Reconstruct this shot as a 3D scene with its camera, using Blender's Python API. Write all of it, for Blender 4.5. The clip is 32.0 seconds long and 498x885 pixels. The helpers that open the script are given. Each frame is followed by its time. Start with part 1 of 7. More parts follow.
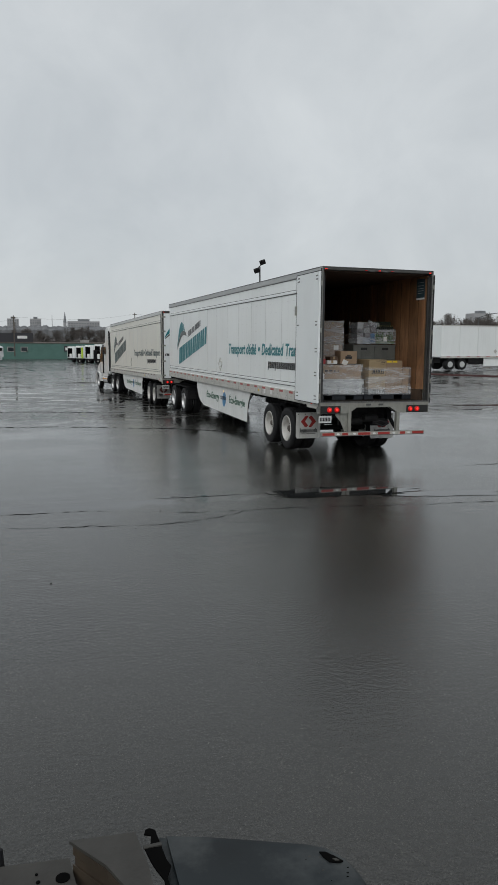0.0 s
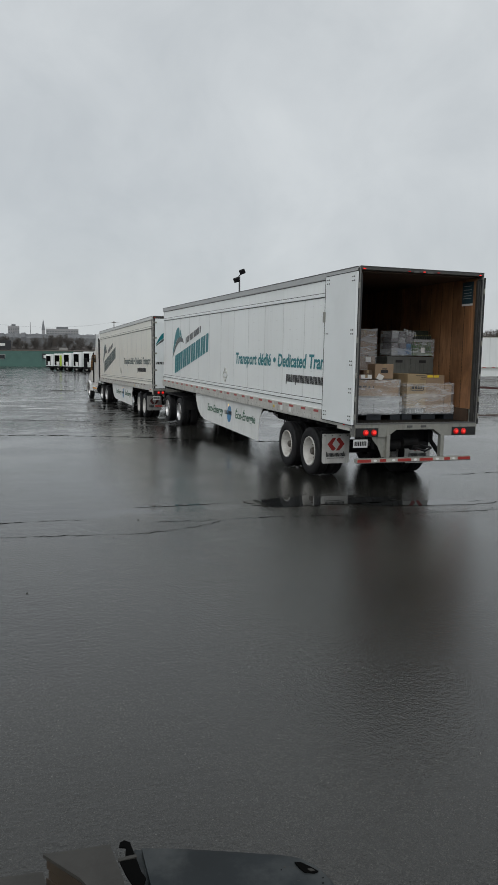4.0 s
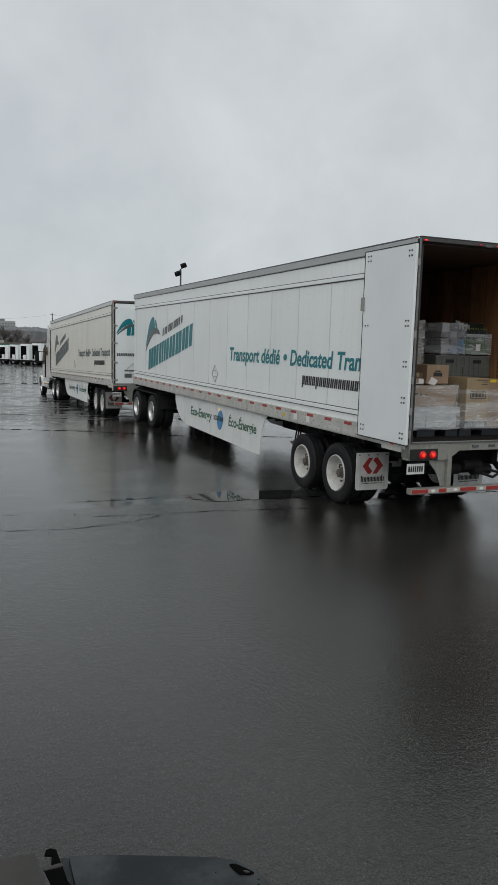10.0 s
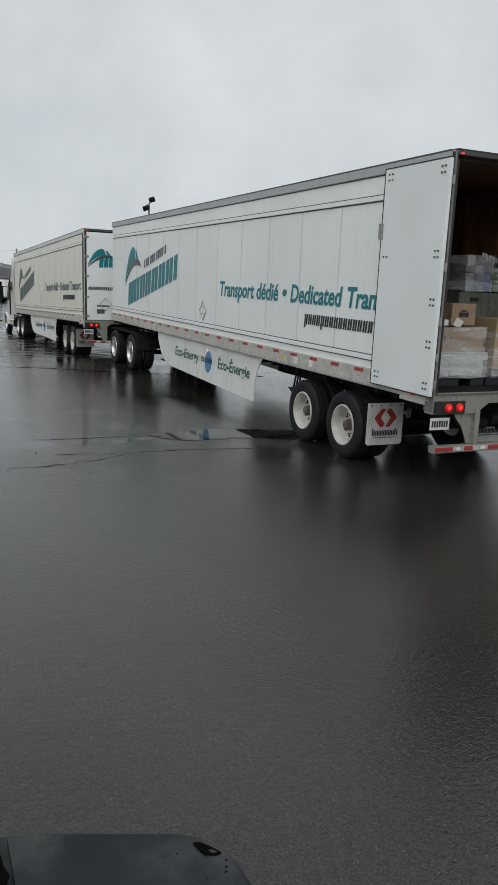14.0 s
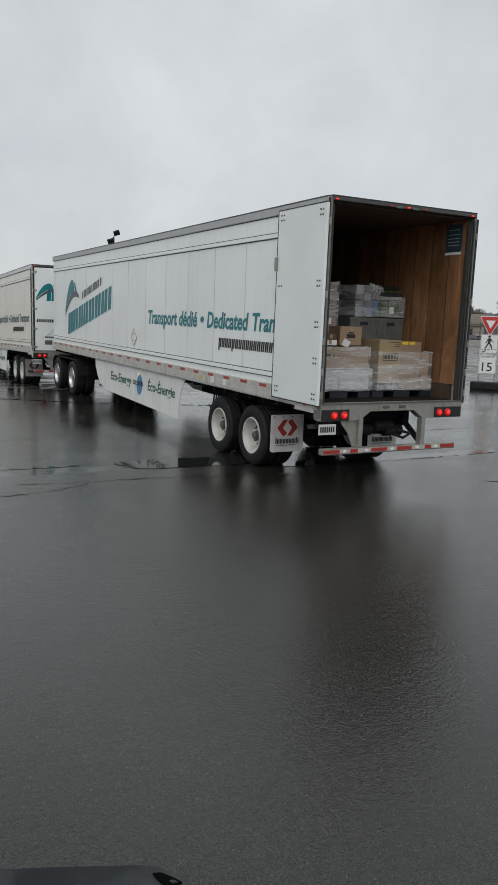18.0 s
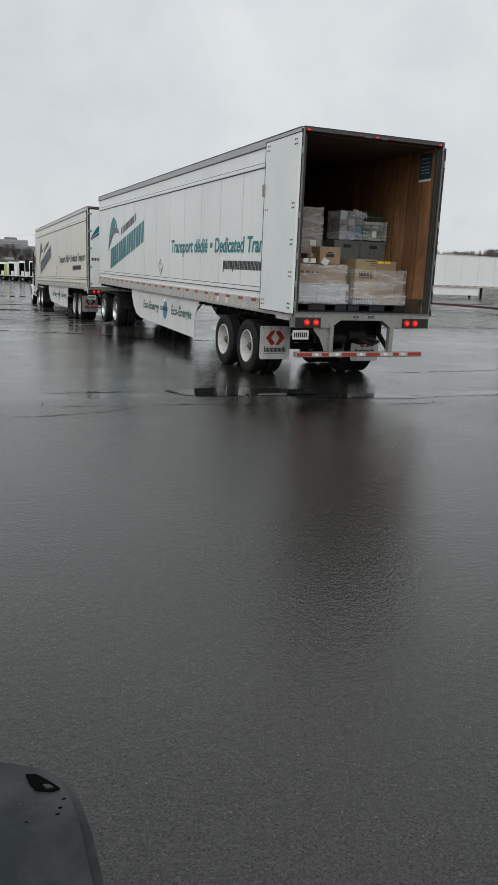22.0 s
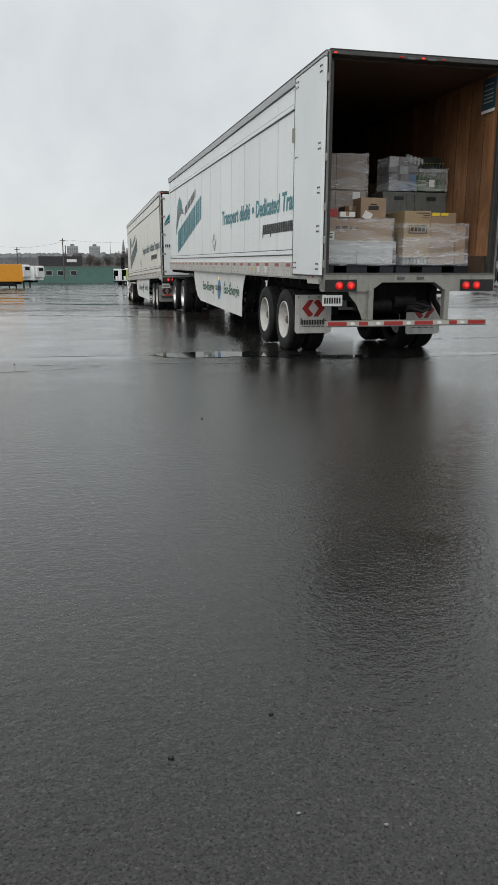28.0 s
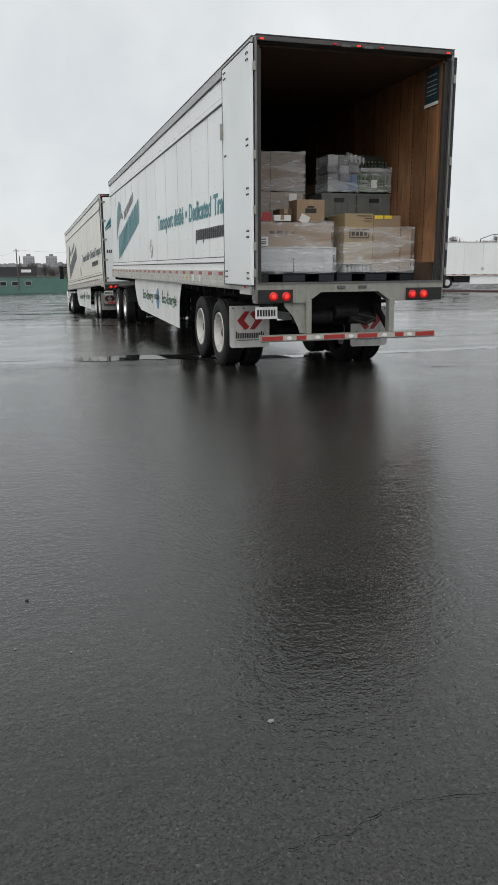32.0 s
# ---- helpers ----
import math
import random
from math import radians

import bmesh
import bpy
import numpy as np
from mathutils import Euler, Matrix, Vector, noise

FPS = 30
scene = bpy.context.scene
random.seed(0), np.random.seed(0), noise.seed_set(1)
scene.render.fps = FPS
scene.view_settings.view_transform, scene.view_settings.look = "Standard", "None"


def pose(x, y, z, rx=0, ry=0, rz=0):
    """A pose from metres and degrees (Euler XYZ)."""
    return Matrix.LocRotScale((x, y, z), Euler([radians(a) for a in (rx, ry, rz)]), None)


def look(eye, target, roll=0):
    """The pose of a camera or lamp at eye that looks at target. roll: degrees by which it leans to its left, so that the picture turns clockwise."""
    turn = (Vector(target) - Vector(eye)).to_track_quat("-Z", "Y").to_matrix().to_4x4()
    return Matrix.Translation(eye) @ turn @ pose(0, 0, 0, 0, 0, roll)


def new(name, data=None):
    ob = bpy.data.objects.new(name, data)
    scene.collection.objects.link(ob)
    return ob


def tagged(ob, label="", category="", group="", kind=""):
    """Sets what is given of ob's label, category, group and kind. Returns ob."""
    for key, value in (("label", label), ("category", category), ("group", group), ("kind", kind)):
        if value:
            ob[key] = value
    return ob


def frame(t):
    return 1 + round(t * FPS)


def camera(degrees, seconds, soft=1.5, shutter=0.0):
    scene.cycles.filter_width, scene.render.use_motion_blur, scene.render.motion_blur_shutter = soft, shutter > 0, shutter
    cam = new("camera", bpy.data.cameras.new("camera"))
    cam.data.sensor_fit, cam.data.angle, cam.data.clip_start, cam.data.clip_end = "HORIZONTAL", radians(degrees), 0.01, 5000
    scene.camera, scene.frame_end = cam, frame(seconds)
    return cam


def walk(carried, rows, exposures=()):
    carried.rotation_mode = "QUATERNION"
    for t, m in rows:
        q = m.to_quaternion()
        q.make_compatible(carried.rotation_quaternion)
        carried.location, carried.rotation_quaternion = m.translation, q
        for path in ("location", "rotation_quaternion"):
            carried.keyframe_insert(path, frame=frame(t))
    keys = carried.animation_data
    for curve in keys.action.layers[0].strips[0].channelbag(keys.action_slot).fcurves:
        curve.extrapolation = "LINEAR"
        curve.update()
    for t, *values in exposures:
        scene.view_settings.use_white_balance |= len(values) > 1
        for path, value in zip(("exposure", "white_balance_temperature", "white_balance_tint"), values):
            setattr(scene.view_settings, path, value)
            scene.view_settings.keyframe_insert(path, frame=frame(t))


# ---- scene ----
cam = camera(36.88, 32.0, soft=1.0)
# t, x, y, z, yaw, pitch, roll of the eye
EYES = [
    (0, -7.318, -7.663, 2.589, -16.14, -7.78, 0.32),
    (0.5, -7.316, -7.676, 2.599, -16.21, -7.74, 0.20),
    (1, -7.315, -7.679, 2.601, -16.51, -7.66, 0.29),
    (1.5, -7.310, -7.685, 2.602, -16.70, -7.55, 0.19),
    (2, -7.316, -7.690, 2.608, -16.95, -7.51, 0.44),
    (2.5, -7.308, -7.683, 2.598, -17.12, -7.44, 0.58),
    (3, -7.314, -7.681, 2.602, -17.28, -7.36, 0.64),
    (3.5, -7.314, -7.676, 2.597, -17.44, -7.23, 0.65),
    (5.5, -7.317, -7.677, 2.595, -18.72, -6.79, 1.15),
    (6, -7.313, -7.684, 2.594, -19.24, -6.66, 1.30),
    (6.5, -7.299, -7.717, 2.596, -25.48, -4.61, 2.30),
    (7, -7.295, -7.727, 2.607, -30.38, -4.32, 3.64),
    (7.5, -7.273, -7.704, 2.606, -29.74, -4.96, 3.20),
    (8, -7.257, -7.649, 2.580, -26.16, -5.46, 1.19),
    (8.5, -7.263, -7.606, 2.581, -24.97, -6.57, 0.52),
    (9, -7.278, -7.570, 2.583, -24.56, -7.85, 0.76),
    (9.5, -7.279, -7.577, 2.558, -23.04, -7.48, 0.80),
    (10, -7.265, -7.592, 2.556, -22.31, -7.35, 1.52),
    (10.5, -7.238, -7.570, 2.539, -21.77, -7.61, 4.82),
    (11, -7.222, -7.516, 2.484, -23.34, -6.55, 3.08),
    (11.5, -7.225, -7.455, 2.434, -23.62, -6.15, 1.29),
    (12, -7.189, -7.384, 2.427, -24.31, -7.90, 1.69),
    (12.5, -7.142, -7.298, 2.443, -24.70, -9.08, 1.86),
    (13, -7.129, -7.245, 2.446, -25.03, -10.89, 1.89),
    (13.5, -7.132, -7.223, 2.427, -24.13, -11.51, 2.37),
    (14, -7.116, -7.236, 2.432, -24.85, -11.72, 2.37),
    (14.5, -7.092, -7.247, 2.456, -26.60, -12.21, 2.21),
    (15, -7.103, -7.246, 2.455, -28.11, -12.47, 2.48),
    (15.5, -7.137, -7.268, 2.432, -29.84, -12.21, 2.02),
    (17.5, -7.067, -7.222, 2.371, -26.64, -9.42, 0.93),
    (18, -7.079, -7.220, 2.367, -27.32, -9.23, 2.13),
    (18.5, -7.103, -7.175, 2.337, -26.96, -9.41, 2.45),
    (19, -7.079, -7.111, 2.331, -24.71, -9.48, 2.16),
    (19.5, -6.963, -7.084, 2.323, -21.57, -9.54, 1.27),
    (20, -6.803, -7.068, 2.309, -20.16, -11.00, 0.90),
    (20.5, -6.739, -7.034, 2.299, -21.37, -13.01, 1.32),
    (21, -6.684, -6.940, 2.220, -23.05, -14.44, 1.50),
    (21.5, -6.605, -6.939, 2.018, -21.97, -13.56, 1.48),
    (22, -6.533, -6.905, 1.904, -21.46, -13.03, 2.43),
    (22.5, -6.470, -6.835, 1.755, -20.68, -12.22, 4.70),
    (23, -6.350, -6.744, 1.663, -20.39, -14.60, 5.91),
    (23.5, -6.235, -6.731, 1.576, -19.81, -15.31, 5.91),
    (24, -6.197, -6.725, 1.546, -17.43, -12.90, 4.26),
    (24.5, -6.146, -6.718, 1.517, -17.40, -12.31, 2.63),
    (25, -6.030, -6.771, 1.399, -17.60, -11.36, 1.32),
    (25.5, -5.811, -6.859, 1.295, -18.13, -11.46, 0.23),
    (27.5, -4.586, -7.349, 1.329, -19.41, -13.66, 1.98),
    (28, -4.373, -7.465, 1.324, -11.53, -13.14, 0.09),
    (28.5, -4.270, -7.657, 1.370, -10.95, -9.81, 0.01),
    (29, -4.193, -7.856, 1.363, -10.39, -8.90, -0.23),
    (29.5, -4.033, -8.050, 1.363, -12.77, -9.31, 0.53),
    (30, -3.945, -8.202, 1.367, -14.42, -8.77, 0.33),
    (30.5, -3.993, -8.348, 1.370, -14.82, -11.01, 0.44),
    (31, -3.961, -8.505, 1.418, -17.46, -11.48, 0.22),
    (31.5, -3.853, -8.588, 1.415, -18.23, -12.14, 0.34),
    (32, -3.714, -8.579, 1.335, -14.41, -12.60, -0.68),
]
# t, x, y, yaw, nose-up pitch of the second trailer; sideways step and turn of the lead trailer against it
ROLLING = [
    (0, -0.219, 7.107, 1.317, 0.100, -0.133, 0.699),
    (0.5, -0.205, 6.805, 1.341, 0.106, -0.133, 0.577),
    (1, -0.188, 6.498, 1.364, 0.107, -0.128, 0.424),
    (1.5, -0.170, 6.181, 1.382, 0.096, -0.123, 0.249),
    (2, -0.153, 5.863, 1.390, 0.070, -0.125, 0.097),
    (2.5, -0.137, 5.550, 1.389, 0.034, -0.138, -0.004),
    (3, -0.121, 5.238, 1.380, -0.011, -0.162, -0.073),
    (3.5, -0.102, 4.944, 1.364, -0.049, -0.184, -0.238),
    (5.5, -0.023, 3.924, 1.272, -0.147, -0.231, -1.416),
    (6, -0.002, 3.685, 1.229, -0.155, -0.253, -1.561),
    (6.5, 0.018, 3.421, 1.168, -0.153, -0.283, -1.573),
    (7, 0.028, 3.114, 1.082, -0.155, -0.314, -1.501),
    (7.5, 0.021, 2.767, 0.965, -0.168, -0.350, -1.384),
    (8, 0.007, 2.385, 0.834, -0.196, -0.388, -1.241),
    (8.5, 0.000, 2.019, 0.704, -0.226, -0.419, -1.076),
    (9, 0.003, 1.712, 0.577, -0.248, -0.445, -0.873),
    (9.5, 0.009, 1.422, 0.457, -0.254, -0.470, -0.623),
    (10, 0.013, 1.152, 0.342, -0.244, -0.501, -0.318),
    (10.5, 0.015, 0.880, 0.232, -0.223, -0.545, 0.018),
    (11, 0.017, 0.630, 0.119, -0.205, -0.579, 0.287),
    (11.5, 0.023, 0.363, 0.011, -0.194, -0.613, 0.481),
    (12, 0.019, 0.183, -0.094, -0.188, -0.635, 0.590),
    (12.5, 0.005, 0.072, -0.182, -0.183, -0.654, 0.654),
    (13, -0.016, 0.027, -0.250, -0.181, -0.671, 0.658),
    (13.5, -0.030, 0.014, -0.298, -0.178, -0.677, 0.619),
    (14, -0.032, 0.022, -0.319, -0.167, -0.679, 0.548),
    (14.5, -0.023, 0.026, -0.297, -0.137, -0.682, 0.471),
    (15, -0.019, 0.047, -0.230, -0.105, -0.675, 0.397),
    (15.5, -0.031, 0.167, -0.125, -0.085, -0.661, 0.333),
    (17.5, -0.130, 1.268, 0.407, -0.120, -0.533, 0.122),
    (18, -0.138, 1.608, 0.552, -0.137, -0.491, 0.074),
    (18.5, -0.135, 1.946, 0.702, -0.163, -0.445, 0.027),
    (19, -0.131, 2.266, 0.846, -0.195, -0.399, -0.019),
    (19.5, -0.133, 2.622, 0.973, -0.216, -0.360, -0.067),
    (20, -0.139, 2.999, 1.079, -0.214, -0.332, -0.115),
    (20.5, -0.145, 3.363, 1.163, -0.188, -0.313, -0.163),
    (21, -0.150, 3.722, 1.223, -0.152, -0.291, -0.209),
    (21.5, -0.153, 4.043, 1.262, -0.123, -0.267, -0.253),
    (22, -0.154, 4.313, 1.294, -0.088, -0.243, -0.290),
    (22.5, -0.146, 4.442, 1.335, -0.056, -0.231, -0.320),
    (23, -0.134, 4.456, 1.385, -0.026, -0.228, -0.340),
    (23.5, -0.130, 4.492, 1.425, -0.010, -0.222, -0.350),
    (24, -0.128, 4.472, 1.464, 0.002, -0.212, -0.352),
    (24.5, -0.119, 4.357, 1.512, 0.020, -0.194, -0.348),
    (25, -0.106, 4.206, 1.558, 0.042, -0.175, -0.338),
    (25.5, -0.086, 3.981, 1.608, 0.086, -0.169, -0.323),
    (27.5, 0.016, 2.930, 1.819, 0.355, -0.200, -0.250),
    (28, 0.023, 2.689, 1.844, 0.406, -0.191, -0.251),
    (28.5, 0.011, 2.451, 1.840, 0.445, -0.188, -0.200),
    (29, 0.001, 2.202, 1.820, 0.479, -0.197, -0.065),
    (29.5, -0.003, 1.962, 1.791, 0.514, -0.206, 0.120),
    (30, 0.002, 1.708, 1.766, 0.544, -0.210, 0.328),
    (30.5, 0.014, 1.404, 1.753, 0.569, -0.214, 0.564),
    (31, 0.023, 1.110, 1.745, 0.593, -0.218, 0.806),
    (31.5, 0.033, 0.856, 1.744, 0.630, -0.222, 1.043),
    (32, 0.046, 0.646, 1.748, 0.683, -0.216, 1.269),
]


def eye_pose(x, y, z, yaw, pitch, roll):
    return pose(x, y, z) @ pose(0, 0, 0, 0, 0, yaw) @ pose(0, 0, 0, 90 + pitch) @ pose(0, 0, 0, 0, 0, roll)


EXPOSURES = [(0.0, 0.0, 6450, 9), (5.5, -0.03, 6450, 9), (7.5, -0.12, 6450, 9), (9.0, -0.06, 6450, 9), (10.0, 0.0, 6450, 9), (11.5, 0.02, 6450, 9), (13.0, 0.12, 6470, 9), (19.0, 0.12, 6500, 10), (20.0, 0.09, 6500, 10), (21.0, 0.27, 6540, 10), (22.0, 0.22, 6560, 10), (23.0, 0.15, 6560, 10), (24.0, 0.22, 6560, 10), (25.0, 0.17, 6560, 10), (28.0, 0.29, 6600, 10), (29.0, 0.1, 6600, 10), (30.0, 0.05, 6580, 10), (31.0, 0.35, 6600, 10), (32.0, 0.36, 6600, 10)]
walk(cam, [(r[0], eye_pose(*r[1:])) for r in EYES], EXPOSURES)

# ---- world and sun: a closed, wet grey sky ----
world = bpy.data.worlds.new("overcast")
scene.world = world
world.use_nodes = True
wt = world.node_tree
wt.nodes.clear()


def wnode(kind, **props):
    n = wt.nodes.new(kind)
    for k, v in props.items():
        n.inputs[k].default_value = v
    return n


sky = wnode("ShaderNodeTexSky")
sky.sky_type, sky.sun_disc, sky.sun_elevation, sky.sun_rotation = "NISHITA", False, radians(38), radians(150)
sky_dim = wnode("ShaderNodeVectorMath")
sky_dim.operation = "SCALE"
sky_dim.inputs["Scale"].default_value = 0.09
wt.links.new(sky.outputs[0], sky_dim.inputs[0])
cloud_big = wnode("ShaderNodeTexNoise", Scale=2.1, Detail=5.0, Roughness=0.55)
cloud_small = wnode("ShaderNodeTexNoise", Scale=6.5, Detail=6.0, Roughness=0.6, Distortion=0.4)
cloud_mix = wnode("ShaderNodeMix", Factor=0.35)
wt.links.new(cloud_big.outputs[0], cloud_mix.inputs[2])
wt.links.new(cloud_small.outputs[0], cloud_mix.inputs[3])
cloud_ramp = wnode("ShaderNodeValToRGB")
cloud_ramp.color_ramp.elements[0].position, cloud_ramp.color_ramp.elements[1].position = 0.36, 0.64
cloud_ramp.color_ramp.elements[0].color = (0.519, 0.548, 0.571, 1)
cloud_ramp.color_ramp.elements[1].color = (0.677, 0.703, 0.718, 1)
wt.links.new(cloud_mix.outputs[0], cloud_ramp.inputs[0])
cover = wt.nodes.new("ShaderNodeMix")
cover.data_type = "RGBA"
cover.inputs[0].default_value = 0.93
wt.links.new(sky_dim.outputs[0], cover.inputs[6])
wt.links.new(cloud_ramp.outputs[0], cover.inputs[7])
backlight = wnode("ShaderNodeBackground", Strength=1.0)
wt.links.new(cover.outputs[2], backlight.inputs[0])
wout = wt.nodes.new("ShaderNodeOutputWorld")
wt.links.new(backlight.outputs[0], wout.inputs[0])
sun_data = bpy.data.lights.new("sun", "SUN")
sun_data.energy, sun_data.angle, sun_data.color = 1.0, radians(60), (1.0, 0.98, 0.95)
sun = new("sun", sun_data)
sun.matrix_world = look((-30, -40, 45), (0, 0, 0))


# ---- materials ----
def material(name, color, rough=0.6, metal=0.0, spread=0.12, scale=6.0, bump=0.0, bump_scale=80.0, stain=None, stain_amount=0.3, stain_scale=1.2, coat=0.0, vary=0.0, glow=None, alpha=None, spec=None, drip_sheen=0.0, drip_sheen_tint=(0.12, 0.11, 0.095)):
    m = bpy.data.materials.new(name)
    m.use_nodes = True
    nt = m.node_tree
    b = nt.nodes["Principled BSDF"]
    b.inputs["Roughness"].default_value, b.inputs["Metallic"].default_value = rough, metal
    if coat:
        b.inputs["Coat Weight"].default_value, b.inputs["Coat Roughness"].default_value = coat, 0.12
    if spec is not None:
        b.inputs["Specular IOR Level"].default_value = spec
    co = nt.nodes.new("ShaderNodeTexCoord")
    fine = nt.nodes.new("ShaderNodeTexNoise")
    fine.inputs["Scale"].default_value, fine.inputs["Detail"].default_value = scale, 6
    nt.links.new(co.outputs["Object"], fine.inputs["Vector"])
    ramp = nt.nodes.new("ShaderNodeMapRange")
    ramp.inputs[1].default_value, ramp.inputs[2].default_value = 0.25, 0.75
    ramp.inputs[3].default_value, ramp.inputs[4].default_value = 1 - spread, 1 + spread
    nt.links.new(fine.outputs[0], ramp.inputs[0])
    tint = nt.nodes.new("ShaderNodeVectorMath")
    tint.operation = "SCALE"
    tint.inputs[0].default_value = color
    nt.links.new(ramp.outputs[0], tint.inputs["Scale"])
    last = tint.outputs[0]
    if vary:
        info = nt.nodes.new("ShaderNodeObjectInfo")
        vr = nt.nodes.new("ShaderNodeMapRange")
        vr.inputs[3].default_value, vr.inputs[4].default_value = 1 - vary, 1 + vary
        nt.links.new(info.outputs["Random"], vr.inputs[0])
        vm = nt.nodes.new("ShaderNodeVectorMath")
        vm.operation = "SCALE"
        nt.links.new(last, vm.inputs[0])
        nt.links.new(vr.outputs[0], vm.inputs["Scale"])
        last = vm.outputs[0]
    if stain:
        sn = nt.nodes.new("ShaderNodeTexNoise")
        sn.inputs["Scale"].default_value, sn.inputs["Detail"].default_value, sn.inputs["Roughness"].default_value = stain_scale, 8, 0.65
        nt.links.new(co.outputs["Object"], sn.inputs["Vector"])
        sr = nt.nodes.new("ShaderNodeMapRange")
        sr.inputs[1].default_value, sr.inputs[2].default_value, sr.inputs[3].default_value, sr.inputs[4].default_value = 0.48, 0.72, 0.0, stain_amount
        nt.links.new(sn.outputs[0], sr.inputs[0])
        mx = nt.nodes.new("ShaderNodeMix")
        mx.data_type = "RGBA"
        mx.inputs[7].default_value = (*stain, 1)
        nt.links.new(sr.outputs[0], mx.inputs[0])
        nt.links.new(last, mx.inputs[6])
        last = mx.outputs[2]
    # upright streaks: run-down grime, or painted sheen on the silvery wrap
    if drip_sheen:
        dm = nt.nodes.new("ShaderNodeMapping")
        dm.inputs["Scale"].default_value = (9.0, 9.0, 0.55)
        nt.links.new(co.outputs["Object"], dm.inputs[0])
        dn = nt.nodes.new("ShaderNodeTexNoise")
        dn.inputs["Scale"].default_value, dn.inputs["Detail"].default_value, dn.inputs["Roughness"].default_value = 1.0, 6, 0.7
        nt.links.new(dm.outputs[0], dn.inputs["Vector"])
        dr = nt.nodes.new("ShaderNodeMapRange")
        dr.inputs[1].default_value, dr.inputs[2].default_value, dr.inputs[3].default_value, dr.inputs[4].default_value = 0.52, 0.74, 0.0, drip_sheen
        nt.links.new(dn.outputs[0], dr.inputs[0])
        dx = nt.nodes.new("ShaderNodeMix")
        dx.data_type = "RGBA"
        dx.inputs[7].default_value = (*drip_sheen_tint, 1)
        nt.links.new(dr.outputs[0], dx.inputs[0])
        nt.links.new(last, dx.inputs[6])
        last = dx.outputs[2]
    nt.links.new(last, b.inputs["Base Color"])
    if bump:
        bn = nt.nodes.new("ShaderNodeTexNoise")
        bn.inputs["Scale"].default_value, bn.inputs["Detail"].default_value = bump_scale, 3
        nt.links.new(co.outputs["Object"], bn.inputs["Vector"])
        bp = nt.nodes.new("ShaderNodeBump")
        bp.inputs["Strength"].default_value, bp.inputs["Distance"].default_value = bump, 0.01
        nt.links.new(bn.outputs[0], bp.inputs["Height"])
        nt.links.new(bp.outputs[0], b.inputs["Normal"])
    if glow:
        b.inputs["Emission Color"].default_value, b.inputs["Emission Strength"].default_value = (*glow[:3], 1), glow[3]
    if alpha is not None:
        b.inputs["Alpha"].default_value = alpha
    return m


# trailer white toned yellower and slightly darker, for the lead trailer only
WARMWHITE = material("aged_cream_trailer_paint", (0.78, 0.765, 0.690), 0.36, spread=0.03, scale=1.4, stain=(0.52, 0.50, 0.45), stain_amount=0.22, stain_scale=0.7, bump=0.04, bump_scale=2.2, vary=0.02, drip_sheen=0.14, drip_sheen_tint=(0.36, 0.34, 0.29))
WHITE = material("white_trailer_paint", (0.835, 0.86, 0.85), 0.34, spread=0.025, scale=1.4, stain=(0.55, 0.55, 0.52), stain_amount=0.16, stain_scale=0.7, bump=0.04, bump_scale=2.2, vary=0.02, drip_sheen=0.12, drip_sheen_tint=(0.36, 0.36, 0.34))
DOORPAINT = material("white_door_paint", (0.80, 0.83, 0.83), 0.36, spread=0.03, scale=1.2, stain=(0.55, 0.56, 0.54), stain_amount=0.18, stain_scale=0.9)
SKIRTWHITE = material("white_skirt_plastic", (0.76, 0.77, 0.75), 0.45, spread=0.04, scale=2, stain=(0.42, 0.41, 0.38), stain_amount=0.3, stain_scale=1.6, drip_sheen=0.16)
ALU = material("dull_aluminium", (0.56, 0.55, 0.51), 0.45, metal=0.2, spread=0.12, scale=9, stain=(0.22, 0.21, 0.19), stain_amount=0.45, stain_scale=3, drip_sheen=0.35)
RAILGREY = material("dull_grey_rail", (0.42, 0.43, 0.43), 0.45, metal=0.1, spread=0.08, scale=2, stain=(0.22, 0.22, 0.21), stain_amount=0.3, stain_scale=2)
GALV = material("galvanised_steel", (0.315, 0.315, 0.285), 0.5, metal=0.4, spread=0.16, scale=14, stain=(0.20, 0.18, 0.15), stain_amount=0.5, stain_scale=3.5, drip_sheen=0.6, drip_sheen_tint=(0.10, 0.085, 0.06))
LIGHTBOX = material("black_lamp_housing", (0.012, 0.012, 0.012), 0.5, spread=0.2)
DARKTRIM = material("dark_weathered_trim", (0.10, 0.10, 0.10), 0.6, spread=0.2)
HEADERMID = material("weathered_header_steel", (0.075, 0.075, 0.072), 0.5, metal=0.3, spread=0.18, scale=12, stain=(0.08, 0.075, 0.07), stain_amount=0.5, stain_scale=3.5)
BLACKRUBBER = material("black_door_rubber", (0.022, 0.022, 0.022), 0.6, spread=0.2)
POSTGREY = material("weathered_post_steel", (0.20, 0.20, 0.19), 0.5, metal=0.3, spread=0.16, scale=10, stain=(0.09, 0.085, 0.075), stain_amount=0.5, stain_scale=3, drip_sheen=0.5, drip_sheen_tint=(0.07, 0.065, 0.06))
HEADERGREY = material("grimy_header_steel", (0.05, 0.05, 0.048), 0.55, metal=0.2, spread=0.16, scale=14, stain=(0.06, 0.055, 0.05), stain_amount=0.5, stain_scale=3.5)
SEAM = material("grey_seam_strip", (0.62, 0.63, 0.62), 0.45, spread=0.1)
RUBBER = material("black_tyre_rubber", (0.011, 0.011, 0.012), 0.65, spec=0.25, spread=0.3, scale=20, stain=(0.045, 0.042, 0.04), stain_amount=0.35, stain_scale=4, bump=0.2, bump_scale=60)
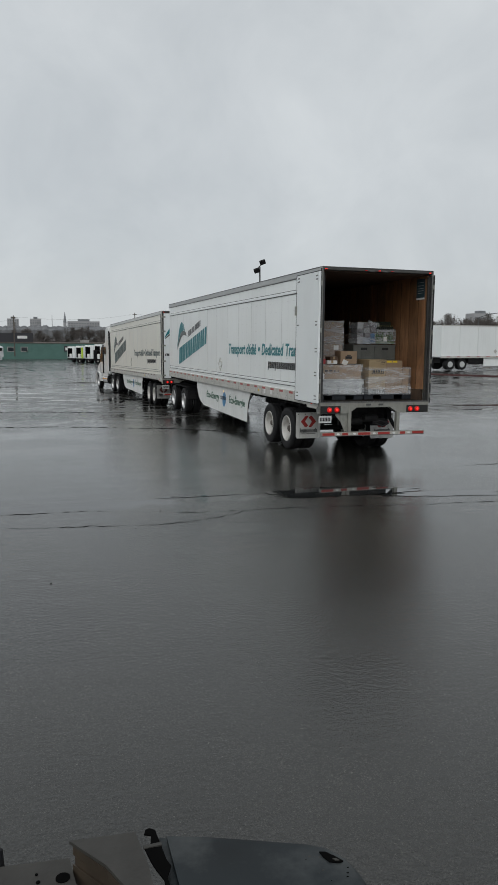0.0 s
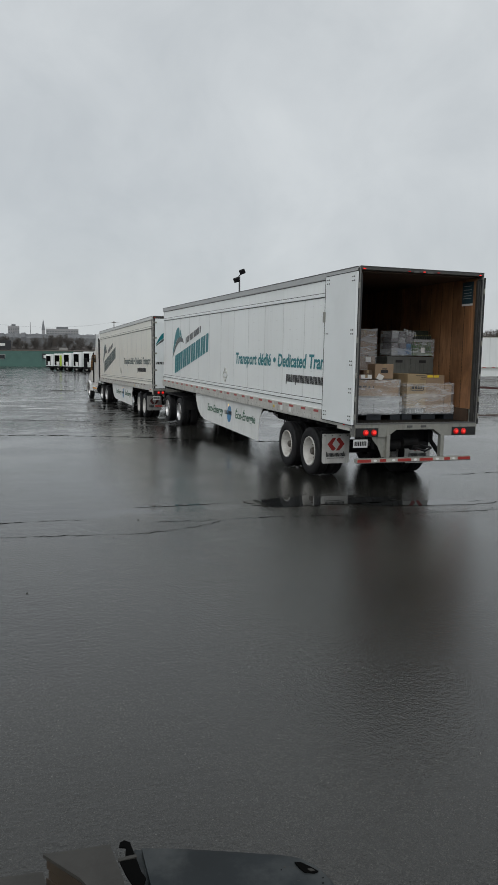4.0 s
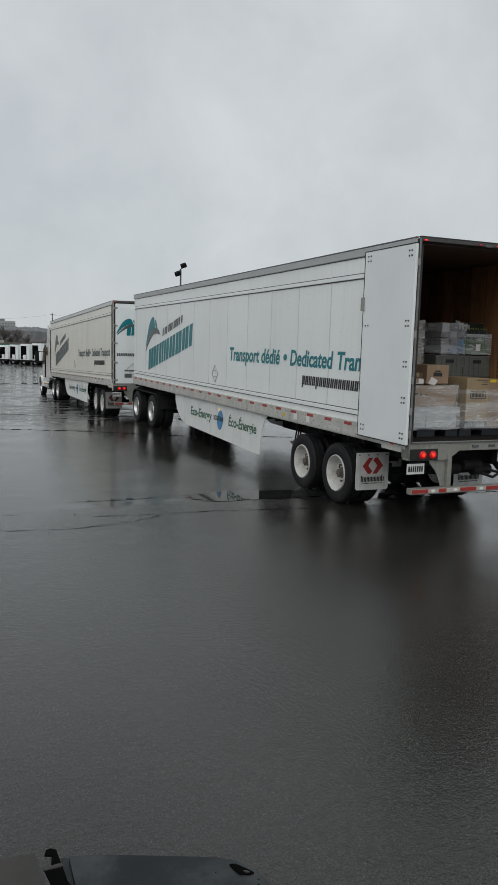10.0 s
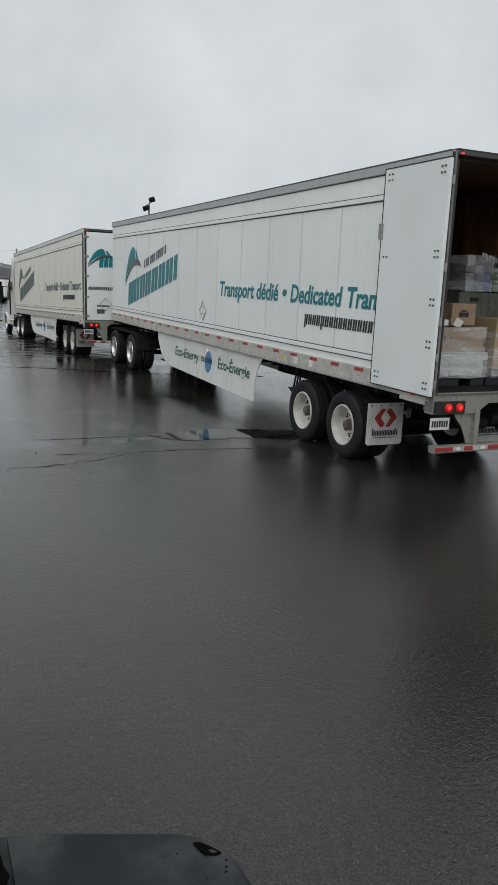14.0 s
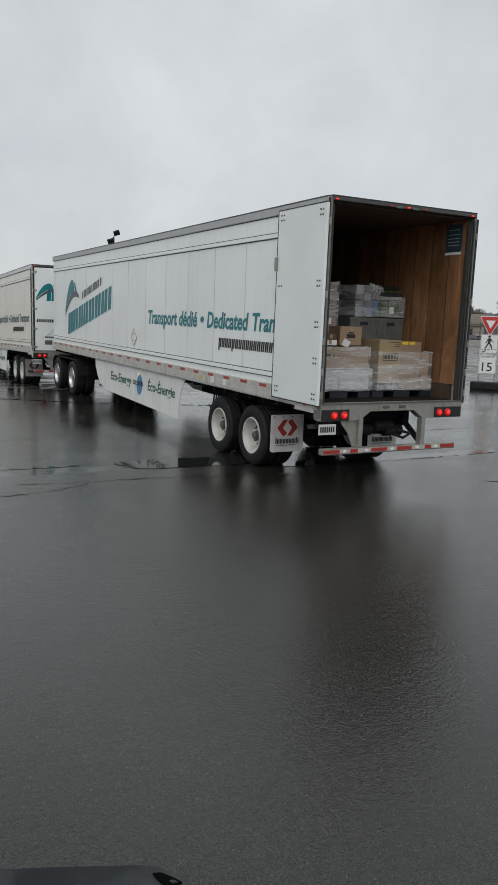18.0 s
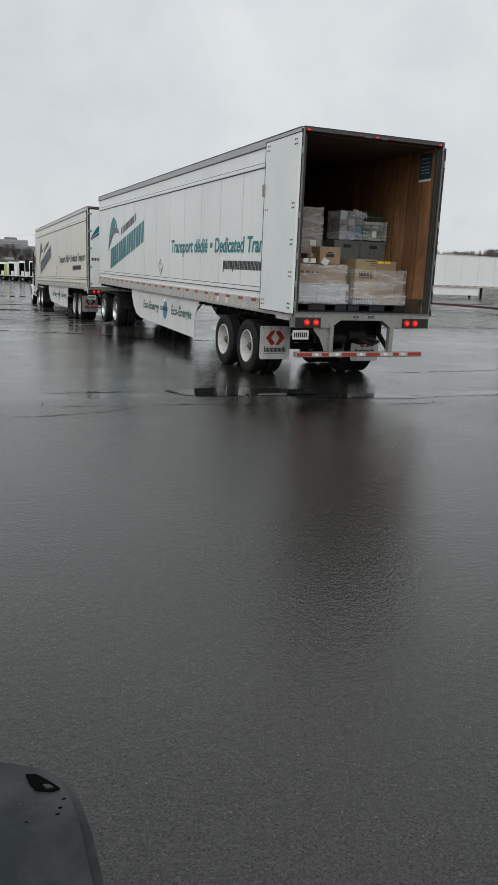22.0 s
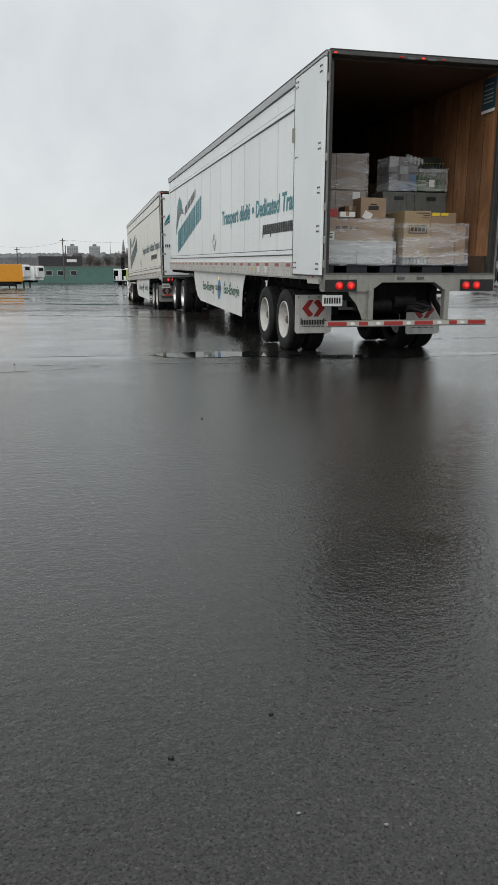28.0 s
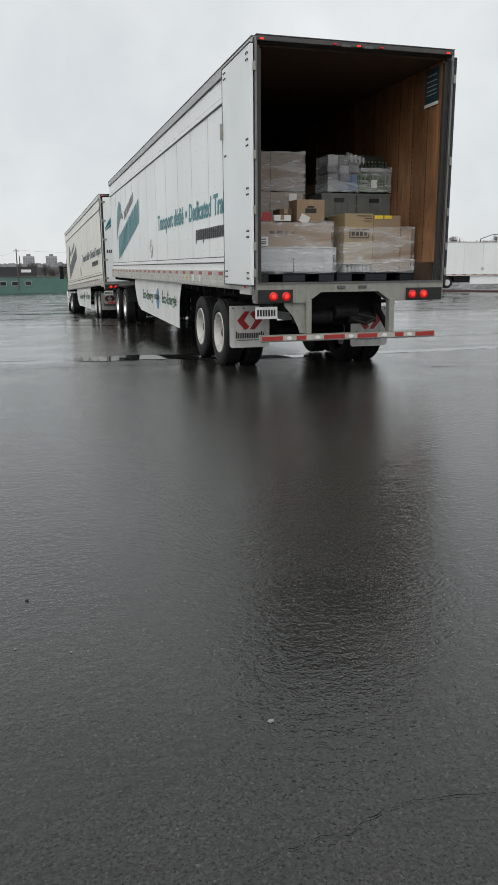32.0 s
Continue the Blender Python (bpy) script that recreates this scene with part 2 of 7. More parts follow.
RIMWHITE = material("dirty_white_rim", (0.60, 0.59, 0.56), 0.45, spread=0.1, scale=9, stain=(0.22, 0.19, 0.15), stain_amount=0.6, stain_scale=5)
RIMALU = material("polished_rim", (0.62, 0.62, 0.62), 0.3, metal=0.8, spread=0.08, stain=(0.2, 0.18, 0.15), stain_amount=0.4, stain_scale=6)
CHASSIS = material("black_chassis_paint", (0.010, 0.010, 0.011), 0.75, spec=0.2, spread=0.3, scale=8, stain=(0.03, 0.027, 0.024), stain_amount=0.5, stain_scale=4)
HUBGREY = material("greasy_hub_steel", (0.12, 0.105, 0.09), 0.55, metal=0.2, spread=0.3, scale=20)


def plywood_material():
    """Varnished orange-brown ply: grain stands upright, darker flames and scuffs, each board its own tone."""
    m = bpy.data.materials.new("varnished_plywood_lining")
    m.use_nodes = True
    nt = m.node_tree
    b = nt.nodes["Principled BSDF"]
    b.inputs["Roughness"].default_value = 0.45
    co = nt.nodes.new("ShaderNodeTexCoord")
    info = nt.nodes.new("ShaderNodeObjectInfo")

    def layer(scale, size, detail, rough, lo, hi, out_lo, out_hi, warp=0.0):
        mp = nt.nodes.new("ShaderNodeMapping")
        mp.inputs["Scale"].default_value = size
        nt.links.new(co.outputs["Object"], mp.inputs[0])
        n = nt.nodes.new("ShaderNodeTexNoise")
        n.noise_dimensions = "4D"
        n.inputs["Scale"].default_value, n.inputs["Detail"].default_value, n.inputs["Roughness"].default_value, n.inputs["Distortion"].default_value = scale, detail, rough, warp
        nt.links.new(mp.outputs[0], n.inputs["Vector"])
        wm = nt.nodes.new("ShaderNodeMath")
        wm.operation = "MULTIPLY"
        wm.inputs[1].default_value = 20.0
        nt.links.new(info.outputs["Random"], wm.inputs[0])
        nt.links.new(wm.outputs[0], n.inputs["W"])
        r = nt.nodes.new("ShaderNodeMapRange")
        r.inputs[1].default_value, r.inputs[2].default_value, r.inputs[3].default_value, r.inputs[4].default_value = lo, hi, out_lo, out_hi
        nt.links.new(n.outputs[0], r.inputs[0])
        return r.outputs[0]

    flame = layer(1.0, (3.2, 3.2, 0.9), 5, 0.6, 0.38, 0.64, 0.0, 1.0, 1.6)
    grain = layer(1.0, (60, 60, 3), 4, 0.7, 0.3, 0.7, 0.72, 1.22)
    scuff = layer(1.6, (1, 1, 1), 6, 0.7, 0.50, 0.72, 0.0, 0.75)
    each = nt.nodes.new("ShaderNodeMapRange")
    each.inputs[3].default_value, each.inputs[4].default_value = 0.75, 1.2
    nt.links.new(info.outputs["Random"], each.inputs[0])

    def blend(f, a_, b_):
        mx = nt.nodes.new("ShaderNodeMix")
        mx.data_type = "RGBA"
        nt.links.new(f, mx.inputs[0])
        for i, v in ((6, a_), (7, b_)):
            if isinstance(v, tuple):
                mx.inputs[i].default_value = (*v, 1)
            else:
                nt.links.new(v, mx.inputs[i])
        return mx.outputs[2]

    c = blend(flame, (0.185, 0.088, 0.040), (0.345, 0.172, 0.080))
    c = blend(scuff, c, (0.105, 0.052, 0.026))
    for f in (grain, each.outputs[0]):
        vm = nt.nodes.new("ShaderNodeVectorMath")
        vm.operation = "SCALE"
        nt.links.new(c, vm.inputs[0])
        nt.links.new(f, vm.inputs["Scale"])
        c = vm.outputs[0]
    nt.links.new(c, b.inputs["Base Color"])
    return m


PLY = plywood_material()
PLYDARK = material("dark_slot_strip", (0.045, 0.026, 0.016), 0.6)
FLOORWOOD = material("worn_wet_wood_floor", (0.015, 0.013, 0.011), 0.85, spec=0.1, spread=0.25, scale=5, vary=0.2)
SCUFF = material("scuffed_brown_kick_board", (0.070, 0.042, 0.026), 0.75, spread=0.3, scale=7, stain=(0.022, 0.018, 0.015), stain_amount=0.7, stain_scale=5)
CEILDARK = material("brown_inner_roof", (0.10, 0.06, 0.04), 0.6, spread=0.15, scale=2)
# greyer teal for the lead trailer's side marks
GREYTEAL = material("faded_grey_teal_vinyl", (0.085, 0.12, 0.12), 0.45, spread=0.1)
TEAL = material("teal_vinyl", (0.0, 0.18, 0.21), 0.4, spread=0.06)
GREYVINYL = material("grey_vinyl", (0.10, 0.105, 0.11), 0.4, spread=0.06)
GREENVINYL = material("dark_green_vinyl", (0.02, 0.11, 0.06), 0.4, spread=0.06)
BLUEGLOBE = material("blue_globe_vinyl", (0.02, 0.20, 0.42), 0.35, spread=0.3, scale=12, stain=(0.25, 0.45, 0.6), stain_amount=0.7, stain_scale=7)
YELLOWDOT = material("lit_amber_lens", (0.75, 0.4, 0.05), 0.3, glow=(1.0, 0.55, 0.2, 1.0))
BLACKPRINT = material("black_print", (0.014, 0.014, 0.016), 0.5)
REDTAPE = material("red_reflective_tape", (0.33, 0.030, 0.024), 0.35, spread=0.15, scale=30)
GRIMETAPE = material("grimed_reflective_tape", (0.47, 0.46, 0.42), 0.4, spread=0.15, scale=12, stain=(0.22, 0.21, 0.18), stain_amount=0.6, stain_scale=4)
REDLOGO = material("dark_red_print", (0.30, 0.02, 0.018), 0.45, spread=0.1)
LAMPRED = material("lit_red_lens", (0.5, 0.01, 0.01), 0.25, glow=(1.0, 0.012, 0.01, 0.13))
LAMPHOT = material("bright_red_lens", (0.6, 0.02, 0.01), 0.25, glow=(1.0, 0.03, 0.02, 1.0))
FLAPGREY = material("grimy_grey_mud_flap", (0.27, 0.27, 0.26), 0.55, spread=0.1, stain=(0.14, 0.13, 0.12), stain_amount=0.5, stain_scale=3)
REDGRIME = material("grimy_dark_red_print", (0.07, 0.016, 0.014), 0.55, spread=0.15)
FLAP = material("white_mud_flap", (0.58, 0.58, 0.56), 0.5, spread=0.06, stain=(0.26, 0.24, 0.21), stain_amount=0.5, stain_scale=3, drip_sheen=0.4)
CARTON = material("brown_cardboard", (0.28, 0.195, 0.125), 0.75, spread=0.08, scale=6, vary=0.12)
CARTONLIGHT = material("tan_cardboard", (0.33, 0.245, 0.14), 0.7, spread=0.08, scale=5, vary=0.08)
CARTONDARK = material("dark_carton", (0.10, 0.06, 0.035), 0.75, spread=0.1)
PALLETWOOD = material("dark_blue_plastic_pallet", (0.010, 0.013, 0.018), 0.6, spread=0.2)
CARTONGREY = material("grey_brown_cardboard", (0.25, 0.19, 0.145), 0.75, spread=0.1, scale=6, vary=0.12)
GREYPACK = material("grey_lilac_packs", (0.15, 0.145, 0.16), 0.6, spread=0.35, scale=9, vary=0.25)
DARKBOTTLE = material("dark_green_bottles", (0.012, 0.02, 0.014), 0.3, spread=0.3, scale=15)
PALEPACK = material("grey_white_packs", (0.36, 0.375, 0.38), 0.3, spread=0.25, scale=8)
# the upright streaks here paint the wrap's sheen into its colour
SILVERPACK = material("silvery_shrink_wrap", (0.47, 0.485, 0.49), 0.30, metal=0.25, spread=0.16, scale=5, stain=(0.25, 0.255, 0.26), stain_amount=0.5, stain_scale=3.5, bump=0.3, bump_scale=9, drip_sheen=0.5, drip_sheen_tint=(0.20, 0.205, 0.21))
GREENPACK = material("green_packs", (0.055, 0.14, 0.028), 0.55, spread=0.3, scale=12)
BLUEPACK = material("blue_packs", (0.06, 0.15, 0.28), 0.55, spread=0.3, scale=12)
CRATEGREY = material("grey_green_plastic_crate", (0.125, 0.13, 0.118), 0.5, spread=0.15)
LABELWHITE = material("white_paper_label", (0.74, 0.74, 0.72), 0.7, spread=0.03)
LABELYELLOW = material("yellow_tape_label", (0.70, 0.50, 0.03), 0.6, spread=0.05)
REDPACK = material("red_printed_pack", (0.40, 0.05, 0.05), 0.6, spread=0.3, scale=18)
TRUCKWHITE = material("white_cab_paint", (0.80, 0.81, 0.80), 0.25, spread=0.03, coat=0.4, stain=(0.4, 0.39, 0.36), stain_amount=0.25)
GLASS = material("dark_window_glass", (0.02, 0.025, 0.03), 0.05, spread=0.05)
CHROME = material("chrome", (0.75, 0.75, 0.76), 0.15, metal=1.0, spread=0.03)


def wrap_material():
    """Clear stretch film: mostly see-through, with sheen painted as bright wrinkles that run round the load."""
    m = bpy.data.materials.new("clear_stretch_film")
    m.use_nodes = True
    nt = m.node_tree
    b = nt.nodes["Principled BSDF"]
    b.inputs["Base Color"].default_value, b.inputs["Roughness"].default_value = (0.80, 0.82, 0.84, 1), 0.2
    co = nt.nodes.new("ShaderNodeTexCoord")
    mp = nt.nodes.new("ShaderNodeMapping")
    mp.inputs["Scale"].default_value, mp.inputs["Rotation"].default_value = (1.1, 1.1, 7.0), (0.10, 0.30, 0)
    nt.links.new(co.outputs["Object"], mp.inputs[0])

    def haze(scale, detail, lo, hi, top):
        n = nt.nodes.new("ShaderNodeTexNoise")
        n.inputs["Scale"].default_value, n.inputs["Detail"].default_value, n.inputs["Distortion"].default_value = scale, detail, 0.9
        nt.links.new(mp.outputs[0], n.inputs["Vector"])
        r = nt.nodes.new("ShaderNodeMapRange")
        r.inputs[1].default_value, r.inputs[2].default_value, r.inputs[3].default_value, r.inputs[4].default_value = lo, hi, 0.0, top
        nt.links.new(n.outputs[0], r.inputs[0])
        return n.outputs[0], r.outputs[0]

    # whiter streaks in the opacity paint highlights along the folds
    n0, soft = haze(0.9, 3, 0.34, 0.66, 0.34)
    n1, fine = haze(3.4, 6, 0.57, 0.72, 0.34)
    both = nt.nodes.new("ShaderNodeMath")
    both.operation = "ADD"
    nt.links.new(soft, both.inputs[0])
    nt.links.new(fine, both.inputs[1])
    base = nt.nodes.new("ShaderNodeMath")
    base.operation = "ADD"
    base.inputs[1].default_value = 0.05
    nt.links.new(both.outputs[0], base.inputs[0])
    nt.links.new(base.outputs[0], b.inputs["Alpha"])
    bp = nt.nodes.new("ShaderNodeBump")
    bp.inputs["Strength"].default_value, bp.inputs["Distance"].default_value = 0.6, 0.02
    nt.links.new(n1, bp.inputs["Height"])
    nt.links.new(bp.outputs[0], b.inputs["Normal"])
    return m


FILM = wrap_material()


# ---- mesh helpers ----
def box(bm, x0, x1, y0, y1, z0, z1, bevel=0.0):
    r = bmesh.ops.create_cube(bm, size=1.0, matrix=Matrix.Translation(((x0 + x1) / 2, (y0 + y1) / 2, (z0 + z1) / 2)) @ Matrix.Diagonal((abs(x1 - x0), abs(y1 - y0), abs(z1 - z0), 1)))
    if bevel:
        es = list({e for v in r["verts"] for e in v.link_edges})
        bmesh.ops.bevel(bm, geom=es, offset=bevel, segments=2, affect="EDGES", profile=0.6)


def bar(bm, a, b, r=0.03, sides=8, r2=None):
    """A round bar from a to b."""
    a, b = Vector(a), Vector(b)
    d = b - a
    m = Matrix.Translation((a + b) / 2) @ d.to_track_quat("Z", "Y").to_matrix().to_4x4()
    bmesh.ops.create_cone(bm, cap_ends=True, segments=sides, radius1=r, radius2=r if r2 is None else r2, depth=d.length, matrix=m)


def beam(bm, a, b, w, h):
    """A square bar from a to b."""
    a, b = Vector(a), Vector(b)
    d = b - a
    m = Matrix.Translation((a + b) / 2) @ d.to_track_quat("Y", "Z").to_matrix().to_4x4() @ Matrix.Diagonal((w, d.length, h, 1))
    bmesh.ops.create_cube(bm, size=1.0, matrix=m)


def lathe(bm, profile, sides=28):
    """Turned about the x axis: profile is a list of (x, radius)."""
    rings = []
    for x, r in profile:
        rings.append([bm.verts.new((x, r * math.cos(2 * math.pi * i / sides), r * math.sin(2 * math.pi * i / sides))) for i in range(sides)])
    for a, b in zip(rings, rings[1:]):
        for i in range(sides):
            bm.faces.new((a[i], a[(i + 1) % sides], b[(i + 1) % sides], b[i]))


def slab(bm, outline, place, depth):
    """A flat outline, given thickness: place maps (u, v, w) to a point, w from 0 to depth."""
    back = [bm.verts.new(place(u, v, 0)) for u, v in outline]
    front = [bm.verts.new(place(u, v, depth)) for u, v in outline]
    bm.faces.new(back)
    bm.faces.new(front[::-1])
    n = len(outline)
    for i in range(n):
        bm.faces.new((back[i], front[i], front[(i + 1) % n], back[(i + 1) % n]))
    bmesh.ops.recalc_face_normals(bm, faces=bm.faces[:])


def part(name, bm, mat, parent=None, label="", smooth=False):
    me = bpy.data.meshes.new(name)
    bm.to_mesh(me)
    bm.free()
    me.materials.append(mat)
    if smooth:
        for p in me.polygons:
            p.use_smooth = True
    ob = new(name, me)
    ob.parent = parent
    if label:
        ob["label"] = label
    return ob


def boxpart(name, mat, parent, dims, bevel=0.0, label=""):
    bm = bmesh.new()
    box(bm, *dims, bevel=bevel)
    return part(name, bm, mat, parent, label)


def lettering(name, text, size, mat, parent, m, stretch=1.0, slant=0.0, bold=0.0, label="", wide=0.0):
    cu = bpy.data.curves.new(name, "FONT")
    cu.body, cu.size, cu.extrude, cu.offset, cu.shear, cu.resolution_u = text, size, 0.001, bold, slant, 3
    holder = bpy.data.objects.new(name, cu)
    scene.collection.objects.link(holder)
    dg = bpy.context.evaluated_depsgraph_get()
    me = bpy.data.meshes.new_from_object(holder.evaluated_get(dg))
    bpy.data.objects.remove(holder)
    if wide:
        us = [v.co.x for v in me.vertices]
        me.transform(Matrix.Translation((-min(us), 0, 0)))
        stretch = wide / (max(us) - min(us))
    me.transform(Matrix.Diagonal((stretch, 1, 1, 1)))
    me.transform(m)
    me.materials.clear()
    me.materials.append(mat)
    ob = new(name, me)
    ob.parent = parent
    if label:
        ob["label"] = label
    return ob


# ---- the lie of the yard ----
def yard_height(x, y):
    """Level by the camera, falling gently towards the far side."""
    fade = min(1.0, max(0.0, (34 - x) / 18))
    fade = fade * fade * (3 - 2 * fade)
    return float(np.interp(y, (16.5, 22.5, 34.0, 165.0), (0.0, -0.26, -0.50, -2.35))) * fade


def smooth_rows():
    """The trucks' rows, with steps laid across the gaps."""
    rows = [np.array(r) for r in ROLLING]
    out = []
    for i, (a, b) in enumerate(zip(rows, rows[1:])):
        out.append(a)
        if b[0] - a[0] > 1:
            pa, pb = rows[i - 1], rows[i + 2]
            va, vb = (a - pa) / (a[0] - pa[0]), (b - pb) / (b[0] - pb[0])
            h = b[0] - a[0]
            for k in (1, 2, 3):
                s = k / 4
                out.append((2 * s**3 - 3 * s**2 + 1) * a + (s**3 - 2 * s**2 + s) * h * va + (3 * s**2 - 2 * s**3) * b + (s**3 - s**2) * h * vb)
    out.append(rows[-1])
    return out


ROLL = smooth_rows()
GAP, LONG = 0.90, 15.9
BODY_PITCH = 0.25


def rear_pose(r):
    """The second trailer: turned and rocked about its axles."""
    tilt = np.interp(r[0], (0, 2, 4, 6, 10, 14, 18, 22, 25, 28.5, 32), (-0.68, -0.60, -0.15, 0.0, 0.15, 0.34, 0.18, 0.0, -0.1, -0.25, -0.2))
    lean = np.interp(r[0], (0, 3, 6, 9, 12, 15, 18, 20, 24, 26, 28, 30, 32), (0.38, 0.40, 0.33, 0.17, -0.07, -0.16, -0.10, -0.04, -0.22, -0.12, 0.0, 0.09, 0.04))
    return pose(r[1], r[2], 0, 0, 0, r[3]) @ pose(0, 2.9, 0) @ pose(0, 0, 0, r[4] + BODY_PITCH + tilt) @ pose(0, -2.9, 0) @ pose(0, 0, 0, 0, lean, 0)


def dolly_pose(r):
    m = pose(r[1], r[2], 0, 0, 0, r[3]) @ pose((r[5] + 0.42) * 0.25 - 0.05, 14.45, 0, 0, 0, 0)
    x, y, _ = m.translation
    return Matrix.Translation((0, 0, yard_height(x, y))) @ m


def lead_pose(r):
    m = pose(r[1], r[2], 0, 0, 0, r[3]) @ pose(r[5], LONG + GAP, 0, 0, 0, r[6])
    back, front = m @ Vector((0, 2.9, 0)), m @ Vector((0, 14.6, 0))
    zb, zf = yard_height(back.x, back.y), yard_height(front.x, front.y)
    return Matrix.Translation((0, 0, zb)) @ m @ pose(0, 2.9, 0) @ pose(0, 0, 0, math.degrees(math.atan2(zf - zb, 11.7))) @ pose(0, -2.9, 0)


def tractor_pose(r):
    return lead_pose(r) @ pose(0, 14.6, 0, 0, 0, np.interp(r[0], (0.0, 6.0, 14.0, 28.5), (4.6, 2.8, 0.8, -1.6)))


# ---- ground ----
def asphalt_material():
    m = bpy.data.materials.new("wet_asphalt")
    m.use_nodes = True
    nt = m.node_tree
    b = nt.nodes["Principled BSDF"]

    def node(kind, **props):
        n = nt.nodes.new(kind)
        for k, v in props.items():
            n.inputs[k].default_value = v
        return n

    def span(src, a, b_, c, d):
        r = node("ShaderNodeMapRange")
        for i, v in enumerate((a, b_, c, d)):
            r.inputs[i + 1].default_value = v
        nt.links.new(src, r.inputs[0])
        return r.outputs[0]

    def calc(op, a, b_):
        r = node("ShaderNodeMath")
        r.operation = op
        for i, v in enumerate((a, b_)):
            if isinstance(v, (int, float)):
                r.inputs[i].default_value = v
            else:
                nt.links.new(v, r.inputs[i])
        return r.outputs[0]

    co = node("ShaderNodeTexCoord").outputs["Object"]
    wide = node("ShaderNodeMapping", Scale=(0.05, 0.17, 1))
    nt.links.new(co, wide.inputs[0])

    def noise_at(scale, detail=4.0, rough=0.55, vec=co):
        n = node("ShaderNodeTexNoise", Scale=scale, Detail=detail, Roughness=rough)
        nt.links.new(vec, n.inputs["Vector"])
        return n.outputs[0]

    broad = noise_at(1.0, 7, 0.6, wide.outputs[0])
    blotch = noise_at(0.45, 5)
    grain = noise_at(98, 3.0, 0.62)
    knobs = noise_at(52, 2.4, 0.58)
    place = node("ShaderNodeSeparateXYZ")
    nt.links.new(co, place.inputs[0])
    # the paving changes at the long seam and again at the joint farther out
    ragged = calc("ADD", place.outputs[1], span(blotch, 0.3, 0.7, -0.9, 0.9))
    coarse = span(ragged, 2.9, 4.6, 1.0, 0.0)
    far_lane = span(ragged, 13.5, 18.5, 0.0, 1.0)
    stones = node("ShaderNodeTexVoronoi", Scale=140.0)
    nt.links.new(co, stones.inputs["Vector"])
    each = node("ShaderNodeSeparateColor")
    nt.links.new(stones.outputs["Color"], each.inputs[0])
    # standing film: long shallow dips, wider on the far lanes
    dips = calc("ADD", calc("MULTIPLY", broad, 0.55), calc("MULTIPLY", noise_at(0.55, 6, 0.6), 0.45))
    dips = calc("ADD", calc("SUBTRACT", dips, calc("MULTIPLY", far_lane, 0.03)), calc("MULTIPLY", coarse, 0.05))
    wet = span(dips, 0.42, 0.52, 1.0, 0.0)
    # the old far paving is patchy, with shallow pools a stride across
    patchy = span(noise_at(0.85, 6, 0.66), 0.45, 0.53, 1.0, 0.0)
    wet = calc("ADD", calc("MULTIPLY", wet, calc("SUBTRACT", 1.0, far_lane)), calc("MULTIPLY", patchy, far_lane))
    # smooth hollows where the yard holds water
    level = 1.0
    for hx, hy, sx, sy in HOLLOWS:
        shift = node("ShaderNodeMapping", Location=(-hx / sx, -hy / sy, 0), Scale=(1 / sx, 1 / sy, 0))
        nt.links.new(co, shift.inputs[0])
        away = node("ShaderNodeVectorMath")
        away.operation = "LENGTH"
        nt.links.new(shift.outputs[0], away.inputs[0])
        near_in = calc("ADD", away.outputs["Value"], span(noise_at(2.6, 5, 0.65), 0.3, 0.7, -0.5, 0.5))
        pool = span(near_in, 0.55, 1.05, 1.0, 0.0)
        wet = calc("MAXIMUM", wet, pool)
        level = calc("MULTIPLY", level, calc("SUBTRACT", 1.0, calc("MULTIPLY", pool, 0.85)))
    # colour: dark binder, each stone its own grey, some pale ones, painted pit shade
    pit_shade = span(grain, 0.34, 0.46, 0.40, 1.0)
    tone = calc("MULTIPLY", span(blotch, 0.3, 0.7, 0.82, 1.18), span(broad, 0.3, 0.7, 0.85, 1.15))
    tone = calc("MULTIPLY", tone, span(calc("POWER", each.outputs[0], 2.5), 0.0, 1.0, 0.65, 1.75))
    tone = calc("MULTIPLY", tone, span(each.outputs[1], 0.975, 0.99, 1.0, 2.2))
    tone = calc("MULTIPLY", tone, pit_shade)
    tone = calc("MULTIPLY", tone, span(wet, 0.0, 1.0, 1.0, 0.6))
    tint = node("ShaderNodeVectorMath")
    tint.operation = "SCALE"
    tint.inputs[0].default_value = (0.0280, 0.0276, 0.0242)
    nt.links.new(tone, tint.inputs["Scale"])
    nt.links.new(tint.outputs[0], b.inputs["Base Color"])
    rough = calc("ADD", span(blotch, 0.3, 0.7, 0.12, 0.17), calc("MULTIPLY", wet, -0.08))
    rough = calc("ADD", rough, span(each.outputs[1], 0.0, 1.0, -0.03, 0.05))
    rough = calc("ADD", rough, calc("MULTIPLY", calc("MULTIPLY", far_lane, calc("SUBTRACT", 1.0, wet)), 0.14))
    nt.links.new(rough, b.inputs["Roughness"])
    # the painted crevice shade lowers the gloss too
    gloss = calc("MULTIPLY", span(each.outputs[2], 0.0, 1.0, 0.56, 0.86), span(pit_shade, 0.40, 1.0, 0.45, 1.0))
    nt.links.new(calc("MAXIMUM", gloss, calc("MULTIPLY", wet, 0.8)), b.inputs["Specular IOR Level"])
    b.inputs["IOR"].default_value = 1.45
    streak = node("ShaderNodeMapping", Scale=(0.35, 1.6, 1))
    nt.links.new(co, streak.inputs[0])
    # relief: stones and pits, drowned where the film stands
    hgt = calc("ADD", calc("ADD", calc("MULTIPLY", stones.outputs[0], -0.10), calc("MULTIPLY", grain, 0.16)), knobs)
    bp = node("ShaderNodeBump", Distance=0.0025)
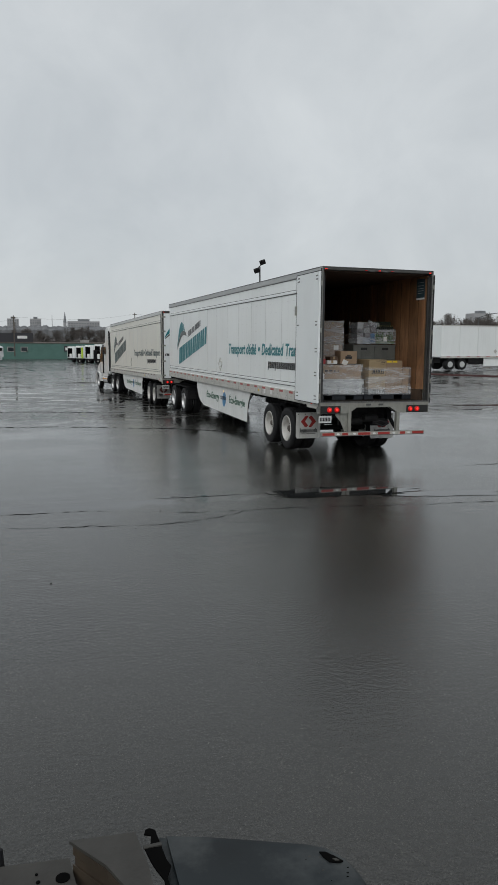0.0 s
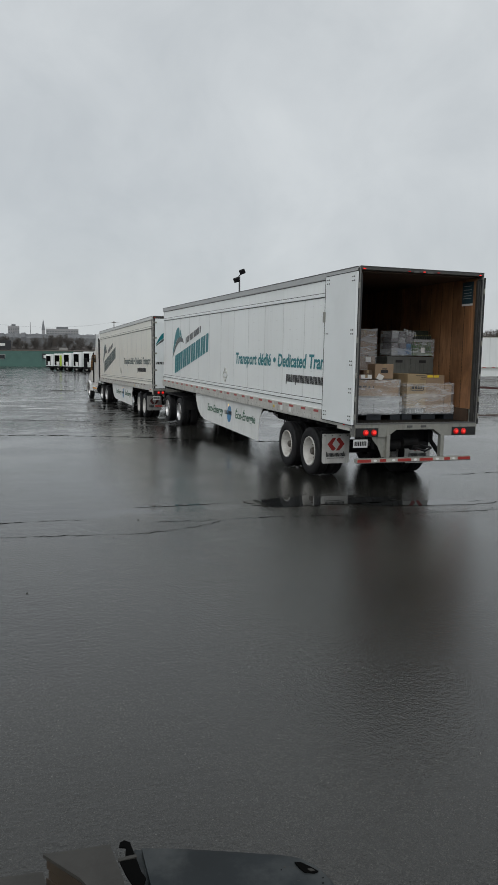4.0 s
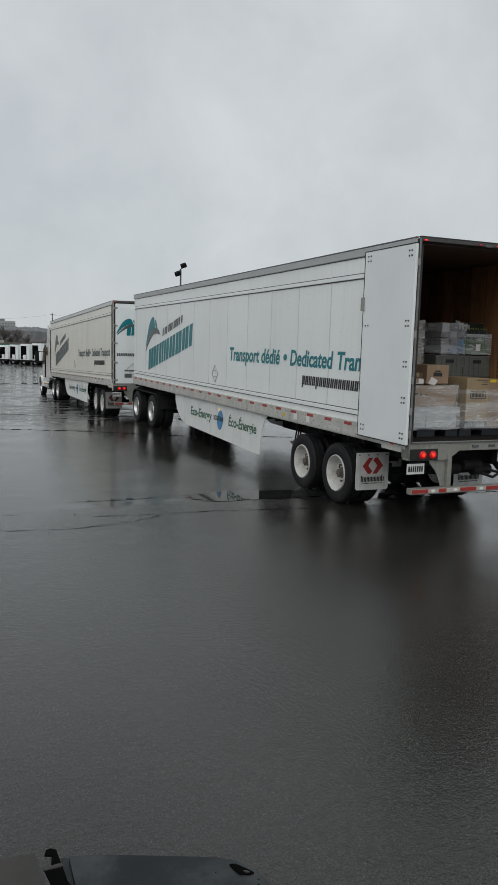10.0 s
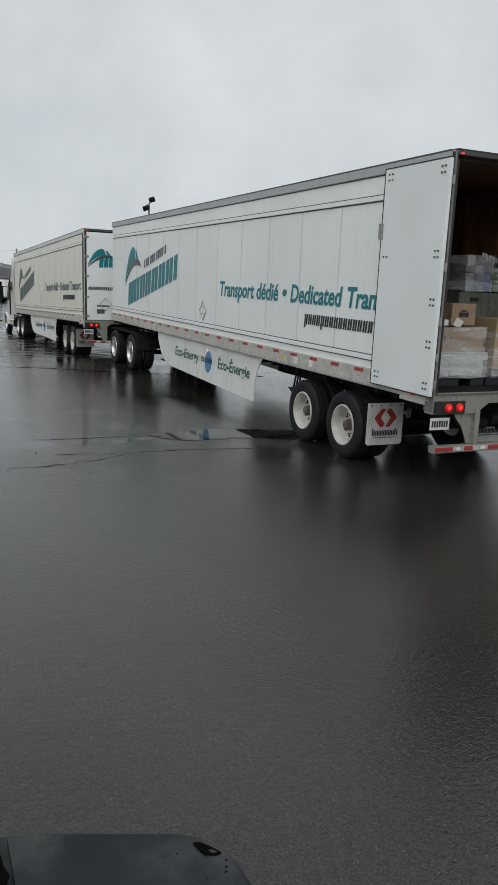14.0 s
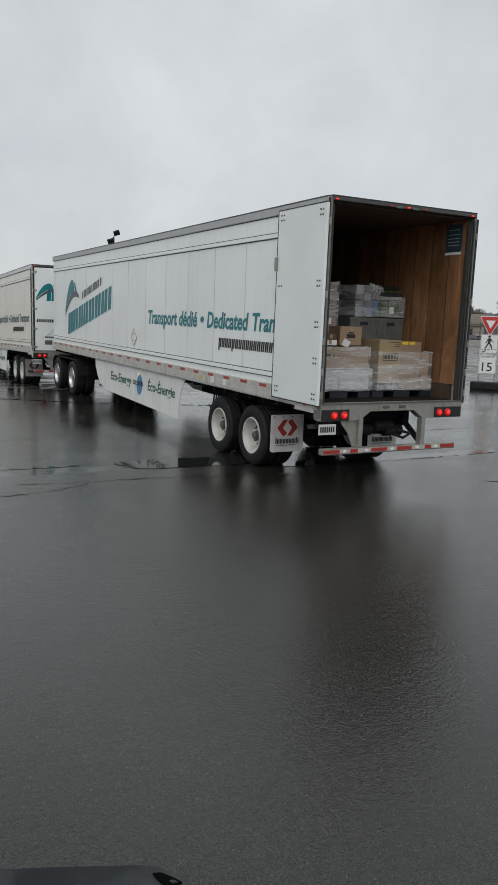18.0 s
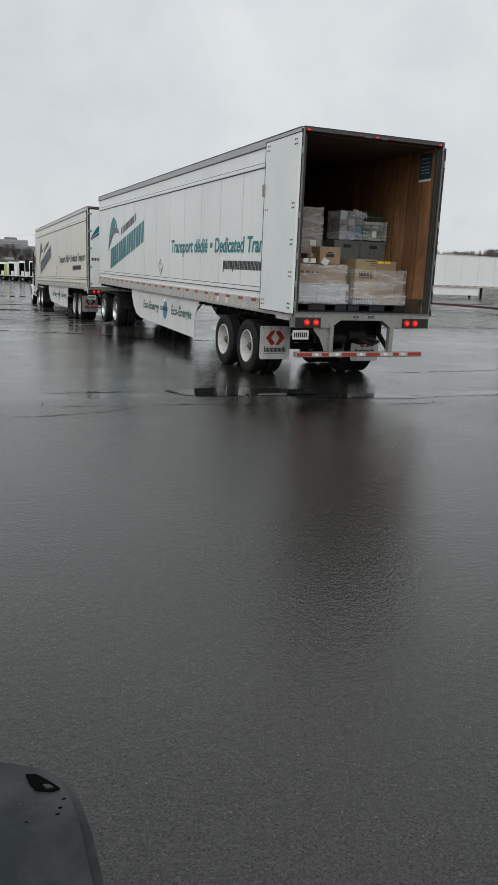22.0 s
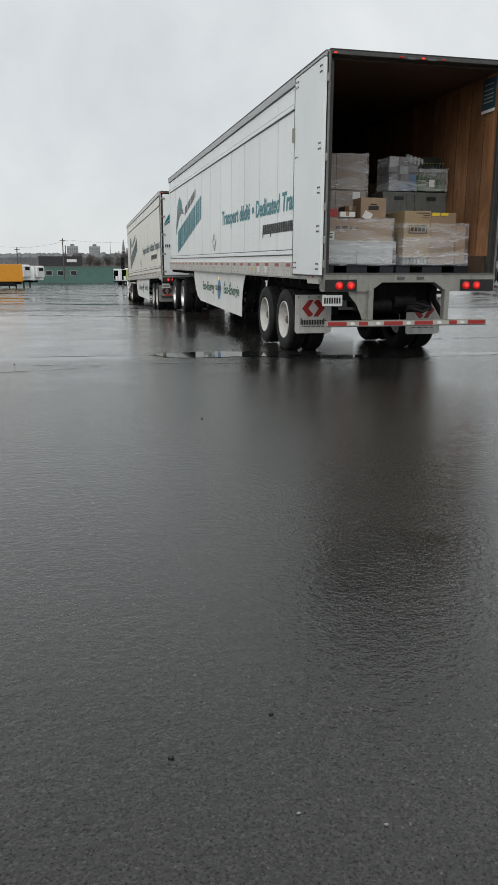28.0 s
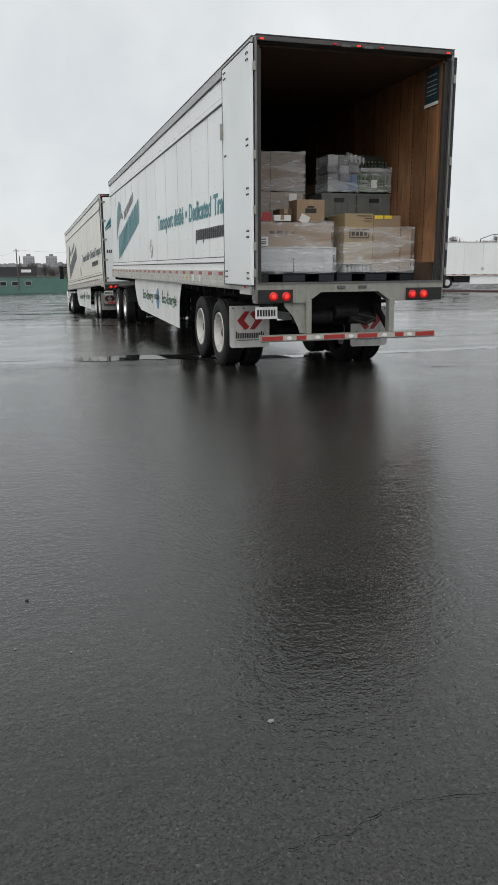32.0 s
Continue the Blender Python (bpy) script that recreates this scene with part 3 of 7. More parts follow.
    dry = calc("MULTIPLY", level, calc("SUBTRACT", 1.0, calc("MULTIPLY", wet, calc("ADD", span(coarse, 0.0, 1.0, 0.55, 0.80), calc("MULTIPLY", far_lane, 0.38)))))
    nt.links.new(calc("MULTIPLY", dry, calc("ADD", span(coarse, 0.0, 1.0, 0.58, 1.0), calc("MULTIPLY", far_lane, 0.30))), bp.inputs["Strength"])
    nt.links.new(hgt, bp.inputs["Height"])
    lumps = node("ShaderNodeBump", Distance=0.0042)
    nt.links.new(calc("MULTIPLY", level, span(coarse, 0.0, 1.0, 0.5, 1.0)), lumps.inputs["Strength"])
    nt.links.new(noise_at(21, 3, 0.62), lumps.inputs["Height"])
    nt.links.new(bp.outputs[0], lumps.inputs["Normal"])
    swell = node("ShaderNodeBump", Strength=0.2, Distance=0.016)
    nt.links.new(noise_at(2.0, 4, 0.6, streak.outputs[0]), swell.inputs["Height"])
    nt.links.new(lumps.outputs[0], swell.inputs["Normal"])
    nt.links.new(swell.outputs[0], b.inputs["Normal"])
    return m


# centre and half-widths of the shallow hollows
HOLLOWS = ((-6.4, 4.05, 3.4, 0.30), (3.2, 3.55, 2.6, 0.28))
ASPHALT = asphalt_material()
FARWATER = material("rippled_rain_water", (0.02, 0.021, 0.021), 0.10, spread=0.1, scale=0.6, bump=0.55, bump_scale=5)
WATER = material("standing_rain_water", (0.02, 0.021, 0.021), 0.03, spread=0.1, scale=0.6, bump=0.015, bump_scale=7)
# near-black colour that paints the shade inside cracks, slots, holes and doorways
CRACKDARK = material("crack_shadow_black", (0.005, 0.005, 0.005), 0.9, spec=0.0)
PEBBLE = material("small_dark_stone", (0.03, 0.028, 0.025), 0.6)
PEBBLEPALE = material("small_pale_stone", (0.24, 0.235, 0.22), 0.6)


def build_ground():
    xs = sorted(set([-2600, -1500, -900, -500, -300, -200] + list(range(-150, 151, 5)) + [200, 300, 500, 900, 1500, 2600]))
    ys = sorted(set([-2600, -1200, -500, -200, -100, -50] + list(range(-30, 231, 4)) + [16.5, 22.5, 34, 165, 260, 320, 420, 600, 900, 1500, 2600]))
    verts = [(x, y, yard_height(x, y)) for y in ys for x in xs]
    n = len(xs)
    faces = [(j * n + i, j * n + i + 1, (j + 1) * n + i + 1, (j + 1) * n + i) for j in range(len(ys) - 1) for i in range(n - 1)]
    me = bpy.data.meshes.new("ground")
    me.from_pydata(verts, [], faces)
    me.materials.append(ASPHALT)
    for p in me.polygons:
        p.use_smooth = True
    tagged(new("ground", me), "wide wet dark asphalt truck yard, rain-soaked and shining", "ground", kind="structure")


build_ground()


def puddle(cx, cy, rx, ry, seed, label, turn=0.0, mat=None, lift=0.005):
    rnd = random.Random(seed)
    n = 144
    ph = [(k, rnd.uniform(0, 6.28), rnd.uniform(0.05, 0.24) / (k ** 0.75)) for k in range(2, 30)]
    bm = bmesh.new()
    vs = []
    for i in range(n):
        a = 2 * math.pi * i / n
        r = max(0.18, 1 + sum(w * math.sin(k * a + p) for k, p, w in ph))
        x, y = rx * r * math.cos(a), ry * r * math.sin(a)
        c, s = math.cos(turn), math.sin(turn)
        X, Y = cx + c * x - s * y, cy + s * x + c * y
        vs.append(bm.verts.new((X, Y, yard_height(X, Y) + lift)))
    bm.faces.new(vs)
    tagged(part("puddle", bm, mat or WATER), label, "puddle", group="rain puddles on the yard", kind="structure")


puddle(-2.25, 4.11, 1.25, 0.42, 3, "shallow rain puddle in a dip of the asphalt", -0.10)
puddle(-0.55, 3.51, 1.2, 0.20, 5, "thin rain puddle in a dip of the asphalt", -0.12)
puddle(-4.75, 4.36, 0.62, 0.06, 8, "narrow sliver of rain water on the asphalt", -0.02)
puddle(14.5, 20.50, 3.2, 1.3, 14, "broad rain puddle beside the road signs", -0.3)
rnd = random.Random(44)
for k in range(22):
    px, py = rnd.uniform(-22, 9), rnd.uniform(24, 78)
    puddle(px, py, rnd.uniform(0.6, 2.4), rnd.uniform(0.12, 0.40), 60 + k, "thin pool of rain water out on the asphalt", rnd.uniform(-0.15, 0.15), FARWATER)
for k in range(46):
    py = rnd.uniform(30, 125)
    px = rnd.uniform(-7.3 - 0.10 * py, -7.3 + 0.16 * py)
    puddle(px, py, rnd.uniform(0.8, 3.6), rnd.uniform(0.10, 0.45), 120 + k, "thin pool of rain water out on the asphalt", rnd.uniform(-0.12, 0.12))
for k in range(9):
    px, py = rnd.uniform(8, 27), rnd.uniform(17, 42)
    puddle(px, py, rnd.uniform(0.5, 1.6), rnd.uniform(0.08, 0.28), 90 + k, "thin pool of rain water on the asphalt", rnd.uniform(-0.6, -0.2))
for k in range(34):
    py = rnd.uniform(19, 62)
    px = rnd.uniform(5 + 0.12 * py, 16 + 0.5 * py)
    puddle(px, py, rnd.uniform(1.2, 5.0), rnd.uniform(0.08, 0.34), 220 + k, "long thin pool of rain water out on the asphalt", rnd.uniform(-0.25, 0.05), FARWATER)
puddle(-4.5, 30.50, 2.2, 0.5, 16, "rain puddle far out on the asphalt", 0.0)
puddle(-9.0, 38.00, 3.0, 0.6, 17, "rain puddle far out on the asphalt", 0.0)
puddle(-2.0, 52.00, 3.4, 0.7, 18, "rain puddle far out on the asphalt", 0.0)
puddle(-12.0, 64.00, 5.0, 1.0, 19, "rain puddle far out on the asphalt", 0.0)


def crack(points, width, seed, label, wander=0.03):
    """A wandering split in the asphalt, a low dark seam."""
    rnd = random.Random(seed)
    pts = []
    for (x0, y0), (x1, y1) in zip(points, points[1:]):
        n = max(3, int(math.hypot(x1 - x0, y1 - y0) / 0.07))
        for i in range(n):
            t = i / n
            pts.append((x0 + (x1 - x0) * t + rnd.uniform(-0.4, 0.4) * wander, y0 + (y1 - y0) * t + rnd.uniform(-wander, wander)))
    pts.append(points[-1])
    bm = bmesh.new()
    prev = None
    for i, (x, y) in enumerate(pts):
        w = width * 0.95 * max(0.06, rnd.uniform(-0.15, 1.25)) * (0.3 if i in (0, len(pts) - 1) else 1)
        z = yard_height(x, y) + 0.004
        pair = (bm.verts.new((x, y - w / 2, z)), bm.verts.new((x, y + w / 2, z)))
        if prev:
            bm.faces.new((prev[0], pair[0], pair[1], prev[1]))
        prev = pair
    tagged(part("crack", bm, CRACKDARK), label, "crack", group="cracks in the asphalt", kind="structure")


crack([(-9.5, 3.81), (-7.7, 3.72), (-6.9, 3.71), (-6.26, 3.64)], 0.035, 1, "long ragged crack in the wet asphalt")
crack([(-5.3, 3.26), (-4.6, 3.16), (-3.36, 3.12), (-2.2, 2.98), (-1.37, 2.84), (0.5, 2.71)], 0.028, 2, "long ragged crack in the wet asphalt")
crack([(-9.5, 2.96), (-7.7, 2.86), (-6.57, 2.73), (-5.7, 2.58), (-4.9, 2.74), (-4.45, 2.96), (-4.25, 3.16)], 0.024, 3, "fine branching crack in the wet asphalt")
crack([(-3.36, -7.15), (-3.26, -7.13), (-3.2, -7.11), (-3.1, -7.12), (-3.01, -7.07), (-2.92, -7.05), (-2.83, -7.06), (-2.67, -7.08)], 0.003, 4, "fine crack in the asphalt near the kerb of the yard", 0.008)
crack([(-24, 17.6), (-14, 16.4), (-8.3, 15.4), (-6.6, 15.2), (-4.6, 14.4), (-3.5, 14.0), (-1.6, 12.7), (2.0, 11.6)], 0.15, 5, "long straight paving joint across the yard")
crack([(5.2, 22.2), (7.2, 20.6), (8.6, 18.9), (10.1, 17.6), (11.6, 15.6)], 0.13, 12, "dark paving joint towards the red kerb")
crack([(10.6, 16.0), (10.9, 13.4), (13.0, 13.2), (16.8, 13.3), (24, 13.6)], 0.05, 6, "paving joint in front of the road signs")
crack([(0.4, 3.22), (1.0, 3.30), (2.0, 3.31), (3.6, 3.42), (6.5, 3.70)], 0.034, 10, "long ragged crack in the wet asphalt")
crack([(1.3, 6.0), (3.0, 6.1), (6.2, 6.4)], 0.04, 11, "faint paving joint across the yard")
crack([(1.5, 1.36), (3.0, 0.96), (5.5, 1.06)], 0.03, 7, "short crack in the wet asphalt")
crack([(-5.8, 28.4), (-4.7, 27.0), (-3.6, 25.8)], 0.06, 8, "short paving joint out in the yard")
crack([(-30, 23.4), (-18, 23.1), (-7.9, 23.2), (-6.7, 22.8), (-4.4, 21.3)], 0.20, 9, "thin paving joint across the yard")

for px, py, pr in ((-5.51, 3.44, 0.011), (-6.01, 2.47, 0.009), (-4.22, -5.64, 0.008), (-3.90, -5.49, 0.007), (-3.47, -0.91, 0.009), (-7.2, 0.33, 0.01), (0.4, 2.88, 0.010)):
    bm = bmesh.new()
    bmesh.ops.create_icosphere(bm, subdivisions=1, radius=pr, matrix=Matrix.Translation((px, py, pr * 0.45)) @ Matrix.Diagonal((1.3, 0.9, 0.7, 1)))
    tagged(part("pebble", bm, PEBBLE), "small dark stone lying on the wet asphalt", "stone", group="stones on the yard")
for px, py, pr in ((-3.93, -5.92, 0.005), (-3.73, -6.0, 0.005), (-3.15, -6.61, 0.009)):
    bm = bmesh.new()
    bmesh.ops.create_icosphere(bm, subdivisions=1, radius=pr, matrix=Matrix.Translation((px, py, 0.002)) @ Matrix.Diagonal((1.3, 0.9, 0.7, 1)))
    tagged(part("pebble", bm, PEBBLEPALE), "small pale stone lying on the wet asphalt", "stone", group="stones on the yard")


# ---- wheels ----
ROLLERS = []


def wheel_parts(parent, x, y, z, side, rim=RIMWHITE, radius=0.5, hub=True, carrier=None):
    """One tyre on its rim; side is -1 where its face looks to -x."""
    w = new("wheel", None)
    w.empty_display_size = 0.1
    w.parent = parent
    w.matrix_basis = pose(x, y, z)
    bm = bmesh.new()
    h = 0.135
    lathe(bm, [(-h * 0.8, 0.30), (-h, 0.34), (-h * 1.02, 0.42), (-h * 0.92, 0.475), (-h * 0.7, radius), (-0.06, radius), (-0.055, radius - 0.012), (-0.035, radius - 0.012), (-0.03, radius), (0.03, radius), (0.035, radius - 0.012), (0.055, radius - 0.012), (0.06, radius), (h * 0.7, radius), (h * 0.92, 0.475), (h * 1.02, 0.42), (h, 0.34), (h * 0.8, 0.30)], 36)
    part("tyre", bm, RUBBER, w, smooth=False)
    bm = bmesh.new()
    s = side
    lathe(bm, [(s * 0.118, 0.308), (s * 0.135, 0.302), (s * 0.135, 0.288), (s * 0.105, 0.278), (s * 0.06, 0.266), (-s * 0.02, 0.258), (-s * 0.055, 0.25), (-s * 0.062, 0.215), (-s * 0.048, 0.17), (-s * 0.03, 0.13), (-s * 0.03, 0.001)], 32)
    # hand holes are dark discs, their inner shade put into the colour
    for i in range(10):
        a = (i + 0.5) * math.pi / 5
        slab(bm, [(0.205 * math.cos(a) + 0.021 * math.cos(q * math.pi / 4), 0.205 * math.sin(a) + 0.021 * math.sin(q * math.pi / 4)) for q in range(8)], lambda u, v, w: Vector((-s * 0.056 + s * w, u, v)), 0.003)
    r = part("rim", bm, rim, w, "dirty white steel rim" if rim is RIMWHITE else "polished aluminium rim", smooth=False)
    r.data.materials.append(CHASSIS)
    for f in r.data.polygons[32 * 10:]:
        f.material_index = 1
    if hub:
        bm = bmesh.new()
        lathe(bm, [(-s * 0.04, 0.092), (s * 0.02, 0.088), (s * 0.03, 0.07), (s * 0.075, 0.066), (s * 0.085, 0.05), (s * 0.085, 0.001)], 16)
        for i in range(8):
            a = i * math.pi / 4
            bar(bm, (-s * 0.03, 0.143 * math.cos(a), 0.143 * math.sin(a)), (s * 0.015, 0.143 * math.cos(a), 0.143 * math.sin(a)), 0.014, 6)
        part("hub", bm, HUBGREY, w, "greasy dark hub with wheel nuts")
    ROLLERS.append((w, x, y, z, carrier, radius))
    return w


def axle_set(parent, ys, rim, carrier):
    for y in ys:
        bm = bmesh.new()
        bar(bm, (-0.95, y, 0.5), (0.95, y, 0.5), 0.065, 12)
        part("axle", bm, CHASSIS, parent)
        for s in (-1, 1):
            wheel_parts(parent, s * 1.13, y, 0.5, s, rim, carrier=carrier)
            wheel_parts(parent, s * 0.81, y, 0.5, s, rim, hub=False, carrier=carrier)


# ---- lettering and marks of the trailers ----
def on_left(y, z, x=-1.3, proud=0.006):
    """Writing on a left side: runs from the nose to the tail."""
    return Matrix(((0, 0, -1, x - proud), (-1, 0, 0, y), (0, 1, 0, z), (0, 0, 0, 1)))


def on_rear(x, z, y=0.0, proud=0.006):
    return Matrix(((1, 0, 0, x), (0, 0, -1, y - proud), (0, 1, 0, z), (0, 0, 0, 1)))


def flat_mark(name, outlines, mat, parent, m, label="", depth=0.002):
    last = None
    for o in outlines:
        bm = bmesh.new()
        slab(bm, o, lambda u, v, w: m @ Vector((u, v, w)), depth)
        last = part(name, bm, mat, parent, label)
    return last


def slant_block(u, v, w, h, lean=0.06):
    return [(u, v), (u + w, v), (u + w + lean, v + h), (u + lean, v + h)]


def word_bars(u, base, high, slope, widths, lean, gap=0.05, solid=0.42):
    """A word as plain upright bars: two to a letter, three to a wide one."""
    out = []
    for w in widths:
        n = 3 if w > 0.7 else 2 if w > 0.3 else 1
        bw = w * (solid if n == 2 else solid * 0.72) if n > 1 else w
        for k in range(n):
            a = u + (w - bw) * k / max(1, n - 1)
            v = base(a)
            h = high(a)
            out.append([(a, v), (a + bw, v + bw * slope), (a + bw + lean * h, v + bw * slope + h), (a + lean * h, v + h)])
        u += w + gap
    return out


def emblem(parent, place, k=1.0, drop=-0.56, slope=0.188, start=0.31, ink=TEAL):
    """The carrier's mark: peaks over an arc, then two rows of plain bars."""
    S = lambda pts: [(u * k, v * k) for u, v in pts]

    def arc(u0, v0, u1, v1, lift, n=12):
        return [(u0 + (u1 - u0) * i / n, v0 + (v1 - v0) * i / n + lift * math.sin(math.pi * i / n)) for i in range(n + 1)]

    low = arc(0.0, 0.0, 1.60, 0.52, 0.24)
    high = arc(0.0, 0.06, 1.46, 0.66, 0.30)
    outer = arc(-0.02, 0.14, 0.78, 1.06, 0.22)
    inner = arc(0.02, 0.12, 1.04, 0.72, 0.16)
    peaks = [S(outer + [(0.92, 1.02), (1.0, 0.86)] + inner[::-1]),
             S([(1.02, 0.98), (1.14, 0.94), (1.36, 0.64), (1.22, 0.66), (1.10, 0.76), (1.06, 0.84)])]
    flat_mark("emblem_peak", peaks, ink, parent, place, "teal peak of the emblem")
    flat_mark("emblem_arc", [S(low + high[::-1])], GREYVINYL, parent, place, "grey arc under the emblem")
    small = word_bars(1.86, lambda u: drop + 1.04 + slope * (u - 1.86), lambda u: 0.21, slope, (0.31, 0.34, 0.11, 0.33, 0.15, 0.10, 0.33), 0.12, 0.035, 0.36)
    flat_mark("small_bar", [S(o) for o in small], GREYVINYL, parent, place, "dark grey bar of the upper row")
    large = word_bars(start, lambda u: drop + slope * (u - start), lambda u: 0.63 - 0.014 * u, slope, (0.82, 0.54, 0.41, 0.56, 0.54, 0.54, 0.56), 0.10)
    flat_mark("large_bar", [S(o) for o in large], ink, parent, place, "large teal bar of the climbing row")


def side_marks(parent, ink):
    emblem(parent, on_left(14.33, 2.27), 1.0, ink=ink)
    for words, y0, wide in (("Transport d\u00e9di\u00e9", 7.00, 2.66), ("\u2022", 4.18, 0.16), ("Dedicated", 3.88, 1.64), ("Transport", 2.10, 1.66)):
        lettering("side_lettering", words, 0.40, ink, parent, on_left(y0, 2.225), 0.0, 0.14, 0.010, "bold lettering along the side", wide)
    blocks = []
    for q in range(15):
        for k in (0, 1):
            u, low, top = q * 0.132 + k * 0.060, (-0.055 if (q in (0, 4) and k == q // 4 * 0) else 0.0), 0.16
            blocks.append([(u, low), (u + 0.043, low), (u + 0.063, top), (u + 0.020, top)])
    flat_mark("small_black_block", blocks, BLACKPRINT, parent, on_left(3.36, 1.90), "small black block")
    d = 0.012
    ring = lambda k: [(-0.20 * k, 0.0), (0.0, 0.20 * k), (0.20 * k, 0.0), (0.0, -0.20 * k)]
    bm = bmesh.new()
    m = on_left(7.93, 1.88, proud=0.012)
    for a, b in zip(ring(1), ring(1)[1:] + ring(1)[:1]):
        beam(bm, m @ Vector((*a, 0)), m @ Vector((*b, 0)), 0.014, 0.014)
    beam(bm, m @ Vector((-0.10, 0.07, 0)), m @ Vector((0.10, 0.07, 0)), 0.01, 0.02)
    beam(bm, m @ Vector((-0.10, -0.07, 0)), m @ Vector((0.10, -0.07, 0)), 0.01, 0.02)
    part("placard_frame", bm, ALU, parent, "empty diamond placard frame of thin metal")


def tyre_flap(parent, x0, x1, y, logo, low=0.33, sheet=None):
    """A mud flap that hangs behind the wheels, with its plain printed mark."""
    w = x1 - x0
    o = [(0, 0.60), (0, 0.03), (0.03, 0), (w - 0.03, 0), (w, 0.03), (w, 0.60)]
    m = on_rear(x0, low, y, 0.0)
    f = flat_mark("mud_flap", [o], sheet or FLAP, parent, m, "grimy grey mud flap with a dark mark" if sheet else "dirty white mud flap with a red mark", 0.012)
    c = w / 2
    m2 = on_rear(x0, low, y, 0.016)
    left = [(c - 0.19, 0.39), (c - 0.075, 0.52), (c + 0.0, 0.52), (c - 0.085, 0.39), (c - 0.005, 0.30), (c - 0.045, 0.26), (c - 0.085, 0.26)]
    right = [(c + 0.19, 0.39), (c + 0.075, 0.26), (c + 0.0, 0.26), (c + 0.085, 0.39), (c + 0.005, 0.48), (c + 0.045, 0.52), (c + 0.085, 0.52)]
    flat_mark("flap_mark", [left, right], REDGRIME if sheet else REDLOGO, f, m2, "dark red diamond of two hooks")
    bl = [slant_block(c - 0.21 + i * 0.027, 0.135, 0.018, 0.075 if i not in (0, 14) else 0.10, 0.0) for i in range(16)]
    flat_mark("flap_block", bl, BLACKPRINT, f, m2, "black block under the mark")
    bm = bmesh.new()
    for i in range(18):
        slab(bm, slant_block(c - 0.19 + i * 0.021, 0.10, 0.013, 0.015, 0.0), lambda u, v, w: m2 @ Vector((u, v, w)), 0.002)
    tagged(part("small_print", bm, BLACKPRINT, f, "line of tiny black blocks"), kind="stuff")
    for i in range(4):
        bm = bmesh.new()
        bar(bm, m2 @ Vector((0.05 + i * (w - 0.1) / 3, 0.565, -0.004)), m2 @ Vector((0.05 + i * (w - 0.1) / 3, 0.565, 0.008)), 0.012, 8)
        part("bolt", bm, DARKTRIM, f)
    bm = bmesh.new()
    box(bm, x0 - 0.02, x1 + 0.02, y + 0.0, y + 0.05, 0.93, 0.98)
    part("flap_hanger", bm, CHASSIS, f)


def door_leaf(parent, side, folded):
    """One rear door leaf, 1.2 m wide: folded back flat along its side, or shut."""
    z0, z1 = 1.25, 3.995
    if folded:
        x0, x1 = (-1.368, -1.322) if side < 0 else (1.316, 1.340)
        d = boxpart("door", DOORPAINT, parent, (x0, x1, -0.034, 1.258, z0, z1), 0.012, "white door leaf folded back flat along the side")
        face = x0 - 0.004 if side < 0 else x1 + 0.004
        bm = bmesh.new()
        for yy in ((1.260,) if side < 0 else (-0.031, 1.260)):
            box(bm, x0 - 0.003, x1 + 0.003, yy - 0.005, yy + 0.006, z0 - 0.006, z1 + 0.006)
        for zz in (z0 - 0.005, z1 + 0.005):
            box(bm, x0 - 0.003, x1 + 0.003, -0.033, 1.266, zz - 0.006, zz + 0.006)
        part("door_gasket", bm, BLACKRUBBER, d, "dark rubber seal round the leaf")
        bm = bmesh.new()
        for zz in (z0 + 0.12, z0 + 0.62, z0 + 1.12, z0 + 1.68, z1 - 0.12):
            for yy in (0.045, 0.105):
                for dz in (-0.035, 0.035):
                    bar(bm, (face + 0.006, yy, zz + dz), (face - 0.008, yy, zz + dz), 0.013, 8)
        for zz in (z0 + 0.10, z0 + 0.17, z0 + 1.66, z1 - 0.14, z1 - 0.07):
            for yy in (1.09, 1.16):
                bar(bm, (face + 0.006, yy, zz), (face - 0.008, yy, zz), 0.012, 8)
        tagged(part("door_bolts", bm, DARKTRIM, d, "dark round bolt heads"), kind="stuff")
        bm = bmesh.new()
        box(bm, face - 0.03, face + 0.05, 1.222, 1.284, 3.13, 3.33, 0.008)
        part("door_catch", bm, GALV, d, "galvanised holdback catch")
    else:
        x0, x1 = (-1.21, -0.008) if side < 0 else (0.008, 1.21)
        d = boxpart("door", DOORPAINT, parent, (x0, x1, -0.03, 0.01, z0, z1), 0.01, "white shut door leaf")
        for xx in ((x1 - 0.16, x1 - 0.3) if side < 0 else (x0 + 0.16, x0 + 0.3)):
            bm = bmesh.new()
            bar(bm, (xx, -0.06, z0 - 0.05), (xx, -0.06, z1 + 0.03), 0.017, 8)
            for zz in (z0 + 0.05, z0 + 0.8, z1 - 0.7, z1 - 0.05):
                box(bm, xx - 0.05, xx + 0.05, -0.075, -0.03, zz - 0.03, zz + 0.03)
            part("lock_rod", bm, GALV, d, "galvanised lock rod with brackets")
        hx = x0 - 0.02 if side < 0 else x1 + 0.02
        for zz in (z0 + 0.15, z0 + 0.75, z0 + 1.4, z0 + 2.0, z1 - 0.15):
            boxpart("hinge", GALV, d, (hx - (0.05 if side < 0 else 0.09), hx + (0.09 if side < 0 else 0.05), -0.05, -0.03, zz - 0.03, zz + 0.03), 0.006, "galvanised strap hinge")


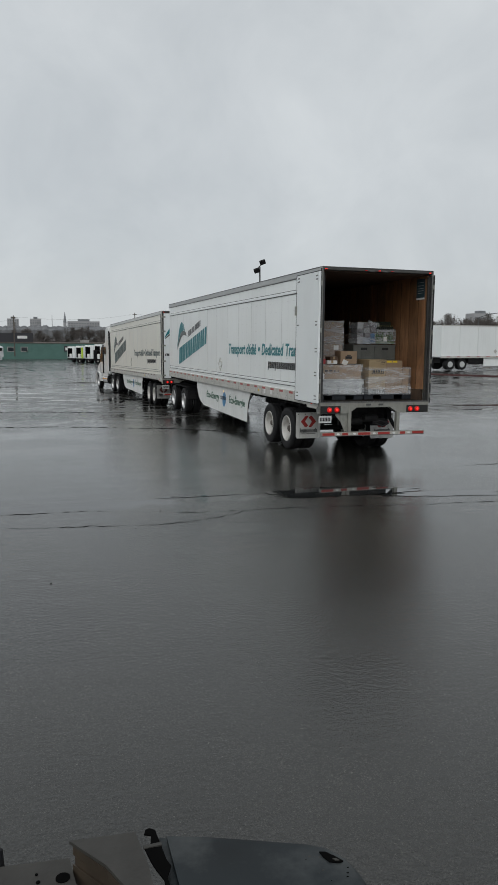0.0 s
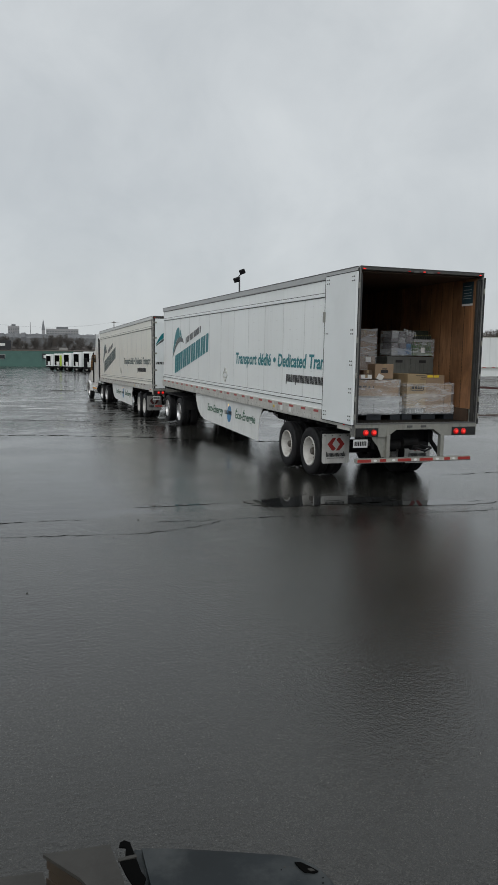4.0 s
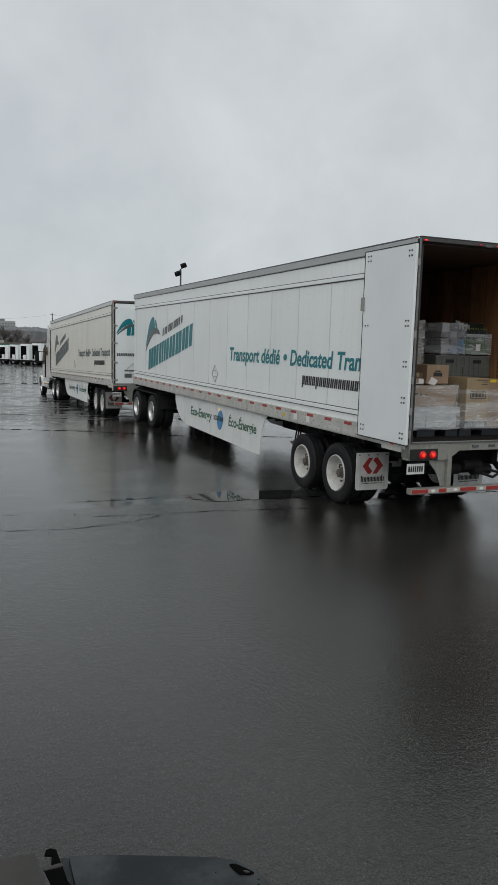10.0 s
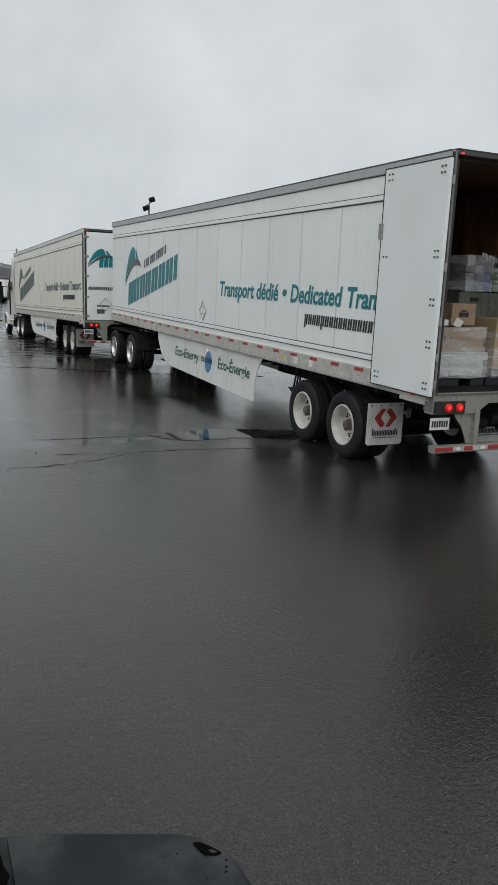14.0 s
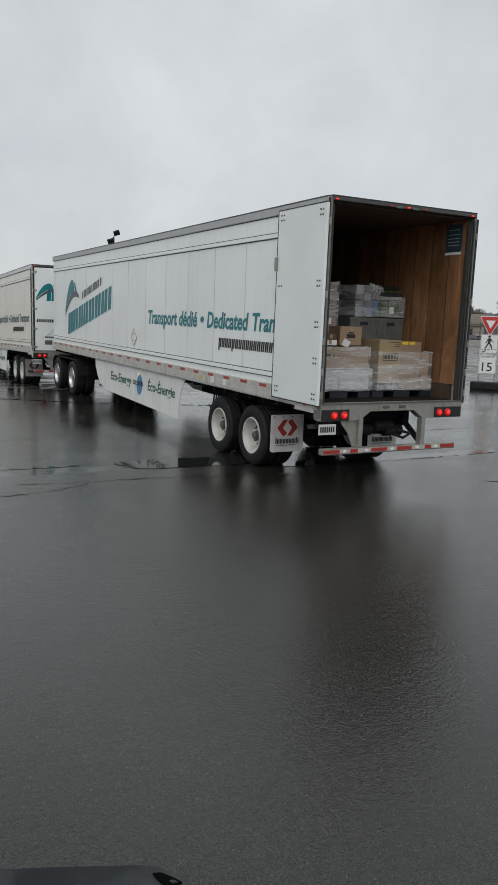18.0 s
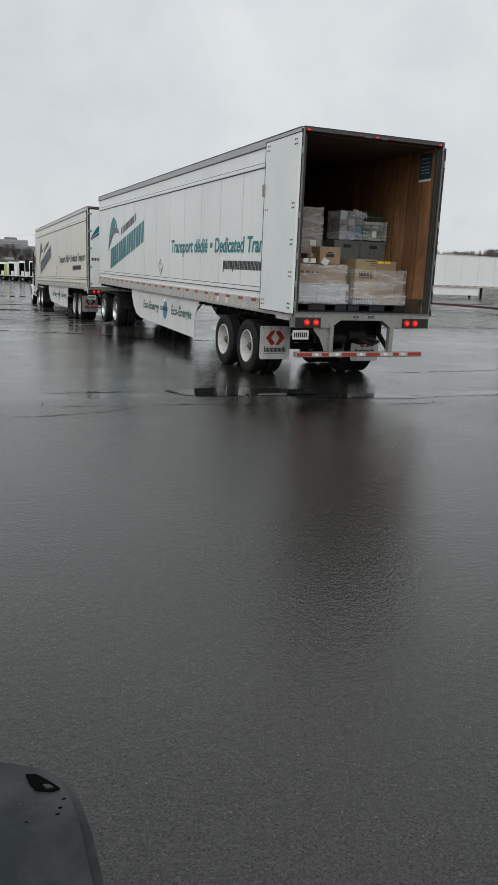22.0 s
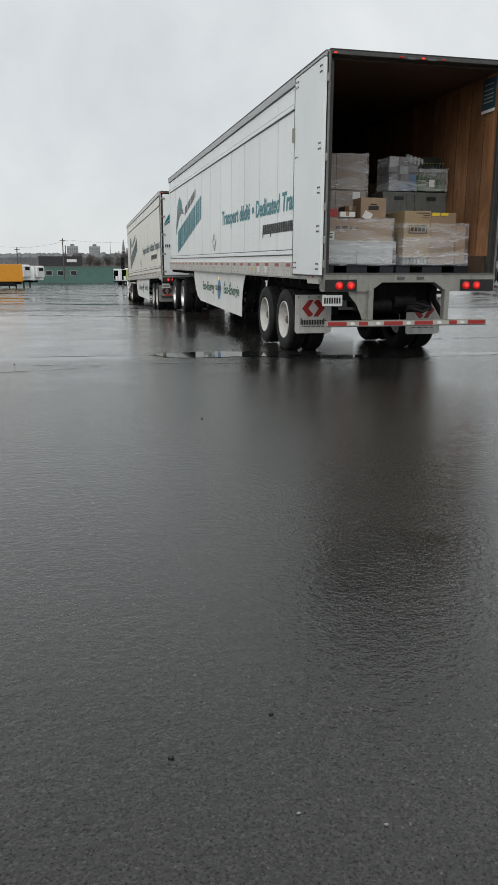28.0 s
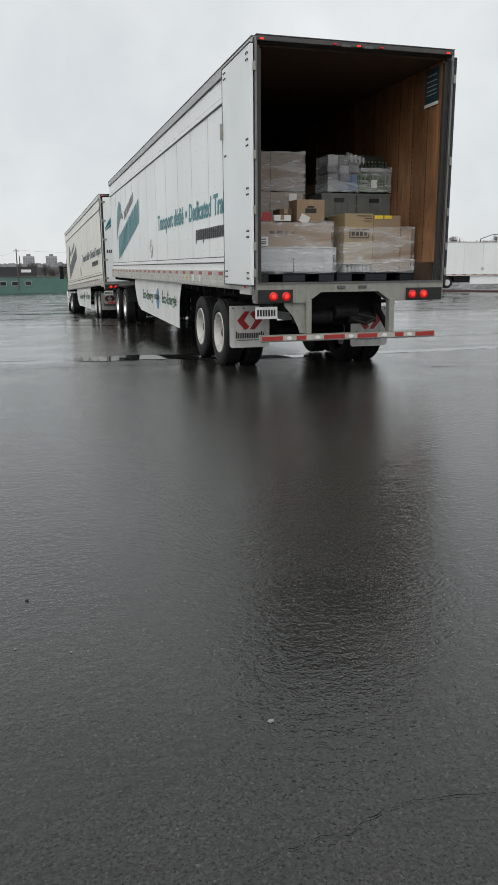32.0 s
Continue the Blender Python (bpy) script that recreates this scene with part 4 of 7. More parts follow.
def make_trailer(name, label, open_tail):
    """A long dry van. Its frame: tail at y 0, nose at y 15.9, ground at z 0."""
    t = tagged(new(name, None), label, "trailer", group="trailers of the road train")
    PAINT = WHITE if open_tail else WARMWHITE
    L, W, ROOF, RAIL0, RAIL1 = LONG, 1.30, 4.08, 1.20, 1.43
    # side panels, one by one
    edges = [0.14] + [1.2 * k for k in range(1, 14)] + [L - 0.06]
    for side in (-1, 1):
        xin, xout = side * (W - 0.03), side * W
        for a, b in zip(edges, edges[1:]):
            boxpart("side_panel", PAINT, t, (min(xin, xout), max(xin, xout), a + 0.002, b - 0.002, RAIL1, ROOF - 0.05))
        for e in edges[1:-1]:
            boxpart("seam_strip", SEAM, t, (side * W - 0.003, side * W + 0.003, e - 0.011, e + 0.011, 1.62, 3.63))
        # rivets up both edges of each seam, and pairs at mid-panel
        if side < 0:
            vs, fs = [], []
            def rivet(y, z, r=0.007):
                k = len(vs)
                vs.extend([(side * W - 0.006, y, z)] + [(side * W - 0.001, y + r * math.cos(a), z + r * math.sin(a)) for a in (0, 1.57, 3.14, 4.71)])
                fs.extend([(k, k + 1 + i, k + 1 + (i + 1) % 4) for i in range(4)])
            for e in edges[1:-1]:
                for i in range(28):
                    rivet(e, 1.66 + i * 0.07, 0.008)
            for a, b in zip(edges, edges[1:]):
                if b < 7:
                    for f in (0.30, 0.36, 0.64, 0.70):
                        for i in range(9):
                            rivet(a + (b - a) * f, 1.72 + i * 0.22, 0.009)
            me = bpy.data.meshes.new("rivets")
            me.from_pydata(vs, [], fs)
            me.materials.append(SEAM)
            o = tagged(new("rivets", me), "rows of small rivet heads", kind="stuff")
            o.parent = t
        # rub rails
        for z in (3.665, 1.575):
            boxpart("rub_rail", PAINT, t, (side * (W + 0.012) - 0.014, side * (W + 0.012) + 0.014, 0.16, L - 0.12, z - 0.032, z + 0.032), 0.006, "white rub rail along the side")
        for z in (3.704, 3.626, 1.614, 1.537):
            boxpart("rail_groove", DARKTRIM, t, (side * (W + 0.003) - 0.006, side * (W + 0.003) + 0.006, 0.16, L - 0.12, z - 0.008, z + 0.008), 0.0, "dark line beside the rub rail")
        bm = bmesh.new()
        box(bm, side * (W + 0.002) - 0.025, side * (W + 0.002) + 0.025, 0.02, L, ROOF - 0.125, ROOF - 0.005, 0.01)
        part("top_rail", bm, RAILGREY if open_tail else SEAM, t, "dull grey aluminium top rail")
        # shade below the top rail, put in as a thin dark strip
        boxpart("rail_shadow_gap", DARKTRIM, t, (side * (W + 0.003) - 0.006, side * (W + 0.003) + 0.006, 0.05, L - 0.05, ROOF - 0.136, ROOF - 0.126), 0.0, "shade line painted under the top rail")
        boxpart("top_edge", DARKTRIM, t, (side * (W + 0.004) - 0.027, side * (W + 0.004) + 0.027, 0.02, L, ROOF - 0.005, ROOF + 0.012), 0.004, "dark sealant edge along the roof")
        bm = bmesh.new()
        box(bm, side * (W + 0.004) - 0.03, side * (W + 0.004) + 0.03, 0.05, L, RAIL0, RAIL1, 0.006)
        box(bm, side * (W - 0.05) - 0.06, side * (W - 0.05) + 0.06, 0.05, L, RAIL0 - 0.02, RAIL0 + 0.02)
        part("bottom_rail", bm, ALU, t, "dull riveted aluminium bottom rail")
        # tape along the bottom rail, red and white by turns
        for i in range(26):
            y = 1.50 + i * 0.66
            if y > L - 0.5:
                break
            f = side * (W + 0.036)
            boxpart("red_reflector", REDTAPE if open_tail else REDGRIME, t, (f - 0.002, f + 0.002, y, y + 0.23, 1.360, 1.410))
            boxpart("white_reflector", GRIMETAPE, t, (f - 0.002, f + 0.002, y + 0.25, y + 0.49, 1.355, 1.415), label="grimed white reflective tape")
        bm = bmesh.new()
        for i in range(52):
            y = 0.4 + i * 0.3
            f = side * (W + 0.034)
            bar(bm, (f - side * 0.004, y, 1.30), (f + side * 0.006, y, 1.30), 0.0065, 6)
            bar(bm, (f - side * 0.004, y + 0.06, 1.24), (f + side * 0.006, y + 0.06, 1.24), 0.0065, 6)
        tagged(part("rail_bolts", bm, DARKTRIM, t, "bolt heads along the rail"), kind="stuff")
        if side < 0:
            boxpart("side_marker", LAMPRED, t, (-1.345, -1.333, 0.30, 0.37, 1.215, 1.245), 0.004, "small red side marker lamp, lit")
            boxpart("rail_foot", ALU, t, (-1.332, -1.29, 0.12, 0.62, 1.13, 1.22), 0.006, "aluminium rail end with the marker lamp")
            boxpart("yellow_sticker", LABELYELLOW, t, (-1.3365, -1.3345, 3.95, 4.05, 1.27, 1.33), label="small yellow sticker on the rail")
            for y in (2.95, 3.45):
                boxpart("white_sticker", LABELWHITE, t, (-1.3365, -1.3345, y, y + 0.13, 1.25, 1.36), label="small white notice on the rail")
    # roof, nose, floor
    bm = bmesh.new()
    box(bm, -W, W, 0.0, L, ROOF - 0.03, ROOF, 0.008)
    part("roof", bm, PAINT, t, "white sheet roof")
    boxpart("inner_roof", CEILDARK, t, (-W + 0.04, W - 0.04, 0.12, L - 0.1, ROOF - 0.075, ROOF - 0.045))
    boxpart("nose_wall", PAINT, t, (-W, W, L - 0.06, L, RAIL0, ROOF - 0.02), 0.02)
    boxpart("nose_lining", PLY, t, (-W + 0.06, W - 0.06, L - 0.10, L - 0.07, 1.3, ROOF - 0.08))
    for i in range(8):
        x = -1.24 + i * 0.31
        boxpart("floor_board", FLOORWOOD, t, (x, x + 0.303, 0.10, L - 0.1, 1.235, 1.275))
    # plywood lining, board by board
    if open_tail:
        for side in (-1, 1):
            xa, xb = sorted((side * (W - 0.075), side * (W - 0.045)))
            y = 0.085
            k = 0
            while y < 12:
                w = 0.335 if k == 0 else 0.40
                boxpart("lining_board", PLY, t, (xa, xb, y + 0.006, y + w - 0.006, 1.52, ROOF - 0.08))
                y += w
                k += 1
            boxpart("lining_board", PLY, t, (xa, xb, y + 0.006, L - 0.1, 1.52, ROOF - 0.08))
            xa2, xb2 = sorted((side * (W - 0.085), side * (W - 0.045)))
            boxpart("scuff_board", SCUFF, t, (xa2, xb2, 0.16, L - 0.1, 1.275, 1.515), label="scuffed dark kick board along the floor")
            for i in range(30):
                yy = 0.42 + i * 0.40
                bm = bmesh.new()
                for j in range(34):
                    z = 1.62 + j * 0.068
                    box(bm, xa - 0.004, xb + 0.004, yy - 0.007, yy + 0.007, z, z + 0.048)
                part("slot_strip", bm, PLYDARK, t, "dark slotted logistic strip")
    # tail frame
    for s in (-1, 1):
        a, b = sorted((s * 1.272, s * 1.305))
        boxpart("door_post", POSTGREY if open_tail else ALU, t, (a, b, -0.035, 0.14, 1.06, ROOF - 0.01), 0.008, "galvanised tail post")
        # thin dark sheet added over the outer side of each post
        a, b = sorted((s * 1.306, s * 1.312))
        boxpart("side_seal", BLACKRUBBER, t, (a, b, -0.02, 0.16, 1.28, ROOF - 0.02))
        a, b = sorted((s * 1.215, s * 1.268))
        boxpart("post_liner", HEADERGREY, t, (a, b, 0.02, 0.075, 1.28, ROOF - 0.12))
    bm = bmesh.new()
    box(bm, -1.288, 1.30, -0.04, 0.14, ROOF - 0.052, ROOF + 0.004, 0.008)
    part("header", bm, HEADERMID, t, "dark steel header over the doorway")
    boxpart("header_cap", DARKTRIM, t, (-1.29, 1.305, -0.045, 0.16, ROOF + 0.006, ROOF + 0.016), 0.004)
    for s in (-1, 1):
        for z in (1.40, 1.72, 2.15, 2.78, 3.75):
            boxpart("hinge_block", GALV, t, (s * 1.314 - 0.016, s * 1.314 + 0.016, -0.058, -0.036, z - 0.05, z + 0.05), 0.006)
        bm = bmesh.new()
        a, b = sorted((s * 1.252, s * 1.274))
        box(bm, a, b, -0.042, -0.02, 1.28, ROOF - 0.11)
        part("post_seal", bm, BLACKRUBBER, t, "dark rubber seal down the post")
    # sill with its arch over the hitch
    sill = [(-1.30, 1.03), (-0.62, 1.03), (-0.44, 1.155), (0.36, 1.155), (0.54, 1.03), (1.30, 1.03), (1.30, 1.275), (-1.30, 1.275)]
    bm = bmesh.new()
    slab(bm, sill, lambda u, v, w: Vector((u, -0.04 + w, v)), 0.16)
    part("sill", bm, GALV, t, "grime-streaked galvanised rear sill")
    boxpart("sill_lip", DARKTRIM, t, (-1.29, 1.29, -0.052, -0.042, 1.262, 1.285))
    for i, x in enumerate((-1.085, -0.917, 0.838, 1.003)):
        bm = bmesh.new()
        lathe(bm, [(0.0, 0.056), (0.02, 0.054), (0.028, 0.042), (0.031, 0.001)], 20)
        bmesh.ops.transform(bm, matrix=pose(x, -0.060, 1.112, 0, 0, -90), verts=bm.verts[:])
        tl = part("tail_light", bm, LAMPRED, t, "round red tail light, lit")
        bm = bmesh.new()
        lathe(bm, [(0.03, 0.026), (0.0335, 0.020), (0.034, 0.001)], 16)
        bmesh.ops.transform(bm, matrix=pose(x, -0.060, 1.114, 0, 0, -90), verts=bm.verts[:])
        part("lamp_core", bm, LAMPHOT, tl, "bright core of the lamp")
    for s, x0, x1 in ((-1, -1.285, -0.825), (1, 0.755, 1.275)):
        bm = bmesh.new()
        box(bm, x0, x1, -0.062, -0.042, 1.035, 1.195, 0.006)
        part("light_box", bm, LIGHTBOX, t, "dark recessed light box")
    for x in (-1.22, -0.31, 0.0, 0.30, 1.21):
        bm = bmesh.new()
        box(bm, x - 0.022, x + 0.022, -0.056, -0.038, ROOF - 0.044, ROOF - 0.028, 0.004)
        part("marker_light", bm, LAMPHOT if x in (-1.22, 0.0, 1.21) else LAMPRED, t, "small red marker light, lit")
    for x in (-0.165, 0.13):
        bm = bmesh.new()
        box(bm, x - 0.06, x + 0.06, -0.052, -0.038, ROOF - 0.06, ROOF - 0.03, 0.006)
        part("lock_keeper", bm, DARKTRIM, t)
        bm = bmesh.new()
        box(bm, x - 0.055, x + 0.055, -0.06, -0.038, 1.195, 1.235, 0.006)
        part("lock_keeper", bm, DARKTRIM, t)
    door_leaf(t, -1, open_tail)
    door_leaf(t, 1, open_tail)
    # underride guard
    g = boxpart("underride_guard", GALV, t, (-1.25, 1.20, -0.06, 0.04, 0.545, 0.63), 0.006, "galvanised underride guard with red and white tape")
    for x0, x1 in ((-1.235, -0.955), (-0.775, -0.64), (-0.40, -0.11), (0.07, 0.355), (0.61, 0.735), (0.91, 1.19)):
        boxpart("red_tape", REDTAPE, g, (x0, x1, -0.066, -0.061, 0.563, 0.617))
    boxpart("white_tape", GRIMETAPE, g, (-1.24, 1.19, -0.0635, -0.0605, 0.561, 0.619), label="white reflective tape")
    for x in (-0.87, -0.485, -0.02, 0.455, 0.82):
        bm = bmesh.new()
        slab(bm, [(x + 0.036 * math.cos(k * math.pi / 6), 0.590 + 0.022 * math.sin(k * math.pi / 6)) for k in range(12)], lambda u, v, w: Vector((u, -0.066 - w, v)), 0.004)
        part("white_stud", bm, LABELWHITE, g, "white oval reflector")
    boxpart("guard_lip", DARKTRIM, g, (-1.25, 1.20, -0.063, -0.0605, 0.545, 0.556))
    for s, x in ((-1, -0.605), (1, 0.555)):
        boxpart("guard_upright", GALV, t, (x - 0.038, x + 0.038, -0.055, 0.05, 0.632, 1.06), 0.006)
        out = -0.36 if s < 0 else 0.05
        bm = bmesh.new()
        slab(bm, [(x, 0.64), (x + out * 0.28, 0.64), (x + out * 0.36, 0.72), (x + out * 0.55, 0.86), (x + out * 0.85, 0.98), (x + out * 0.90, 1.06), (x, 1.06)], lambda u, v, w: Vector((u, 0.0 + w, v)), 0.012)
        part("guard_gusset", bm, GALV, t, "curved gusset plate beside the upright")
        bm = bmesh.new()
        beam(bm, (x, 0.03, 0.67), (x, 0.75, 1.16), 0.05, 0.07)
        part("guard_brace", bm, CHASSIS, t)
    # number plate, left as a plain plate with bars
    pl = boxpart("number_plate", SEAM, t, (-1.31, -1.02, -0.03, -0.02, 0.835, 0.985), 0.003, "white number plate on a bracket")
    for k in range(7):
        boxpart("plate_bar", BLACKPRINT, pl, (-1.288 + k * 0.036, -1.264 + k * 0.036, -0.034, -0.031, 0.870, 0.950))
    boxpart("plate_bracket", CHASSIS, t, (-1.24, -1.08, -0.02, 0.03, 0.95, 1.05))
    # under the floor
    for i in range(34):
        y = 0.35 + i * 0.47
        boxpart("cross_member", CHASSIS, t, (-1.24, 1.24, y - 0.03, y + 0.03, 1.10, 1.23))
    bm = bmesh.new()
    for x in (-0.55, 0.55):
        box(bm, x - 0.05, x + 0.05, 0.35, 5.6, 0.86, 1.10)
        for y in (2.08, 3.34):
            box(bm, x - 0.06, x + 0.06, y - 0.5, y + 0.45, 0.60, 0.72)
            bar(bm, (x, y + 0.3, 0.66), (x, y + 0.3, 0.92), 0.11, 12)
            beam(bm, (x, y - 0.45, 0.95), (x, y - 0.05, 0.55), 0.09, 0.12)
    box(bm, -0.6, 0.6, 0.5, 0.62, 0.72, 1.1)
    part("bogie_frame", bm, CHASSIS, t, "black sliding bogie frame with air springs")
    bm = bmesh.new()
    for x, y, z in ((-0.3, 0.35, 0.82), (0.05, 0.3, 0.88), (0.25, 0.32, 0.80)):
        bar(bm, (x - 0.16, y, z), (x + 0.16, y, z), 0.085, 12)
        part("air_tank", bm, CHASSIS, t, "small dark air tank")
        bm = bmesh.new()
    bar(bm, (0.10, 0.0, 0.86), (0.34, -0.02, 0.80), 0.02, 8)
    bar(bm, (0.34, -0.02, 0.80), (0.20, -0.03, 0.74), 0.02, 8)
    bar(bm, (0.20, -0.03, 0.74), (0.02, 0.0, 0.80), 0.02, 8)
    part("hitch", bm, CHASSIS, t, "greasy pintle hook")
    bm = bmesh.new()
    for x in (-0.95, -0.90, -1.0):
        pts = [(x, 4.05 + 0.05 * i + 0.1 * (x + 1), 1.15 - 0.16 * i + (0.0 if i < 4 else 0.18 * (i - 3))) for i in range(7)]
        for p, q in zip(pts, pts[1:]):
            bar(bm, p, q, 0.016, 6)
    part("air_hoses", bm, RUBBER, t, "black looped air hoses")
    axle_set(t, (2.08, 3.34), RIMWHITE, name)
    tyre_flap(t, -1.265, -0.665, 1.42, True, sheet=None if open_tail else FLAPGREY)
    tyre_flap(t, 0.62, 1.22, 1.40, True, 0.285, None if open_tail else FLAPGREY)
    # landing gear
    for x in (-0.75, 0.75):
        lg = boxpart("landing_leg", CHASSIS, t, (x - 0.07, x + 0.07, 11.95, 12.09, 0.38, 1.2), 0.006)
        boxpart("sand_shoe", CHASSIS, lg, (x - 0.14, x + 0.14, 11.88, 12.16, 0.35, 0.385), 0.004)
    bm = bmesh.new()
    beam(bm, (-0.75, 12.02, 0.75), (0.75, 12.02, 0.75), 0.05, 0.05)
    beam(bm, (-0.75, 12.0, 0.5), (-0.75, 11.2, 1.15), 0.05, 0.05)
    beam(bm, (0.75, 12.0, 0.5), (0.75, 11.2, 1.15), 0.05, 0.05)
    part("landing_brace", bm, CHASSIS, t)
    # side skirts
    sk = [(11.30, 1.21), (11.28, 0.98), (11.05, 0.70), (10.75, 0.52), (10.3, 0.42), (5.31, 0.325), (5.29, 0.60), (5.22, 0.85), (5.09, 1.05), (4.92, 1.21)]
    for side in (-1, 1):
        x = side * 1.245
        bm = bmesh.new()
        slab(bm, sk, lambda u, v, w: Vector((x + w, u, v)), 0.012)
        s = part("side_skirt", bm, SKIRTWHITE, t, "white aerodynamic side skirt with an oval globe and lettering")
        for y in (6.0, 7.2, 8.4, 9.6, 10.6):
            bm = bmesh.new()
            beam(bm, (x - side * 0.03, y, 0.55), (x - side * 0.5, y, 1.18), 0.03, 0.03)
            part("skirt_strut", bm, CHASSIS, s)
        if side < 0:
            for y in (6.62, 7.95, 9.28):
                boxpart("skirt_joint", SEAM, s, (x - 0.003, x, y - 0.004, y + 0.004, 0.40, 1.19))
            lettering("skirt_lettering", "Eco-Energy", 0.30, GREENVINYL, s, on_left(9.88, 0.735, x), 0.0, 0.1, 0.006, "dark green lettering", 1.62)
            lettering("skirt_lettering", "\u00c9co-\u00c9nergie", 0.30, GREENVINYL, s, on_left(7.12, 0.735, x), 0.0, 0.1, 0.006, "dark green lettering", 1.62)
            lettering("skirt_lettering", "SOLUTION", 0.155, BLACKPRINT, s, on_left(8.10, 0.78, x, 0.012), 0.86, 0.0, 0.002, "small black lettering across the globe")
            oval = [(0.19 * math.cos(a * math.pi / 14) + 0.03 * math.sin(a * math.pi / 14), 0.235 * math.sin(a * math.pi / 14)) for a in range(28)]
            flat_mark("globe_mark", [oval], BLUEGLOBE, s, on_left(7.68, 0.80, x, 0.004), "blue oval globe")
            flat_mark("amber_marker", [[(0.032 * math.cos(a * math.pi / 6), 0.032 * math.sin(a * math.pi / 6)) for a in range(12)]], YELLOWDOT, s, on_left(7.75, 1.04, x, 0.004), "small lit amber marker lamp")
    side_marks(t, TEAL if open_tail else GREYTEAL)
    if not open_tail:
        emblem(t, on_rear(-1.17, 2.92, -0.03, 0.006), 0.55, 0.0, 0.06, 0.62)
        flat_mark("small_black_block", [slant_block(-1.17 + i * 0.062, 2.22, 0.042, 0.10, 0.02) for i in range(27)], BLACKPRINT, t, on_rear(0, 0, -0.03, 0.006), "small black block")
        flat_mark("small_notice", [slant_block(-0.9, 1.48, 0.25, 0.14, 0.0), slant_block(-0.9, 1.7, 0.4, 0.05, 0.0)], GREYVINYL, t, on_rear(0, 0, -0.03, 0.006), "small dark notice")
        bm = bmesh.new()
        m = on_rear(-0.62, 1.78, -0.03, 0.01)
        ring2 = [(-0.2, 0.0), (0.0, 0.2), (0.2, 0.0), (0.0, -0.2)]
        for a, b in zip(ring2, ring2[1:] + ring2[:1]):
            beam(bm, m @ Vector((*a, 0)), m @ Vector((*b, 0)), 0.014, 0.014)
        part("placard_frame", bm, ALU, t)
    else:
        boxpart("poster", material("blue_notice_sheet", (0.020, 0.050, 0.064), 0.5, spread=0.2, scale=20), t, (1.205, 1.212, 0.15, 0.49, 3.54, 3.95), label="blue notice sheet fixed to the lining")
        bm = bmesh.new()
        for z in (3.64, 3.69, 3.74, 3.80, 3.87):
            box(bm, 1.201, 1.204, 0.20, 0.44, z - 0.004, z + 0.004)
        part("notice_bars", bm, SEAM, t, "pale lines of print")
        boxpart("notice_foot", LABELWHITE, t, (1.203, 1.21, 0.15, 0.49, 3.50, 3.538))
    return t


rear_trailer = make_trailer("dry_van_trailer", "white dry van trailer with its rear doors open, palletised freight inside", True)
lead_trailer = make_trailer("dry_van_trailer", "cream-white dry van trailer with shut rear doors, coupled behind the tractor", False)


CARRIED = []


# ---- converter dolly under the second trailer's nose ----
def make_dolly():
    d = tagged(new("converter_dolly", None), "black two-axle converter dolly coupling the two trailers", "dolly")
    bm = bmesh.new()
    for x in (-0.45, 0.45):
        box(bm, x - 0.05, x + 0.05, -1.35, 1.5, 0.72, 0.92, 0.006)
    for y in (-1.3, -0.4, 0.45, 1.35):
        box(bm, -0.45, 0.45, y - 0.05, y + 0.05, 0.74, 0.90)
    part("dolly_frame", bm, CHASSIS, d)
    bm = bmesh.new()
    beam(bm, (-0.42, 1.3, 0.80), (0, 2.3, 0.80), 0.10, 0.12)
    beam(bm, (0.42, 1.3, 0.80), (0, 2.3, 0.80), 0.10, 0.12)
    beam(bm, (0, 2.2, 0.80), (0, 2.7, 0.80), 0.12, 0.12)
    part("drawbar", bm, CHASSIS, d, "black drawbar to the pintle hitch")
    bm = bmesh.new()
    bar(bm, (0, 0.1, 0.92), (0, 0.1, 1.06), 0.42, 24, 0.46)
    box(bm, -0.4, 0.4, -0.55, -0.1, 0.98, 1.08, 0.01)
    part("fifth_wheel", bm, HUBGREY, d, "greasy fifth wheel plate")
    for s in (-1, 1):
        bm = bmesh.new()
        o = [(-1.62, 0.62), (-1.55, 0.92), (-1.30, 1.06), (1.30, 1.06), (1.55, 0.92), (1.62, 0.62), (1.58, 0.62), (1.5, 0.90), (1.28, 1.03), (-1.28, 1.03), (-1.5, 0.90), (-1.58, 0.62)]
        slab(bm, o, lambda u, v, w: Vector((s * 0.68 + (w if s > 0 else -w), u, v)), 0.56)
        part("mudguard", bm, CHASSIS, d, "black mudguard over the dolly wheels")
    axle_set(d, (-0.92, 0.92), RIMALU, "dolly")
    bm = bmesh.new()
    box(bm, -1.0, 1.0, -1.75, -1.69, 0.80, 0.90)
    part("light_bar", bm, CHASSIS, d)
    CARRIED.append((d, dolly_pose))
    return d


make_dolly()


# ---- the tractor ----
CABGLASS = material("dark_tinted_cab_glass", (0.012, 0.014, 0.015), 0.22, spread=0.05, spec=0.2)


